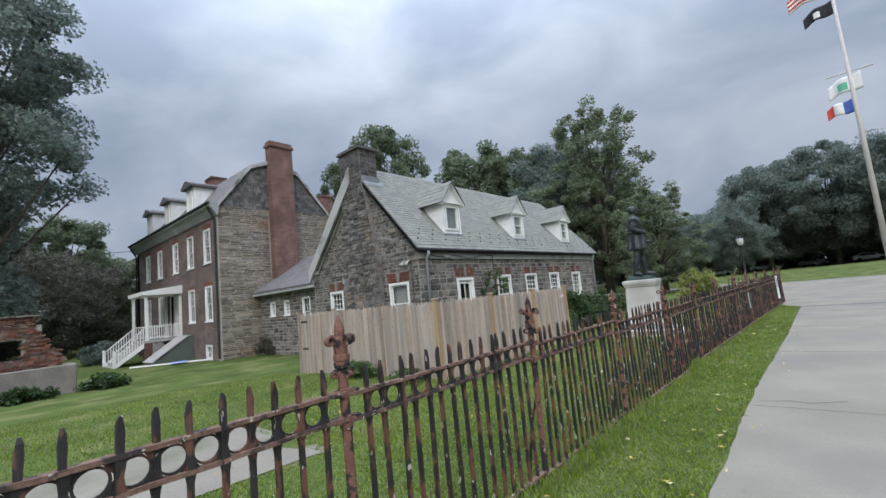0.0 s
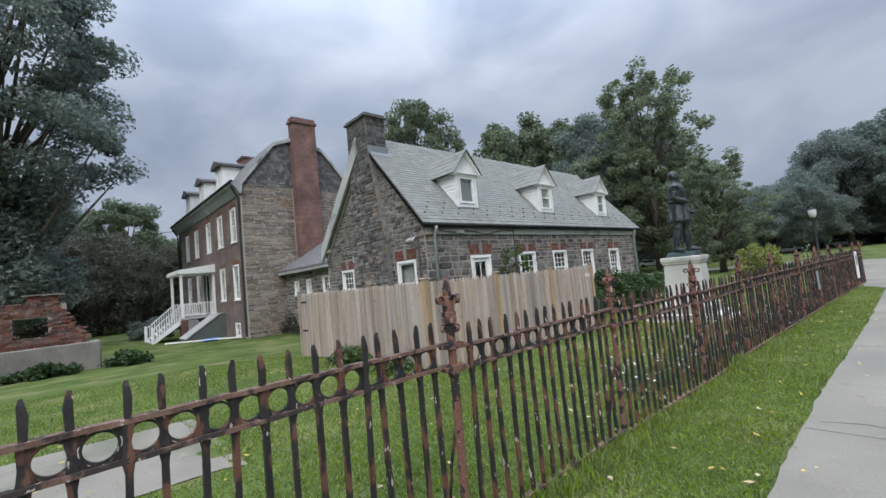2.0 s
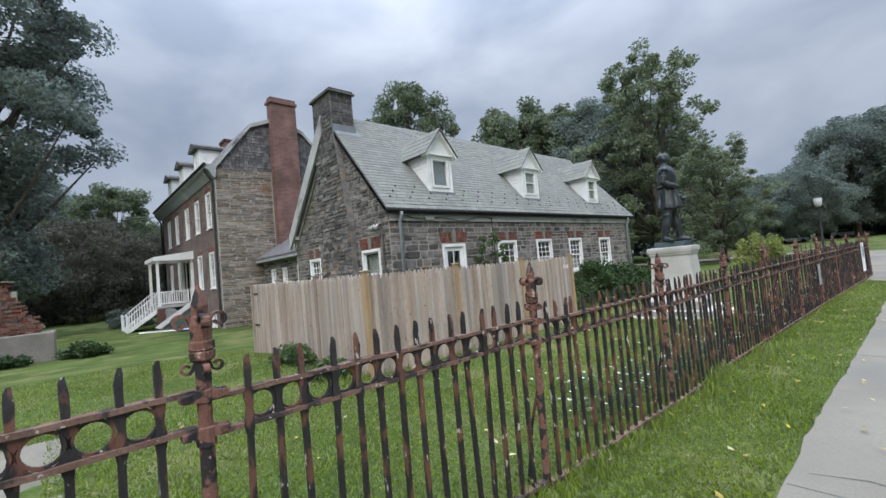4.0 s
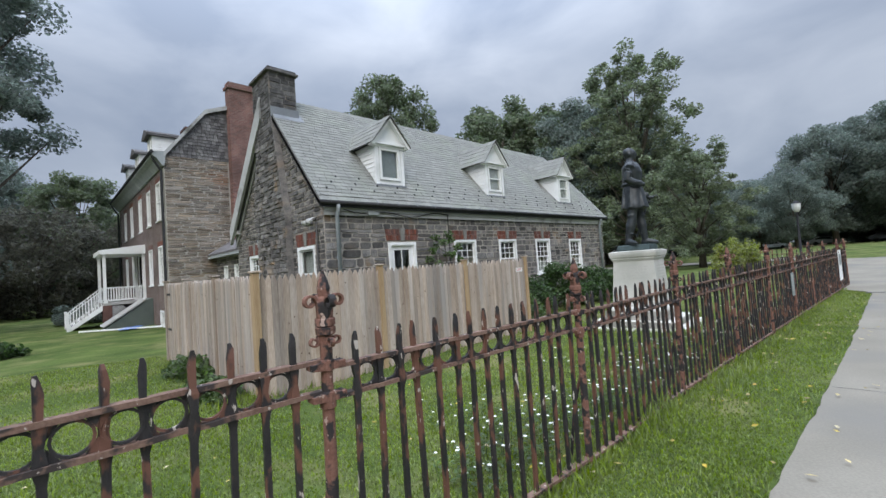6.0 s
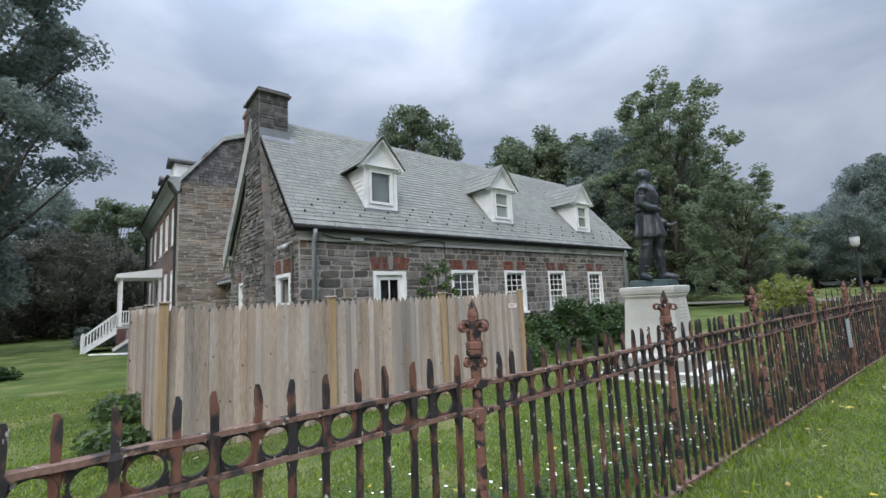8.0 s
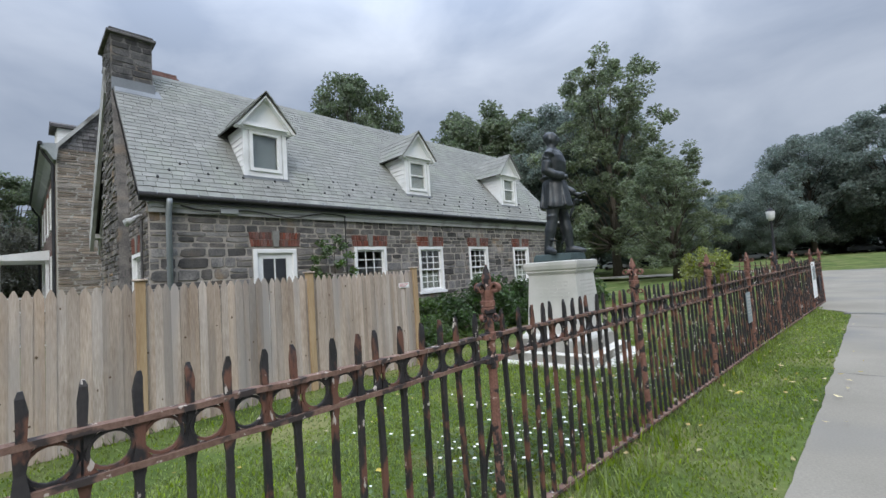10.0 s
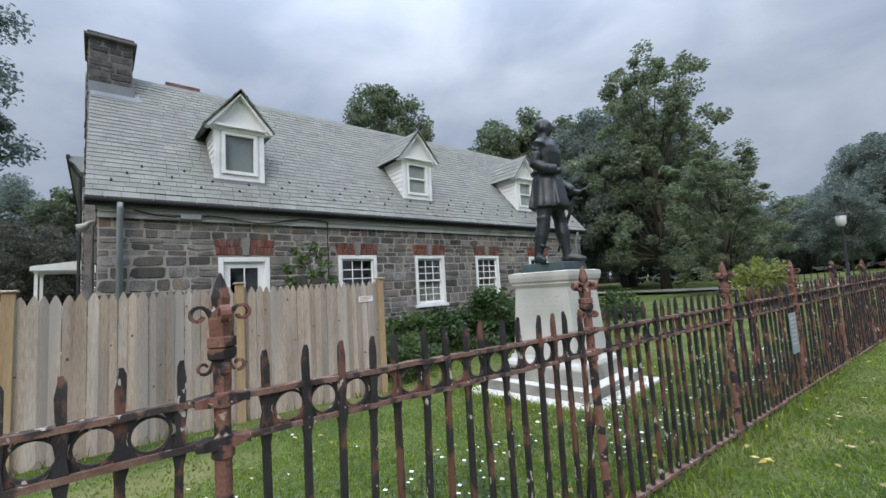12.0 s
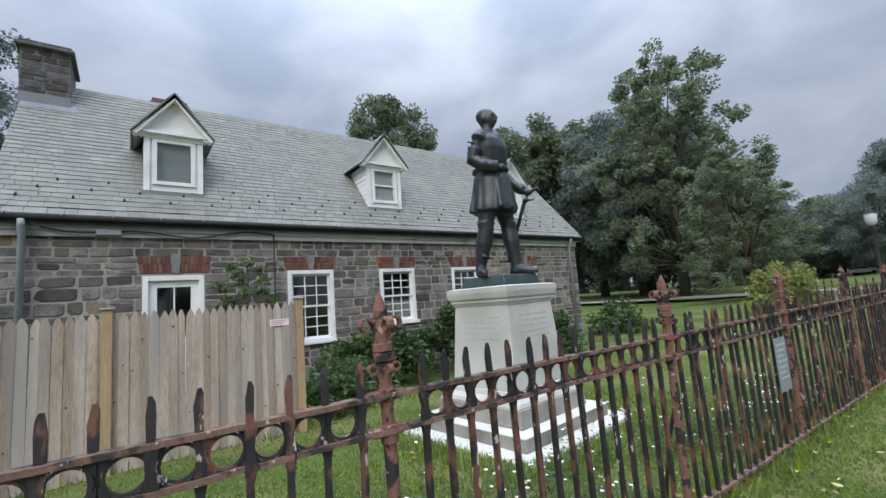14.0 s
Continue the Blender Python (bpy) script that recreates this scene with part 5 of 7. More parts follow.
def post_mesh():
    bm = bmesh.new()
    n = 12
    prof = [(-0.12, 0.029), (0.925, 0.028), (0.93, 0.037), (1.0, 0.037), (1.005, 0.027), (1.095, 0.027), (1.10, 0.036), (1.145, 0.036), (1.15, 0.026), (1.18, 0.025)]
    rings = [[bm.verts.new((rad * math.cos(2 * math.pi * i / n), rad * math.sin(2 * math.pi * i / n), z)) for i in range(n)] for z, rad in prof]
    for p, q in zip(rings, rings[1:]):
        for i in range(n):
            bm.faces.new((p[i], p[(i + 1) % n], q[(i + 1) % n], q[i]))
    bm.faces.new(rings[-1])
    return mesh_of("post", bm, M_RUST)


def finial_mesh():
    """Banded neck, four small and four large scrolls, and a spear head."""
    bm = bmesh.new()
    n = 10
    prof = [(1.15, 0.028), (1.255, 0.030), (1.265, 0.045), (1.295, 0.047), (1.300, 0.038), (1.305, 0.047), (1.334, 0.046), (1.340, 0.038), (1.40, 0.041), (1.43, 0.034), (1.44, 0.027), (1.475, 0.031), (1.51, 0.022), (1.56, 0.004)]
    rings = [[bm.verts.new((rad * (0.92 if i % 2 else 1.06) * math.cos(2 * math.pi * i / n), rad * (0.92 if i % 2 else 1.06) * math.sin(2 * math.pi * i / n), z)) for i in range(n)] for z, rad in prof]
    for p, q in zip(rings, rings[1:]):
        for i in range(n):
            bm.faces.new((p[i], p[(i + 1) % n], q[(i + 1) % n], q[i]))
    bm.faces.new(rings[-1])
    bm.faces.new(rings[0][::-1])
    return mesh_of("finial", bm, M_RUST)


def scroll_mesh(size, z, r0, flip=1):
    """A flat strap that rises (or, flipped, drops) from the neck and curls outward and back."""
    bm = bmesh.new()
    pts = [(r0 * 0.8, z - size * 0.9), (r0 * 1.05, z - size * 0.2)]
    for k in range(13):
        a = math.pi * (0.95 - k * 0.155)
        rr = size * (0.62 - 0.026 * k)
        pts.append((r0 + size * 0.75 + rr * math.cos(a), z + rr * math.sin(a)))
    half = size * 0.30
    rows = []
    for i, (x, zz) in enumerate(pts):
        p, q = pts[max(0, i - 1)], pts[min(len(pts) - 1, i + 1)]
        d = Vector((q[0] - p[0], 0, q[1] - p[1])).normalized()
        nn = Vector((-d.z * flip, 0, d.x)) * size * 0.11
        c = Vector((x, 0, z + flip * (zz - z)))
        rows.append([bm.verts.new(c + s * nn + Vector((0, t * half, 0))) for s, t in ((-1, -1), (1, -1), (1, 1), (-1, 1))])
    for p, q in zip(rows, rows[1:]):
        for i in range(4):
            bm.faces.new((p[i], p[(i + 1) % 4], q[(i + 1) % 4], q[i]))
    bm.faces.new(rows[-1])
    return mesh_of("scroll", bm, M_RUST)


PICKETS = [picket_mesh(k) for k in range(6)]
RING = ring_mesh()
POST, FINIAL = post_mesh(), finial_mesh()
SCROLL_A, SCROLL_B = scroll_mesh(0.052, 1.415, 0.030), scroll_mesh(0.038, 1.235, 0.027, -1)
RAILS = [(rail_mesh("top_rail", 0.024, 0.020, 1, M_RAILTOP), 1.122), (rail_mesh("middle_rail", 0.024, 0.020, 2, M_RAILTOP), 0.98), (rail_mesh("bottom_rail", 0.026, 0.022, 3, M_RAILTOP), -0.04)]
bm = bmesh.new()
rows = []
for k in range(9):
    hw, hh = 0.031 + 0.004 * math.sin(k * 2.3), (0.019 if 2 <= k <= 6 else 0.013) + 0.002 * math.sin(k * 1.7)
    rows.append([bm.verts.new(p) for p in ((-hw, -0.085 + 0.021 * k, -hh), (hw, -0.085 + 0.021 * k, -hh), (hw, -0.085 + 0.021 * k, hh), (-hw, -0.085 + 0.021 * k, hh))])
for p, q in zip(rows, rows[1:]):
    for i in range(4):
        bm.faces.new((p[i], q[i], q[(i + 1) % 4], p[(i + 1) % 4]))
bm.faces.new(rows[0])
bm.faces.new(rows[-1][::-1])
CLAMP = mesh_of("clamp", bm, M_RUST)
rf = random.Random(77)
for k, y in enumerate(POST_Y):
    m = fence_pose(y) @ pose(0, 0, 0, rf.uniform(-1, 1), rf.uniform(-1.2, 1.2), 0)
    post = put("post", POST, fence, m)
    fin = put("finial", FINIAL, post, m)
    for z in (1.122, 0.98):
        put("clamp", CLAMP, post, m @ pose(0, 0, z))
    for q in range(4):
        put("scroll", SCROLL_A, post, m @ pose(0, 0, 0, 0, 0, 90 * q))
        put("scroll", SCROLL_B, post, m @ pose(0, 0, 0, 0, 0, 90 * q))
    bm = bmesh.new()
    tube(bm, [(-0.02, 0.0, 0.62), (-0.10, 0.0, 0.35), (-0.16, -0.02, -0.12)], 0.014, 6, 0.6)
    br = part("brace", bm, M_IRON, fence)
    br.matrix_basis = m
    if y == POST_Y[-1]:
        break
    bay = POST_Y[k + 1] - y
    mc = fence_pose(y + bay / 2)
    for me, z in RAILS:
        put(me.name, me, fence, mc @ pose(0, 0, z, 0, 0, 0) @ Matrix.Diagonal((1, bay / BAY, 1, 1)))
    step = (bay - 2 * END_GAP) / 14
    for j in range(15):
        dy = -bay / 2 + END_GAP + step * j
        put("picket", PICKETS[rf.randrange(6)], fence, mc @ pose(0, dy, 0, rf.uniform(-0.9, 0.9), rf.uniform(-0.9, 0.9), rf.choice((0, 180)) + rf.uniform(-8, 8)))
        if j < 14:
            put("ring", RING, fence, mc @ pose(0, dy + step / 2, 1.051, 0, 0, 0))
# short return of the fence at its far end
yend = POST_Y[-1]
for j in range(14):
    put("picket", PICKETS[j % 6], fence, Matrix.Translation((fence_x(yend) - 0.147 * (j + 1), yend, fence_drop(yend))) @ pose(0, 0, 0, 0, 0, 90))
for me, z in RAILS:
    put(me.name, me, fence, Matrix.Translation((fence_x(yend) - BAY / 2, yend, fence_drop(yend) + z)) @ pose(0, 0, 0, 0, 0, 90))
# notices tied to the fence
nt = thing("fence_notice", "small grey-blue metal notice fixed to the railing", "sign", (-1.93, 16.5, 0.7))
bm = bmesh.new()
box(bm, -0.004, 0.004, -0.13, 0.13, -0.24, 0.24)
o = part("plate", bm, M_NOTICE, nt, bevel=0.003)
o.matrix_basis = Matrix.Translation((fence_x(16.55) + 0.04, 16.55, 0.62)) @ pose(0, 0, 0, 0, 0, -2.5)
for k in range(7):
    o = part("line", boxes((0.0045, 0.006, -0.1, 0.1 - 0.03 * (k % 3), 0.17 - k * 0.05, 0.188 - k * 0.05)), M_SOFFIT, nt)
    o.matrix_basis = Matrix.Translation((fence_x(16.55) + 0.04, 16.55, 0.62)) @ pose(0, 0, 0, 0, 0, -2.5)
nt = thing("white_notice", "tall white notice board on the railing", "sign", (-1.65, 23.5, 0.6))
o = part("plate", boxes((-0.006, 0.006, -0.32, 0.32, -0.48, 0.48)), M_WHITE, nt, bevel=0.003)
mm = Matrix.Translation((fence_x(23.6) + 0.045, 23.6, 0.66)) @ pose(0, 0, 0, 0, 0, -2.5)
o.matrix_basis = mm
o = part("picture", boxes((0.0065, 0.008, -0.2, 0.24, 0.0, 0.36)), M_NOTICE, nt)
o.matrix_basis = mm
tb = thing("dark_notice", "small dark square plate on the railing end", "sign", (-1.6, 24.7, 0.5))
o = part("plate", boxes((-0.006, 0.006, -0.2, 0.2, -0.22, 0.22)), M_FBLACK, tb, bevel=0.003)
o.matrix_basis = Matrix.Translation((fence_x(24.6) + 0.045, 24.6, 0.5)) @ pose(0, 0, 0, 0, 0, -2.5)

# ---- wooden stockade fence ----
stock = thing("stockade_fence", "weathered grey wooden picket stockade with cedar posts", "fence", (-7, 10, 0))
SX, SY0, SY1, SZ = -6.64, 7.2, 13.6, 1.58


def board_mesh(k):
    r = random.Random(k + 90)
    bm = bmesh.new()
    w = 0.5
    out = [(-w, 0), (w, 0), (w, 0.945), (w * 0.6, 0.975), (w * 0.14, 1.0), (-w * 0.14, 1.0), (-w * 0.6, 0.975), (-w, 0.945)]
    slab(bm, [(0, u, z) for u, z in out], (1, 0, 0))
    return mesh_of("board", bm, M_BOARD)


BOARDS = [board_mesh(k) for k in range(4)]
rb = random.Random(8)


def board_run(a, b):
    d = (Vector(b) - Vector(a))
    ln = d.length
    d.normalize()
    ang = math.degrees(math.atan2(d.y, d.x)) - 90
    s = 0.0
    while s < ln:
        w = min(rb.uniform(0.075, 0.105), ln - s)
        p = Vector(a) + d * (s + w / 2)
        zb = ground_z(p.x, p.y) - 0.02
        h = SZ - zb + rb.uniform(-0.015, 0.015)
        m = Matrix.Translation((p.x, p.y, zb)) @ pose(0, 0, 0, rb.uniform(-0.3, 0.3), 0, ang) @ pose(rb.uniform(-0.006, 0.006), 0, 0) @ Matrix.Diagonal((0.018 * rb.uniform(0.7, 1.3), w + 0.001, h, 1))
        put("board", BOARDS[rb.randrange(4)], stock, m)
        if rb.random() < 0.8:
            bm = bmesh.new()
            ellipsoid(bm, (0, 0, 0), (0.003, 0.011 * rb.uniform(0.6, 1.3), 0.014 * rb.uniform(0.6, 1.3)), 7, 5)
            o = part("knot", bm, M_KNOT, stock)
            o.matrix_basis = Matrix.Translation((p.x, p.y, rb.uniform(0.1, 1.4))) @ pose(0, 0, 0, 0, 0, ang) @ pose(0.019, rb.uniform(-0.02, 0.02), 0)
        s += w


board_run((SX, SY0 + 0.05, 0), (SX, SY1 - 0.05, 0))
board_run((-12.35, SY0, 0), (SX - 0.06, SY0, 0))
for y in (SY0, 9.32, 11.47, SY1):
    po = part("post", boxes((SX - 0.045, SX + 0.05, y - 0.05, y + 0.05, -0.3, 1.62)), M_POST, stock, "new yellow cedar post", bevel=0.006)
    part("post_cap", boxes((SX - 0.065, SX + 0.07, y - 0.07, y + 0.07, 1.62, 1.645)), M_BOARD, po, bevel=0.006)
for x in (-8.5, -10.5, -12.35):
    po = part("post", boxes((x - 0.05, x + 0.05, SY0 - 0.045, SY0 + 0.05, -0.3, 1.62)), M_BOARD, stock, "grey cedar post", bevel=0.006)
    part("post_cap", boxes((x - 0.07, x + 0.07, SY0 - 0.065, SY0 + 0.07, 1.62, 1.645)), M_BOARD, po, bevel=0.006)
for z in (0.35, 1.25):
    part("back_rail", boxes((SX - 0.06, SX - 0.02, SY0, SY1, z, z + 0.08)), M_BOARD, stock)
    part("back_rail", boxes((-12.3, SX - 0.1, SY0 + 0.03, SY0 + 0.07, z, z + 0.08)), M_BOARD, stock)
for z in (0.5, 1.3):
    part("gate_hinge", boxes((-12.2, -11.9, SY0 - 0.03, SY0 - 0.018, z, z + 0.05)), M_BLACK, stock)
tag = thing("fence_tag", "small white tag with red print on the stockade", "sign", (SX + 0.03, 13.32, 1.3))
part("plate", boxes((SX + 0.024, SX + 0.028, 13.2, 13.45, 1.27, 1.36)), M_WHITE, tag)
for k in range(3):
    part("line", boxes((SX + 0.0285, SX + 0.03, 13.22, 13.43 - 0.03 * k, 1.335 - 0.022 * k, 1.345 - 0.022 * k)), M_PINK, tag)

# ---- statue and pedestal ----
PC, PA = Vector((-4.79, 15.8, 0)), 6.0
PM = Matrix.Translation(PC) @ pose(0, 0, 0, 0, 0, PA)
ped = thing("pedestal", "pale granite statue pedestal on two light stepped slabs", "pedestal", (PC.x, PC.y, -0.4))


def ped_part(name, hs, mat, bevel=0.012, label=""):
    """Square block from half-widths at heights: rows (z, half)."""
    bm = bmesh.new()
    rings = [[bm.verts.new(PM @ Vector((sx * h, sy * h, z))) for sx, sy in ((-1, -1), (1, -1), (1, 1), (-1, 1))] for z, h in hs]
    for p, q in zip(rings, rings[1:]):
        for i in range(4):
            bm.faces.new((p[i], p[(i + 1) % 4], q[(i + 1) % 4], q[i]))
    bm.faces.new(rings[0][::-1])
    bm.faces.new(rings[-1])
    return part(name, bm, mat, ped, label, bevel=bevel)


ped_part("lower_slab", [(-0.6, 1.11), (-0.215, 1.11)], M_GRANITE_L, 0.015, "pale slab set in the grass")
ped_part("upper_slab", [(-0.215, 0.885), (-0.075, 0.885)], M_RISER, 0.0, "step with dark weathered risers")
ped_part("upper_tread", [(-0.075, 0.89), (-0.06, 0.89)], M_GRANITE_L, 0.004, "pale tread")
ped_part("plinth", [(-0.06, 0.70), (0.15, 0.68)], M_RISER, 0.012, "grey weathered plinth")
ped_part("base_moulding", [(0.15, 0.66), (0.20, 0.64), (0.24, 0.575), (0.30, 0.56)], M_GRANITE, 0.006)
die = ped_part("die", [(0.30, 0.53), (1.33, 0.465)], M_GRANITE, 0.008, "tapered granite die with worn inscription")
ped_part("cap", [(1.33, 0.47), (1.36, 0.485), (1.38, 0.50), (1.40, 0.495), (1.43, 0.52), (1.50, 0.535), (1.56, 0.535), (1.575, 0.47)], M_GRANITE, 0.0)
for face in (0, 1):
    rot = PM @ pose(0, 0, 0, 0, 0, 90 * face)
    rr = random.Random(face + 4)
    for k in range(5):
        z = 1.17 - k * 0.068
        half = 0.465 + (1.33 - z) * 0.063 + 0.001
        u = -0.3 + rr.uniform(0, 0.05)
        while u < 0.3:
            w = rr.uniform(0.05, 0.15)
            bm = bmesh.new()
            box(bm, u, min(u + w, 0.32), -half - 0.0015, -half + 0.01, z, z + 0.03, rot)
            part("inscription_bar", bm, M_LETTER, die)
            u += w + 0.03
bm = bmesh.new()
rings = [[bm.verts.new(PM @ Vector((sx * h, sy * h, z))) for sx, sy in ((-1, -1), (1, -1), (1, 1), (-1, 1))] for z, h in ((1.575, 0.385), (1.60, 0.385), (1.70, 0.36), (1.715, 0.35))]
for p, q in zip(rings, rings[1:]):
    for i in range(4):
        bm.faces.new((p[i], p[(i + 1) % 4], q[(i + 1) % 4], q[i]))
bm.faces.new(rings[0][::-1])
bm.faces.new(rings[-1])
part("bronze_plate", bm, M_BRONZE_B, ped, "dark green bronze plate", bevel=0.008)


def build_statue():
    """Standing officer in a frock coat and high boots, one hand at the belt, the other on a sword hilt. Faces local +y."""
    bm = bmesh.new()
    # boots and legs
    for hip, knee, ankle, toe in (((-0.10, 0.02, 0.92), (-0.12, 0.10, 0.51), (-0.11, 0.15, 0.10), (-0.12, 0.4, 0.035)), ((0.10, 0.0, 0.92), (0.14, -0.05, 0.50), (0.15, -0.14, 0.10), (0.33, -0.02, 0.035))):
        hip, knee, ankle, toe = map(Vector, (hip, knee, ankle, toe))
        tube(bm, [hip, (hip + knee) / 2, knee], [0.11, 0.1, 0.078], 12)
        tube(bm, [knee + Vector((0, 0, 0.05)), knee - Vector((0, 0, 0.03)), knee * 0.6 + ankle * 0.4, knee * 0.25 + ankle * 0.75, ankle, ankle - Vector((0, 0, 0.08))], [0.088, 0.082, 0.087, 0.066, 0.055, 0.06], 12)
        d = (toe - ankle)
        d.z = 0
        d.normalize()
        c = ankle - Vector((0, 0, 0.06))
        tube(bm, [c - d * 0.06, c + d * 0.05 + Vector((0, 0, 0.01)), c + d * 0.15 - Vector((0, 0, 0.01)), c + d * 0.23 - Vector((0, 0, 0.02))], [0.045, 0.058, 0.048, 0.022], 10)
        tube(bm, [c - d * 0.04, c - d * 0.04 - Vector((0, 0, 0.05))], 0.04, 8)
    # coat skirt with folds
    n, rings = 28, []
    for z, rx, ry, fold, oy in ((0.66, 0.25, 0.23, 0.011, 0.02), (0.72, 0.247, 0.226, 0.01, 0.02), (0.85, 0.228, 0.205, 0.006, 0.015), (1.0, 0.212, 0.182, 0.003, 0.01), (1.1, 0.185, 0.145, 0.0, 0.0), (1.14, 0.19, 0.15, 0, 0.0)):
        rings.append([bm.verts.new(((rx + fold * math.sin(i * 1.1 + z * 3)) * math.cos(2 * math.pi * i / n), oy + (ry + fold * math.sin(i * 1.1 + z * 3)) * math.sin(2 * math.pi * i / n), z)) for i in range(n)])
    for p, q in zip(rings, rings[1:]):
        for i in range(n):
            bm.faces.new((p[i], p[(i + 1) % n], q[(i + 1) % n], q[i]))
    bm.faces.new(rings[0][::-1])
    bm.faces.new(rings[-1])
    # chest and back
    rings = []
    for z, rx, ry, oy in ((1.08, 0.19, 0.152, 0.0), (1.2, 0.205, 0.17, 0.012), (1.33, 0.222, 0.18, 0.022), (1.42, 0.228, 0.165, 0.012), (1.49, 0.195, 0.125, 0.0), (1.53, 0.11, 0.085, 0.0), (1.56, 0.075, 0.075, 0.005)):
        rings.append([bm.verts.new((rx * math.cos(2 * math.pi * i / n), oy + ry * math.sin(2 * math.pi * i / n), z)) for i in range(n)])
    for p, q in zip(rings, rings[1:]):
        for i in range(n):
            bm.faces.new((p[i], p[(i + 1) % n], q[(i + 1) % n], q[i]))
    bm.faces.new(rings[0][::-1])
    bm.faces.new(rings[-1])
    tube(bm, [(0, 0, 1.10), (0, 0, 1.135)], 0.196, 24)
    for k, (x0_, y0_, x1_, y1_) in enumerate(((0.14, 0.12, 0.2, 0.16), (-0.05, 0.17, -0.06, 0.22), (0.05, 0.17, 0.08, 0.23), (0.19, -0.04, 0.235, -0.06), (0.1, -0.14, 0.15, -0.19), (-0.1, -0.14, -0.14, -0.19))):
        tube(bm, [(x0_, y0_, 1.06), ((x0_ + x1_) / 2, (y0_ + y1_) / 2, 0.85), (x1_, y1_, 0.67)], [0.012, 0.024, 0.034], 8)
    for z_ in (1.38, 1.33, 1.27, 1.22):
        tube(bm, [(0.32 - (1.4 - z_) * 0.1, -0.1, z_), (0.3, -0.04, z_ - 0.015), (0.24, -0.02, z_ - 0.02)], [0.01, 0.016, 0.008], 6)
    for sx_, kz in ((-0.12, 0.5), (0.14, 0.49), (-0.12, 0.2), (0.15, 0.2)):
        tube(bm, [(sx_ - 0.07, 0.06 if sx_ < 0 else -0.1, kz), (sx_, 0.17 if sx_ < 0 else 0.0, kz - 0.02), (sx_ + 0.07, 0.08 if sx_ < 0 else -0.08, kz)], 0.013, 6)
    tube(bm, [(-0.19, 0.02, 1.47), (-0.02, 0.165, 1.3), (0.16, 0.09, 1.12)], [0.016, 0.018, 0.016], 8)
    # neck, head, hair, nose, moustache
    tube(bm, [(0, -0.005, 1.5), (0, 0.01, 1.62)], [0.075, 0.062], 12)
    tube(bm, [(0, 0.0, 1.53), (0, 0.005, 1.565)], [0.085, 0.078], 14)
    ellipsoid(bm, (0, 0.015, 1.70), (0.078, 0.1, 0.115), 16, 12)
    ellipsoid(bm, (0, -0.012, 1.735), (0.086, 0.098, 0.088), 16, 12)
    ellipsoid(bm, (0, 0.055, 1.645), (0.052, 0.058, 0.055), 12, 8)
    ellipsoid(bm, (0, 0.118, 1.69), (0.016, 0.026, 0.03), 8, 6)
    ellipsoid(bm, (0, 0.108, 1.655), (0.038, 0.02, 0.014), 8, 6)
    ellipsoid(bm, (0, 0.1, 1.735), (0.055, 0.02, 0.012), 8, 6)
    for s in (-1, 1):
        ellipsoid(bm, (s * 0.083, 0.0, 1.69), (0.014, 0.026, 0.036), 8, 6)
        ellipsoid(bm, (s * 0.2, -0.005, 1.482), (0.06, 0.06, 0.018), 10, 6)
    # arm bent to the belt, with cuff and fist
    tube(bm, [(0.15, 0.0, 1.475), (0.215, -0.015, 1.42), (0.245, -0.05, 1.31), (0.255, -0.075, 1.20), (0.24, 0.03, 1.125), (0.17, 0.15, 1.095)], [0.075, 0.082, 0.078, 0.076, 0.068, 0.056], 12)
    tube(bm, [(0.22, 0.08, 1.115), (0.17, 0.15, 1.10)], [0.062, 0.064], 12)
    ellipsoid(bm, (0.14, 0.185, 1.09), (0.045, 0.04, 0.042), 10, 8)
    # other arm lowered forward to the sword hilt
    tube(bm, [(-0.17, 0.0, 1.475), (-0.225, 0.0, 1.43), (-0.275, -0.02, 1.30), (-0.285, 0.02, 1.15), (-0.27, 0.14, 1.0), (-0.25, 0.27, 0.9)], [0.06, 0.073, 0.072, 0.068, 0.06, 0.05], 12)
    tube(bm, [(-0.265, 0.17, 0.975), (-0.253, 0.25, 0.915)], [0.06, 0.062], 12)
    ellipsoid(bm, (-0.245, 0.31, 0.875), (0.042, 0.055, 0.038), 10, 8)
    tube(bm, [(-0.235, 0.40, 0.90), (-0.24, 0.33, 0.86), (-0.245, 0.27, 0.80), (-0.24, 0.02, 0.14)], [0.02, 0.022, 0.024, 0.018], 8)
    tube(bm, [(-0.235, 0.42, 0.92), (-0.235, 0.44, 0.86), (-0.24, 0.36, 0.78), (-0.245, 0.27, 0.80)], 0.013, 8)
    tube(bm, [(-0.29, 0.29, 0.79), (-0.2, 0.29, 0.79)], 0.014, 8)
    # cape folded over the back hip, collar, buttons
    for k in range(6):
        for s in (-1, 1):
            ellipsoid(bm, (s * 0.055, 0.16 + 0.02 * math.sin(k * 0.6), 1.17 + k * 0.055), (0.012, 0.014, 0.012), 6, 5)
    for s in (-1, 1):
        tube(bm, [(s * 0.02, 0.09, 1.53), (s * 0.07, 0.13, 1.47), (s * 0.10, 0.16, 1.38)], [0.03, 0.034, 0.014], 8, 0.5)
    ob = part("statue", bm, M_BRONZE, None)
    tagged(ob, "dark bronze statue of an officer with a sword", "statue")
    rm = ob.modifiers.new("remesh", "REMESH")
    rm.mode, rm.voxel_size, rm.use_smooth_shade = "VOXEL", 0.011, True
    sm = ob.modifiers.new("smooth", "SMOOTH")
    sm.factor, sm.iterations = 0.5, 3
    ob.matrix_basis = Matrix.Translation((PC.x, PC.y, 1.72)) @ pose(0, 0, 0, 0, 0, -66) @ Matrix.Diagonal((1.33, 1.33, 1.335, 1))


build_statue()


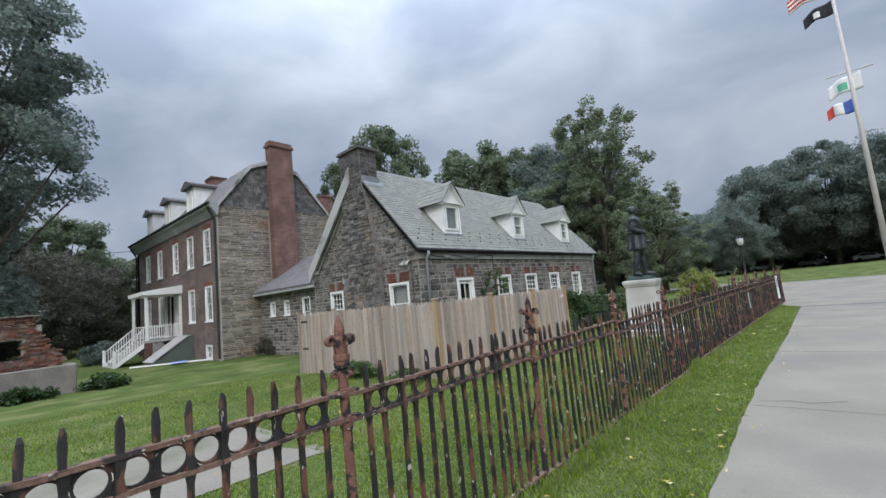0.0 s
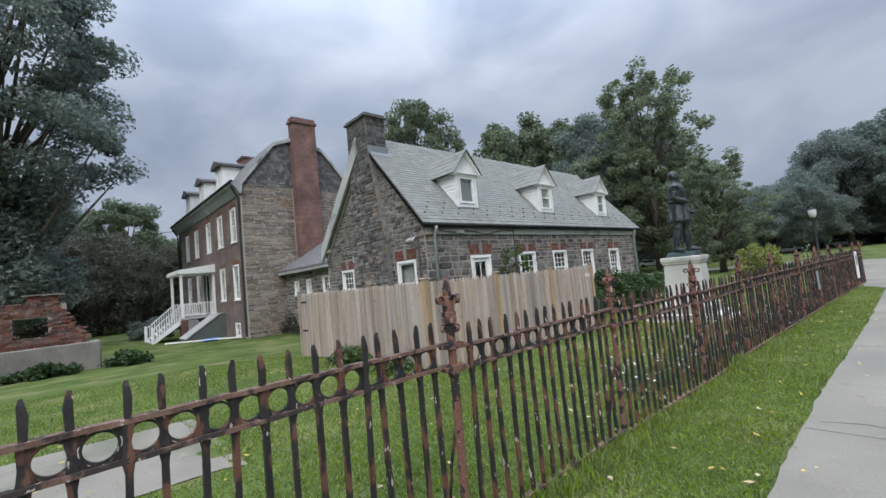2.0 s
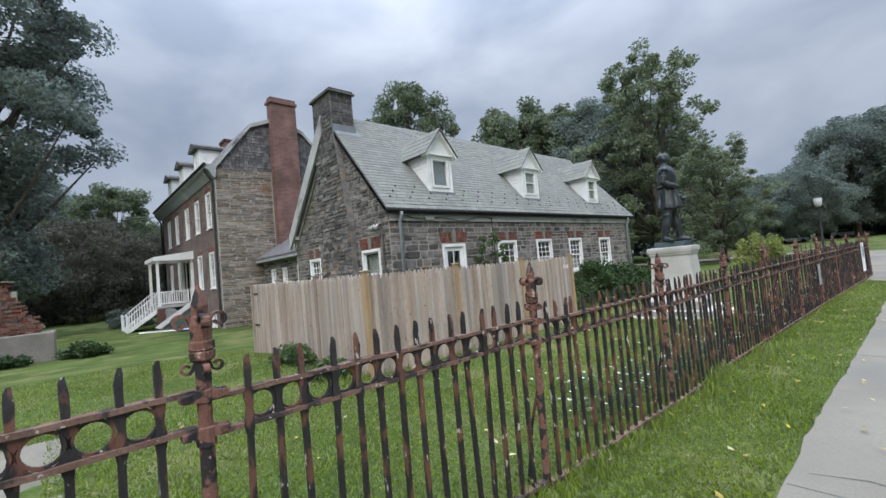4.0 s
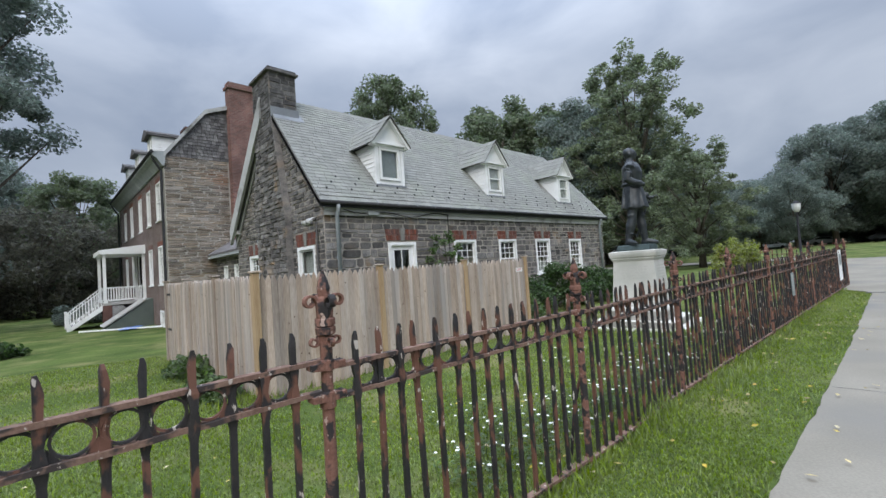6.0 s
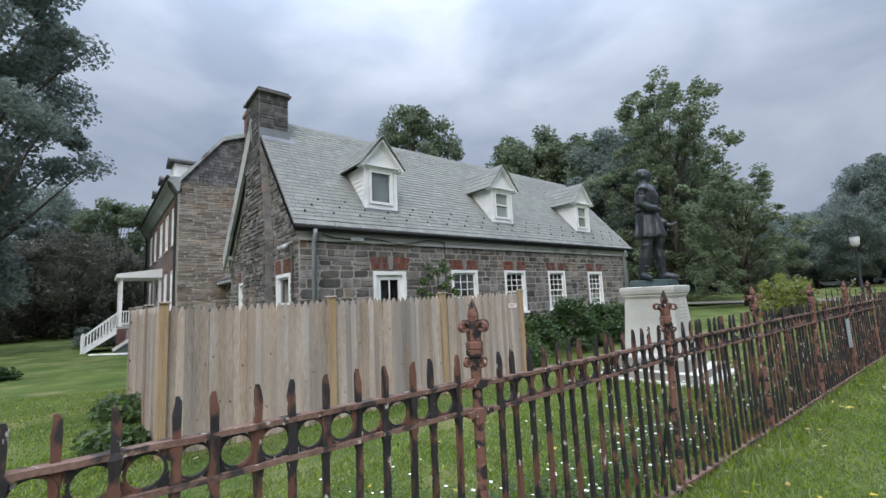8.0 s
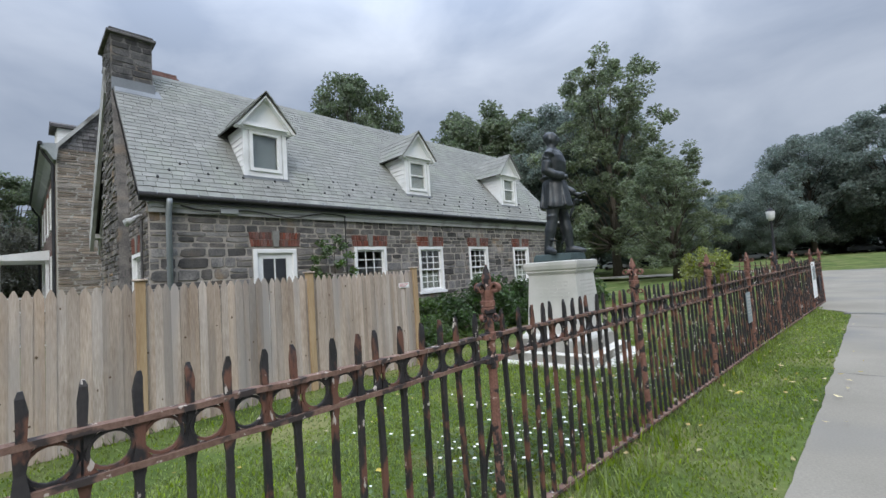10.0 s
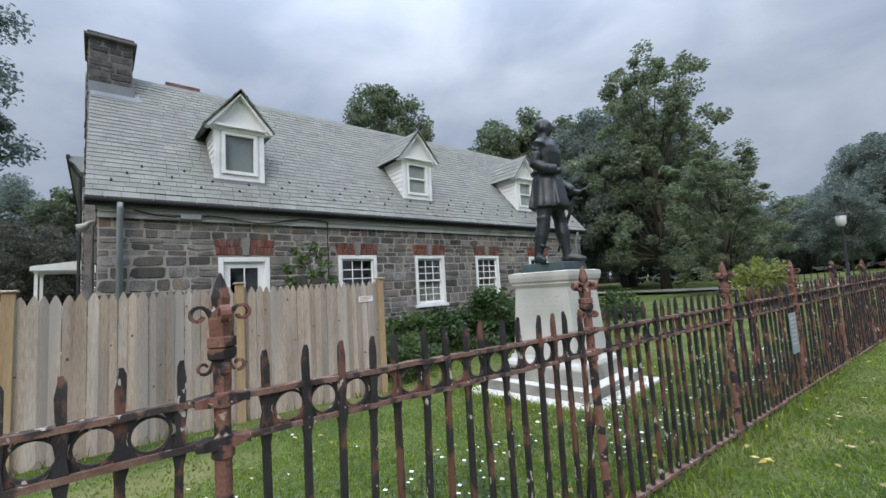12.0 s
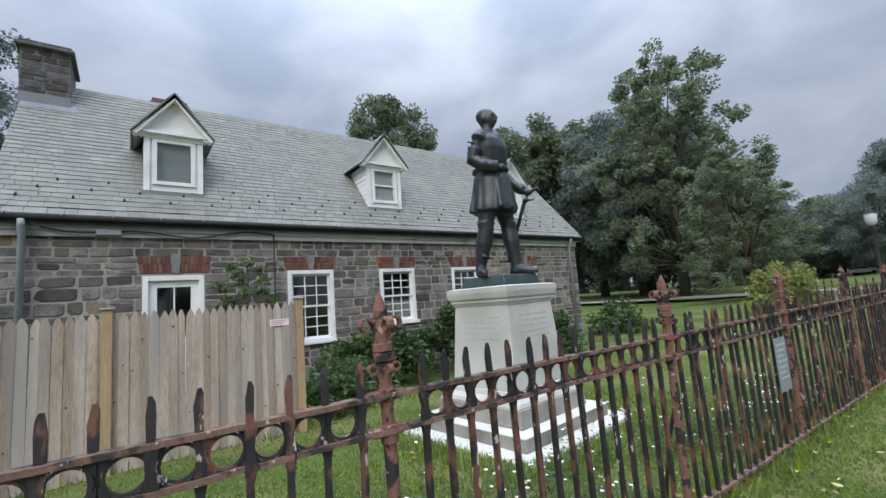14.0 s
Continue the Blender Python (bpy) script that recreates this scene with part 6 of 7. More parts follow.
# ---- trees ----
def leaf_cloud(rng, centres, count, size, squash=0.75):
    """Many small folded leaves round the given clump centres (point, radius)."""
    verts, faces = [], []
    for c, rad in centres:
        for _ in range(count):
            d = Vector((rng.gauss(0, 1), rng.gauss(0, 1), rng.gauss(0, 1))).normalized() * rad * (rng.random() ** 0.45)
            d.z *= squash
            p = c + d
            s = size * rng.uniform(0.6, 1.4)
            a = Vector((rng.gauss(0, 1), rng.gauss(0, 1), rng.gauss(0, 0.7))).normalized()
            b = a.cross(Vector((rng.gauss(0, 1), rng.gauss(0, 1), rng.gauss(0, 1)))).normalized()
            k = len(verts)
            verts += [tuple(p - a * s * 0.6), tuple(p + b * s * 0.32 + Vector((0, 0, s * 0.1))), tuple(p + a * s * 0.6), tuple(p - b * s * 0.32 + Vector((0, 0, s * 0.1)))]
            faces.append((k, k + 1, k + 2, k + 3))
    return verts, faces


def tree_meshes(seed, height, spread, base, mat, clumps=70, leaves=190, leaf=0.42, clump=1.5, trunk=0.4, shape="round", low=0.25):
    """A tapered trunk with limbs, and a crown of leaves in uneven clumps at the limb ends."""
    r = random.Random(seed)
    bm = bmesh.new()
    pts = [(r.uniform(-0.02, 0.02) * height * k / 6, r.uniform(-0.02, 0.02) * height * k / 6, height * 0.82 * k / 6) for k in range(7)]
    pts[0] = (0, 0, -0.4)
    tube(bm, pts, [trunk * (1.25 if k == 0 else 1 - 0.14 * k) for k in range(7)], 10)
    centres = []
    for k in range(clumps):
        t = low + (1 - low) * ((k + r.random()) / clumps)
        if shape == "round":
            w = math.sin(math.pi * min(1, max(0.02, (t - low * 0.6) / (1.06 - low * 0.6)))) ** 0.6
        elif shape == "tall":
            w = (1 - 0.36 * ((t - low) / (1 - low)) ** 2.6) * (0.82 + 0.3 * r.uniform(-1, 1))
        else:
            w = (1.0 - 0.5 * (t - low) / (1 - low)) * (0.36 + 0.64 * smooth_step(0.36, 0.5, t))
        a = k * 2.399 + r.uniform(-0.5, 0.5)
        rad = spread * w * math.sqrt(r.uniform(0.15, 1.0)) * r.uniform(0.85, 1.12)
        c = Vector((rad * math.cos(a), rad * math.sin(a), height * t + r.uniform(-0.5, 0.5)))
        centres.append((c, clump * r.uniform(0.55, 1.25)))
        if k % (6 if shape == "tall" else 3) == 0:
            j = min(6, max(1, int((t - 0.18) * 6)))
            o = Vector(pts[j])
            mid = (o + c) / 2 + Vector((0, 0, -0.05 * rad))
            tube(bm, [o, mid, c], [trunk * 0.33 * (1.1 - 0.12 * j), trunk * 0.18, trunk * 0.05], 6)
    trunk_me = mesh_of("trunk", bm, M_BARK, smooth=True)
    v, f = leaf_cloud(r, centres, leaves, leaf, 1.0 if shape == "tall" else 0.75)
    crown = bpy.data.meshes.new("crown")
    crown.from_pydata(v, [], f)
    crown.materials.append(mat)
    return trunk_me, crown


def plant_tree(me, at, label, turn=0, scale=(1, 1, 1), group="", name="tree"):
    e = new(name)
    e.matrix_basis = Matrix.Translation(at) @ pose(0, 0, 0, 0, 0, turn) @ Matrix.Diagonal((*scale, 1))
    for n_, m_ in zip(("trunk", "crown"), me):
        o = new(n_, m_)
        o.parent = e
    return tagged(e, label, "tree", group)


T_LEFT = tree_meshes(1, 25.5, 9.0, 0, M_LEAF_D, clumps=210, leaves=430, leaf=0.24, clump=1.35, trunk=0.55, shape="col", low=0.10)
T_BIG = tree_meshes(2, 20.8, 5.9, 0, M_LEAF_B, clumps=250, leaves=150, leaf=0.24, clump=0.74, trunk=0.36, shape="tall", low=0.1)
T_ROUND = tree_meshes(3, 19.0, 5.6, 0, M_LEAF_M, clumps=100, leaves=300, leaf=0.27, clump=1.2, trunk=0.4, low=0.3)
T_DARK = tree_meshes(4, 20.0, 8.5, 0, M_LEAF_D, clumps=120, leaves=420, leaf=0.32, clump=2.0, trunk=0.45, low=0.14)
T_LOW = tree_meshes(5, 9.0, 4.5, 0, M_LEAF_R, clumps=50, leaves=240, leaf=0.24, clump=1.2, trunk=0.22, low=0.08)
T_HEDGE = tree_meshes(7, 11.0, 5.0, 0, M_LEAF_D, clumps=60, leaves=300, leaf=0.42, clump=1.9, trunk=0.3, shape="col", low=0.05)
T_MID = tree_meshes(6, 20.0, 7.5, 0, M_LEAF_M, clumps=110, leaves=250, leaf=0.4, clump=1.6, trunk=0.45, low=0.2)


def gz(x, y):
    return (x, y, ground_z(x, y))


plant_tree(T_LEFT, gz(-35.0, -0.4), "large dark dense shade tree with drooping branches", 20)
plant_tree(T_LEFT, gz(-44, -14), "large dark shade tree", 140, (1.1, 1.1, 1.05))
plant_tree(T_BIG, gz(-21, 57.6), "tall broad sycamore with pale leaf undersides", 40, (1.4, 1.4, 1.21))
plant_tree(T_BIG, gz(-11.6, 46.5), "smaller sycamore beside the tall one", 200, (0.75, 0.75, 0.5))
plant_tree(T_ROUND, gz(-35.0, 32.0), "round-headed green tree behind the cottage", 0, (0.95, 0.95, 1.12))
plant_tree(T_ROUND, gz(-40, 30.0), "slim green tree behind the cottage", 80, (0.6, 0.6, 1.0))
for k, (x, y, s, tr, m_) in enumerate(((-44, 62, 1.35, 10, T_MID), (-37, 68, 1.25, 70, T_MID), (-29, 66, 1.2, 130, T_DARK), (-52, 72, 1.3, 200, T_MID), (-29, 64, 1.0, 250, T_DARK), (-60, 60, 0.9, 300, T_MID))):
    plant_tree(m_, gz(x, y), "park tree in a dense wood edge", tr, (s, s, s), "wood edge trees")
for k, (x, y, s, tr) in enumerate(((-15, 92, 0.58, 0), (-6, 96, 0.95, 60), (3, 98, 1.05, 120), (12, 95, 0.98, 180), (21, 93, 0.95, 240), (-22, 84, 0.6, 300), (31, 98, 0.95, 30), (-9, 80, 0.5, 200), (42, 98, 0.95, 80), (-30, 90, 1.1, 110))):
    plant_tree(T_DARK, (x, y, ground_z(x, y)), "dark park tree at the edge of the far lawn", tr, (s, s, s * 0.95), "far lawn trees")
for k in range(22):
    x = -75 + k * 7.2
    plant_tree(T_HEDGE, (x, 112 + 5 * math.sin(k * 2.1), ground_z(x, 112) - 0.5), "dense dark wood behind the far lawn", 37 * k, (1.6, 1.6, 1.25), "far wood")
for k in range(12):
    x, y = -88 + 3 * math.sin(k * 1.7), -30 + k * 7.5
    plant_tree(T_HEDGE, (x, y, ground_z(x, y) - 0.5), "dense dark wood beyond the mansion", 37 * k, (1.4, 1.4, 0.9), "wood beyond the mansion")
for k, (x, y, s, tr, m_) in enumerate(((-62, 8, 0.72, 0, T_MID), (-70, 0, 0.85, 90, T_DARK), (-58, -4, 0.55, 50, T_DARK), (-75, 14, 0.6, 140, T_MID), (-68, -12, 0.8, 210, T_DARK), (-56, 15, 0.5, 20, T_MID), (-80, 6, 0.7, 270, T_DARK), (-72, 24, 0.6, 33, T_MID), (-62, -20, 0.9, 99, T_DARK))):
    plant_tree(m_, gz(x, y), "dark park tree beyond the mansion", tr, (s, s, s), "trees beyond the mansion")
for k, (x, y, s, tr) in enumerate(((-52, 5, 1.0, 0), (-50, 0.5, 0.85, 70), (-55, 10, 0.9, 140), (-49, -5, 0.9, 200), (-57, 3, 1.0, 260))):
    plant_tree(T_LOW, gz(x, y), "low brownish small tree", tr, (s, s, s), "small trees on the lawn")
for k, (x, y, s, tr) in enumerate(((60, 60, 1.1, 0), (45, 20, 1, 90), (50, -20, 1.1, 180), (10, -60, 1.1, 40), (-25, -55, 1.1, 80), (30, -45, 1.1, 130))):
    plant_tree(T_DARK, gz(x, y), "park tree across the walkway", tr, (s, s, s), "trees behind the walkway")


def bush(name, at, size, mat, seed, label, count=26, leaves=150, leaf=0.12, clump=0.33, category="bush"):
    r = random.Random(seed)
    centres = []
    for k in range(count):
        a, q = r.uniform(0, 2 * math.pi), math.sqrt(r.random())
        x, y = size[0] * q * math.cos(a), size[1] * q * math.sin(a)
        zt = size[2] * math.sqrt(max(0.05, 1 - q * q)) * r.uniform(0.25, 1.0)
        centres.append((Vector((x, y, zt)), clump * r.uniform(0.7, 1.3)))
    e = thing(name, label, category, at)
    v, f = leaf_cloud(r, centres, leaves, leaf, 0.9)
    v = [(x, y, max(z, 0.01)) for x, y, z in v]
    ob = raw("foliage", v, f, mat)
    ob.parent = e
    bm = bmesh.new()
    for c, _ in centres[::3]:
        tube(bm, [(0, 0, -0.1), tuple(c * 0.5), tuple(c)], [0.02, 0.014, 0.006], 5)
    st = part("stems", bm, M_BARK)
    st.parent = e
    return e


bush("yew_bush", gz(-8.5, 17.5), (0.9, 1.8, 1.5), M_BUSH, 1, "dense dark green shrub under the cottage windows", 44, 240, 0.09, 0.32)
bush("yew_bush", gz(-8.4, 20.2), (0.9, 1.6, 1.3), M_BUSH, 2, "dense dark green shrub under the cottage windows", 36, 220, 0.09, 0.32)
bush("lilac_bush", gz(-8.3, 15.2), (0.7, 0.9, 1.0), M_WEED, 3, "loose green weeds and shrubs beside the stockade", 26, 130, 0.1, 0.26)
bush("weed_clump", gz(-7.5, 14.5), (0.6, 0.6, 0.75), M_WEED, 13, "tall green weeds at the stockade end", 20, 110, 0.09, 0.22)
bush("yellow_shrub", gz(-6.4, 33.0), (1.3, 1.3, 1.9), M_LEAF_Y, 4, "yellow-green leafy shrub on the open lawn", 40, 150, 0.14, 0.42)
bush("corner_shrub", gz(-9.2, 25.6), (0.8, 1.0, 1.0), M_WEED, 5, "light green shrub at the cottage corner", 24, 140, 0.12, 0.32)
bush("stockade_shrub", gz(-7.25, 6.8), (0.28, 0.2, 0.2), M_WEED, 6, "small green shrub at the stockade corner", 18, 120, 0.08, 0.22)
bush("stockade_shrub", gz(-9.2, 6.9), (0.65, 0.25, 0.28), M_WEED, 7, "small green weeds along the stockade", 16, 110, 0.08, 0.22)
bush("round_shrub", gz(-36.5, 6.6), (1.3, 1.3, 1.3), M_LEAF_D, 8, "clipped dark round shrub by the porch steps", 30, 200, 0.12, 0.4)
bush("low_shrub", gz(-20.6, 3.9), (0.5, 0.6, 0.4), M_BUSH, 9, "low dark shrub by the ruin", 20, 120, 0.12, 0.3)
bush("low_shrub", gz(-20.3, 1.6), (0.4, 1.0, 0.35), M_BUSH, 10, "low dark shrub by the ruin", 18, 120, 0.12, 0.26)
bush("low_shrub", gz(-20.3, -0.6), (0.4, 1.0, 0.35), M_BUSH, 11, "low dark shrub by the ruin", 18, 120, 0.12, 0.26)
bush("vine", gz(-23.3, 11.4), (0.6, 0.4, 1.1), M_LEAF_R, 12, "rambling brown-green vine at the house corner", 18, 120, 0.12, 0.26)
bush("hedge", gz(-47, 12), (1.2, 6, 1.1), M_LEAF_D, 14, "dark hedge beyond the mansion", 60, 120, 0.25, 0.6)


def sapling():
    e = thing("sapling", "slender sapling with light green leaves by the cottage wall", "tree", gz(-9.25, 13.45))
    r = random.Random(3)
    bm = bmesh.new()
    tube(bm, [(0, 0, -0.1), (0.02, 0.03, 1.2), (-0.02, 0.05, 2.5)], [0.02, 0.016, 0.006], 6)
    centres = []
    for k in range(22):
        t = 0.9 + 1.65 * k / 22
        a = k * 2.4
        w = 0.42 * math.sin(math.pi * min(1, (t - 0.6) / 2.1)) + 0.05
        c = Vector((w * math.cos(a), w * math.sin(a), t + 0.1))
        centres.append((c, 0.15))
        tube(bm, [(0, 0.02, t - 0.1), tuple(c)], [0.008, 0.003], 4)
    o = part("stem", bm, M_BARK)
    o.parent = e
    v, f = leaf_cloud(r, centres, 55, 0.075)
    o = raw("leaves", v, f, M_WEED)
    o.parent = e


sapling()

# ---- grass and clover close to the walk ----
def grass_field(name, seed, areas, label, mat, height, lean=0.6, width=0.006):
    """Blades as single bent strips: areas of (x0, x1, y0, y1, count)."""
    r = random.Random(seed)
    verts, faces = [], []
    for x0, x1, y0, y1, n in areas:
        for _ in range(n):
            x, y = r.uniform(x0, x1), r.uniform(y0, y1)
            if x > path_edge(y) - 0.01 - r.random() ** 2 * 0.1 and x > -1.5:
                continue
            if -7.4 < x < -5.1 and y < 3.2:
                continue
            z = ground_z(x, y)
            h = height * r.uniform(0.4, 1.3) * (0.75 + 0.6 * noise.noise((x * 0.9, y * 0.9, 1)))
            if h < 0.008:
                continue
            a = r.uniform(0, 2 * math.pi)
            dx, dy = math.cos(a), math.sin(a)
            w = width * r.uniform(0.7, 1.5)
            b = a + r.uniform(-1, 1)
            lx, ly = lean * h * math.cos(b) * r.random(), lean * h * math.sin(b) * r.random()
            k = len(verts)
            verts += [(x - dy * w, y + dx * w, z - 0.01), (x + dy * w, y - dx * w, z - 0.01), (x + lx * 0.4 + dy * w * 0.7, y + ly * 0.4 - dx * w * 0.7, z + h * 0.6), (x + lx * 0.4 - dy * w * 0.7, y + ly * 0.4 + dx * w * 0.7, z + h * 0.6), (x + lx, y + ly, z + h)]
            faces += [(k, k + 1, k + 2, k + 3), (k + 3, k + 2, k + 4)]
    return tagged(raw(name, verts, faces, mat), label, "grass", kind="stuff")


grass_field("grass", 1, [(-2.3, -0.95, 1.5, 10, 48000), (-2.2, -0.95, 10, 24, 30000), (-5, -2.2, 0.5, 9, 50000), (-5, -2.2, 9, 18, 46000), (-7.6, -5, 2, 16, 22000), (-9.6, -2, 16, 27, 16000), (-5.25, -4.85, 0, 3.4, 2500), (-14, -7.4, -3, 7.2, 52000), (-7.6, -5, 3.2, 7.2, 14000)], "short mown grass blades", M_BLADE, 0.042, 1.3, 0.0065)
grass_field("grass_tufts", 2, [(-2.45, -2.1, 1.0, 10, 5200), (-2.35, -1.8, 10, 24, 4000), (-7.1, -6.6, 6.5, 14, 3600), (-6.2, -3.3, 14.3, 14.75, 1200), (-3.65, -3.3, 14.5, 17.2, 1300), (-9.4, -7, 13.6, 16, 2200)], "longer tufts of grass along fences and slabs", M_BLADE, 0.15, 0.9, 0.007)


def clover_and_flowers():
    r = random.Random(9)
    verts, faces, fv, ff = [], [], [], []
    for _ in range(2600):
        y = r.uniform(7.2, 19)
        x = fence_x(y) - 0.25 - abs(r.gauss(0, 0.75))
        if noise.noise((x * 0.7, y * 0.5, 8)) < -0.12:
            continue
        z, h = ground_z(x, y), r.uniform(0.06, 0.3)
        k = len(verts)
        a = r.uniform(0, 6.28)
        dx, dy = math.cos(a) * 0.022, math.sin(a) * 0.022
        tip = (x + r.gauss(0, 0.03), y + r.gauss(0, 0.03), z + h)
        verts += [(x - dx * 0.15, y - dy * 0.15, z), (x + dx * 0.15, y + dy * 0.15, z), tip]
        faces.append((k, k + 1, k + 2))
        for q in (0.35, 0.6, 0.8):
            k = len(verts)
            c = Vector((x, y, z)).lerp(Vector(tip), q)
            a += 2.0
            d, e = Vector((math.cos(a), math.sin(a), 0.25)) * 0.05, Vector((-math.sin(a), math.cos(a), 0)) * 0.014
            verts += [tuple(c), tuple(c + d * 0.5 + e), tuple(c + d), tuple(c + d * 0.5 - e)]
            faces.append((k, k + 1, k + 2, k + 3))
        if r.random() < 0.22:
            k = len(fv)
            s = r.uniform(0.009, 0.02)
            fv += [tuple(Vector(tip) + Vector((s * math.cos(j * 1.047), s * math.sin(j * 1.047), 0.004 * (j % 2)))) for j in range(6)]
            fv.append(tuple(Vector(tip) + Vector((0, 0, s * 0.6))))
            ff += [(k + j, k + (j + 1) % 6, k + 6) for j in range(6)]
    tagged(raw("weeds", verts, faces, M_WEED), "green weeds and clover along the railing", "weeds", kind="stuff")
    tagged(raw("wild_flowers", fv, ff, M_PETAL), "small white daisies in the long grass", "flowers", kind="stuff")


clover_and_flowers()


def fallen_leaves():
    r = random.Random(12)
    verts, faces = [], []
    for _ in range(420):
        if r.random() < 0.6:
            x, y = r.uniform(-2.6, -0.7), r.uniform(1, 22)
        else:
            x, y = r.uniform(-8, -2.4), r.uniform(0, 18)
        z = ground_z(x, y) + 0.045
        s, a = r.uniform(0.02, 0.05), r.uniform(0, 6.28)
        k = len(verts)
        for j, q in enumerate((1.0, 0.45, 0.8, 0.45)):
            b = a + j * 1.571
            verts.append((x + s * q * math.cos(b), y + s * q * math.sin(b), z + r.uniform(0, 0.02)))
        faces.append((k, k + 1, k + 2, k + 3))
    tagged(raw("fallen_leaves", verts, faces, M_DRY), "scattered yellow-brown fallen leaves", "leaves", kind="stuff")


fallen_leaves()


# ---- street furniture and far things ----
def street_lamp(at, h):
    e = thing("street_lamp", "black park lamp post with a pale lantern", "lamp", at)
    x, y, z = at
    bm = bmesh.new()
    tube(bm, [(x, y, z - 0.2), (x, y, z + 0.5), (x, y, z + 0.55), (x, y, z + h - 0.75), (x, y, z + h - 0.65)], [0.16, 0.13, 0.07, 0.05, 0.09], 10)
    part("pole", bm, M_FBLACK, e, smooth=True)
    bm = bmesh.new()
    tube(bm, [(x, y, z + h - 0.65), (x, y, z + h - 0.5), (x, y, z + h - 0.15), (x, y, z + h - 0.1)], [0.1, 0.19, 0.22, 0.18], 12)
    part("lantern", bm, M_LAMPGLASS, e, "frosted glass lantern", smooth=True)
    bm = bmesh.new()
    tube(bm, [(x, y, z + h - 0.12), (x, y, z + h - 0.02), (x, y, z + h + 0.06)], [0.24, 0.12, 0.02], 12)
    part("cap", bm, M_FBLACK, e)


street_lamp((-4.1, 38.0, -0.2), 4.1)


def flagpole():
    x, y, z = 2.5, 30.0, ground_z(2.5, 30)
    e = thing("flagpole", "tall pale flagpole with yardarm and four drooping flags", "flagpole", (x, y, z))
    bm = bmesh.new()
    tube(bm, [(x, y, z), (x, y, 8), (x, y, 17.5)], [0.13, 0.1, 0.05], 10)
    part("pole", bm, M_POLE, e, smooth=True)
    bm = bmesh.new()
    tube(bm, [(x - 0.9, y, 11.0), (x + 0.9, y, 11.0)], 0.035, 8)
    part("yardarm", bm, M_POLE, e)

    def flag(name, px, pz, w, h, sl, bands, mat0):
        bm_ = bmesh.new()
        nx, nz = 14, 6
        grid = []
        for i in range(nx + 1):
            u = i / nx
            grid.append([bm_.verts.new((px - w * u, y + 0.09 * math.sin(u * 9) * (0.4 + u), pz - sl * u * u - h * (1 - 0.25 * u) * v / nz - 0.05 * math.sin(u * 6))) for v in range(nz + 1)])
        for i in range(nx):
            for v in range(nz):
                f = bm_.faces.new((grid[i][v], grid[i + 1][v], grid[i + 1][v + 1], grid[i][v + 1]))
                f.material_index = bands(i / nx, v / nz)
        o = part(name, bm_, mat0[0], e, smooth=True)
        for m_ in mat0[1:]:
            o.data.materials.append(m_)
        sol = o.modifiers.new("cloth", "SOLIDIFY")
        sol.thickness = 0.01
    flag("striped_flag", x - 0.08, 16.3, 1.7, 0.95, 0.5, lambda u, v: int(v * 6) % 2, [M_RED, M_WHITE])
    flag("black_flag", x - 0.08, 15.0, 1.2, 0.75, 0.5, lambda u, v: 1 if abs(u - 0.5) < 0.12 and abs(v - 0.5) < 0.3 else 0, [M_FBLACK, M_WHITE])
    flag("white_flag", x + 0.4, 10.9, 1.3, 0.9, 0.5, lambda u, v: 1 if abs(u - 0.55) < 0.15 and abs(v - 0.5) < 0.25 else 0, [M_WHITE, M_GREENF])
    flag("tricolour_flag", x - 0.1, 9.6, 1.0, 0.7, 0.35, lambda u, v: 0 if u < 0.34 else (1 if u < 0.67 else 2), [M_NAVY, M_WHITE, M_RED])


flagpole()


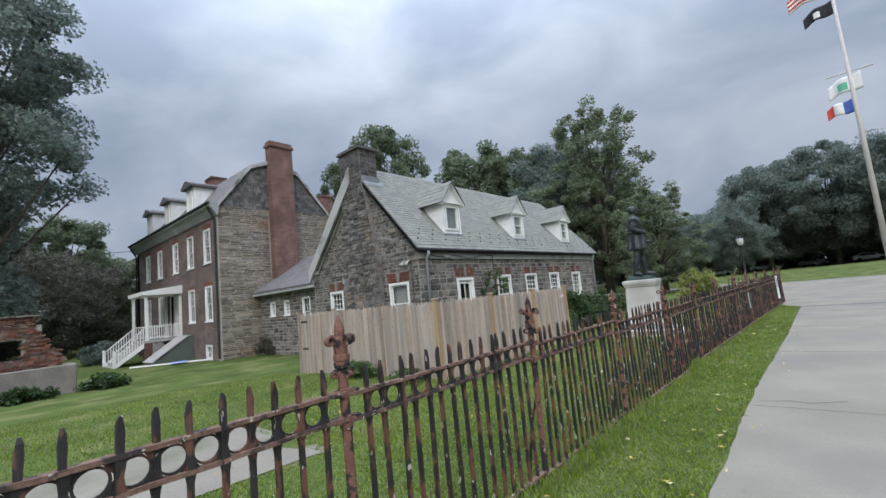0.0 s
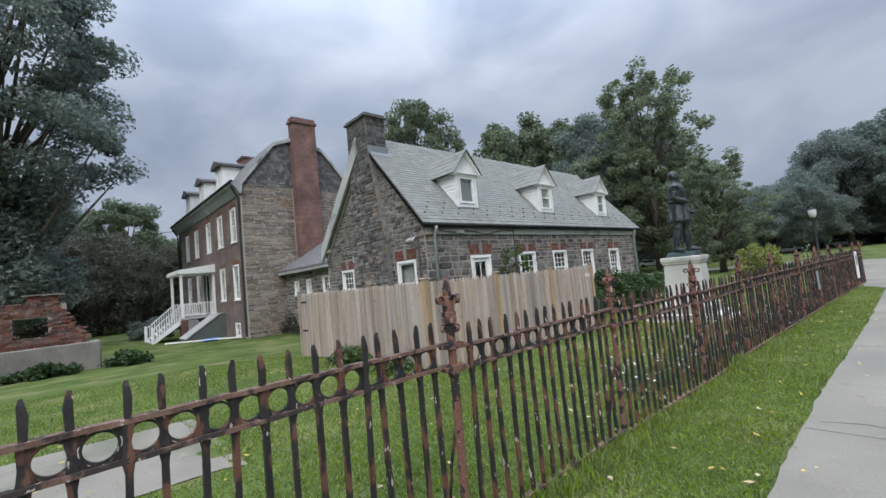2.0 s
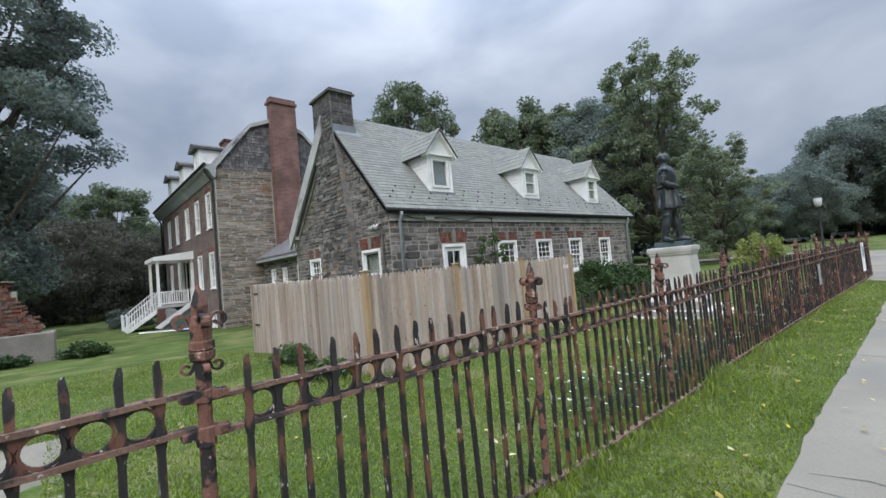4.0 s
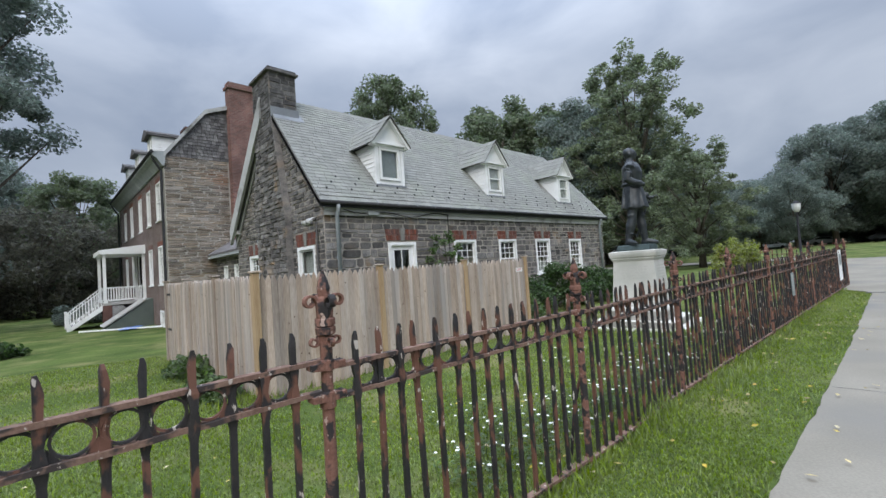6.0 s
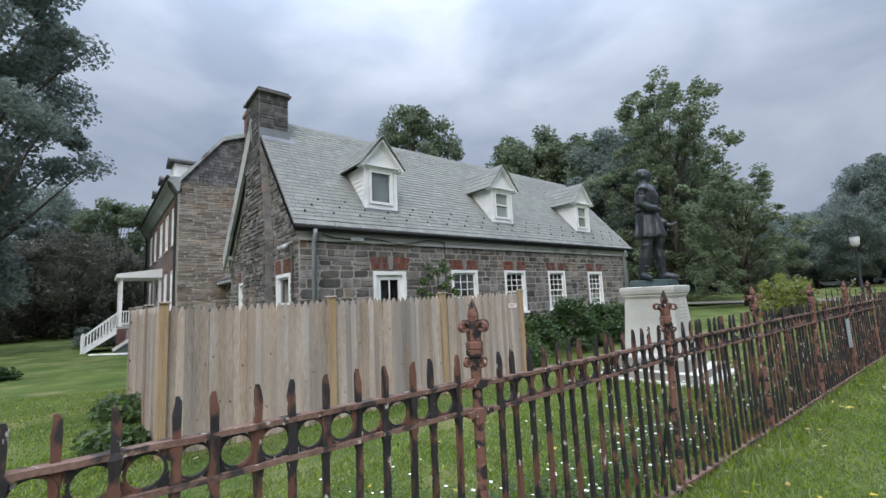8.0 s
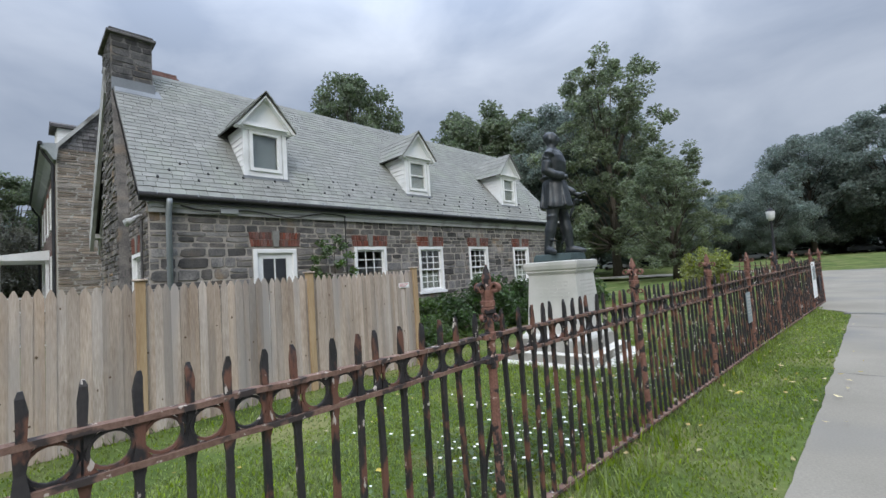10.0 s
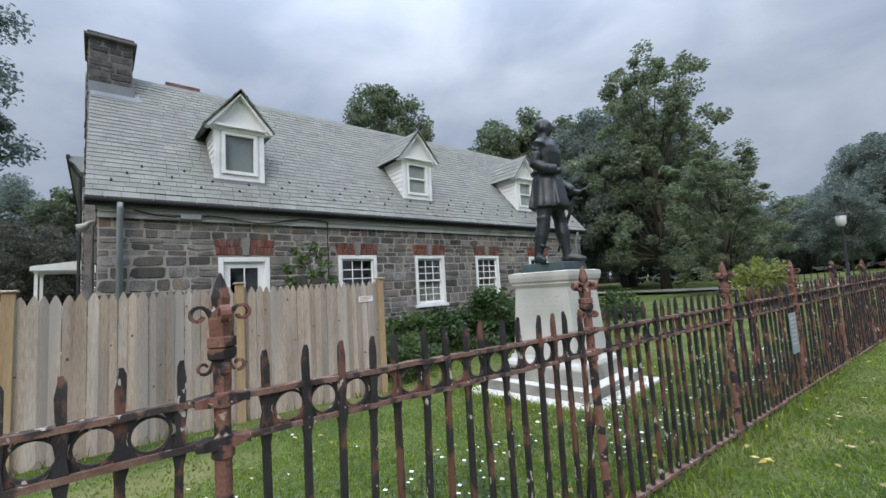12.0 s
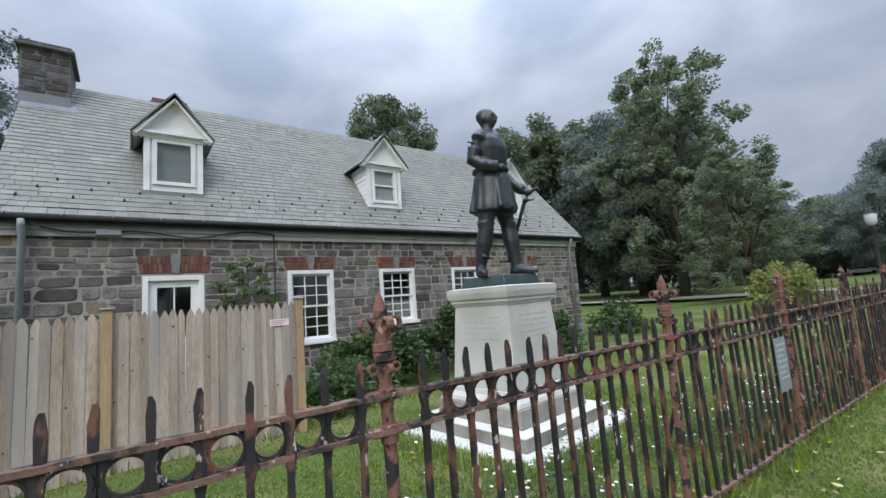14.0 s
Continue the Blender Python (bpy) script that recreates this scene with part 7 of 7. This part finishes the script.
def car(at, turn, paint, label):
    e = new("parked_car")
    m = Matrix.Translation(at) @ pose(0, 0, 0, 0, 0, turn)
    e.matrix_basis = m
    tagged(e, label, "car", "parked cars")
    bm = bmesh.new()
    prof = [(-2.15, 0.35), (2.15, 0.35), (2.2, 0.65), (2.0, 0.85), (1.1, 0.92), (0.45, 1.4), (-1.1, 1.42), (-1.75, 0.98), (-2.15, 0.9)]
    slab(bm, [(x, -0.85, z) for x, z in prof], (0, 1.7, 0))
    o = part("body", bm, paint, None, bevel=0.06)
    o.parent = e
    for s in (-0.86, 0.84):
        bm = bmesh.new()
        slab(bm, [(x, s, z) for x, z in ((-1.5, 0.98), (0.9, 0.96), (0.4, 1.34), (-1.05, 1.36))], (0, 0.02, 0))
        o = part("side_window", bm, M_DARK)
        o.parent = e
    for x in (-1.35, 1.35):
        for y in (-0.8, 0.8):
            bm = bmesh.new()
            tube(bm, [(x, y - 0.1, 0.33), (x, y + 0.1, 0.33)], 0.33, 14)
            o = part("wheel", bm, M_TYRE)
            o.parent = e


for k in range(8):
    x = -22 + k * 7.2
    car((x, 101 + (k % 2), ground_z(x, 101) + 0.0), 4 * (k % 3), M_CAR if k % 3 else M_CARB, ("silver" if k % 3 else "dark") + " car parked under the far trees")
for k in range(4):
    x = -40 + k * 6
    car((x, 88, ground_z(x, 88)), 3 * k, M_CAR if k % 2 else M_CARB, ("silver" if k % 2 else "dark") + " car parked under the far trees")

# far road and low wall across the lawn behind the statue
rd = raw("road", [(-70, 52, ground_z(-70, 52) + 0.03), (-4, 50, ground_z(-4, 50) + 0.03), (-4, 53.5, ground_z(-4, 53.5) + 0.03), (-70, 55.5, ground_z(-70, 55.5) + 0.03)], [(0, 1, 2, 3)], M_CONC)
tagged(rd, "pale park drive crossing the far lawn", "road", kind="structure")

# overhead wire from the mansion to the trees
w = thing("overhead_wire", "thin overhead wire running from the mansion eave", "wire", (-39.8, 9.2, 7.5))
bm = bmesh.new()
tube(bm, [(-39.9 - 1.5 * k, 9.2 - 3.0 * k, 7.6 - 0.35 * math.sin(k / 12 * math.pi) - 0.08 * k) for k in range(13)], 0.02, 5)
part("wire", bm, M_BLACK, w)
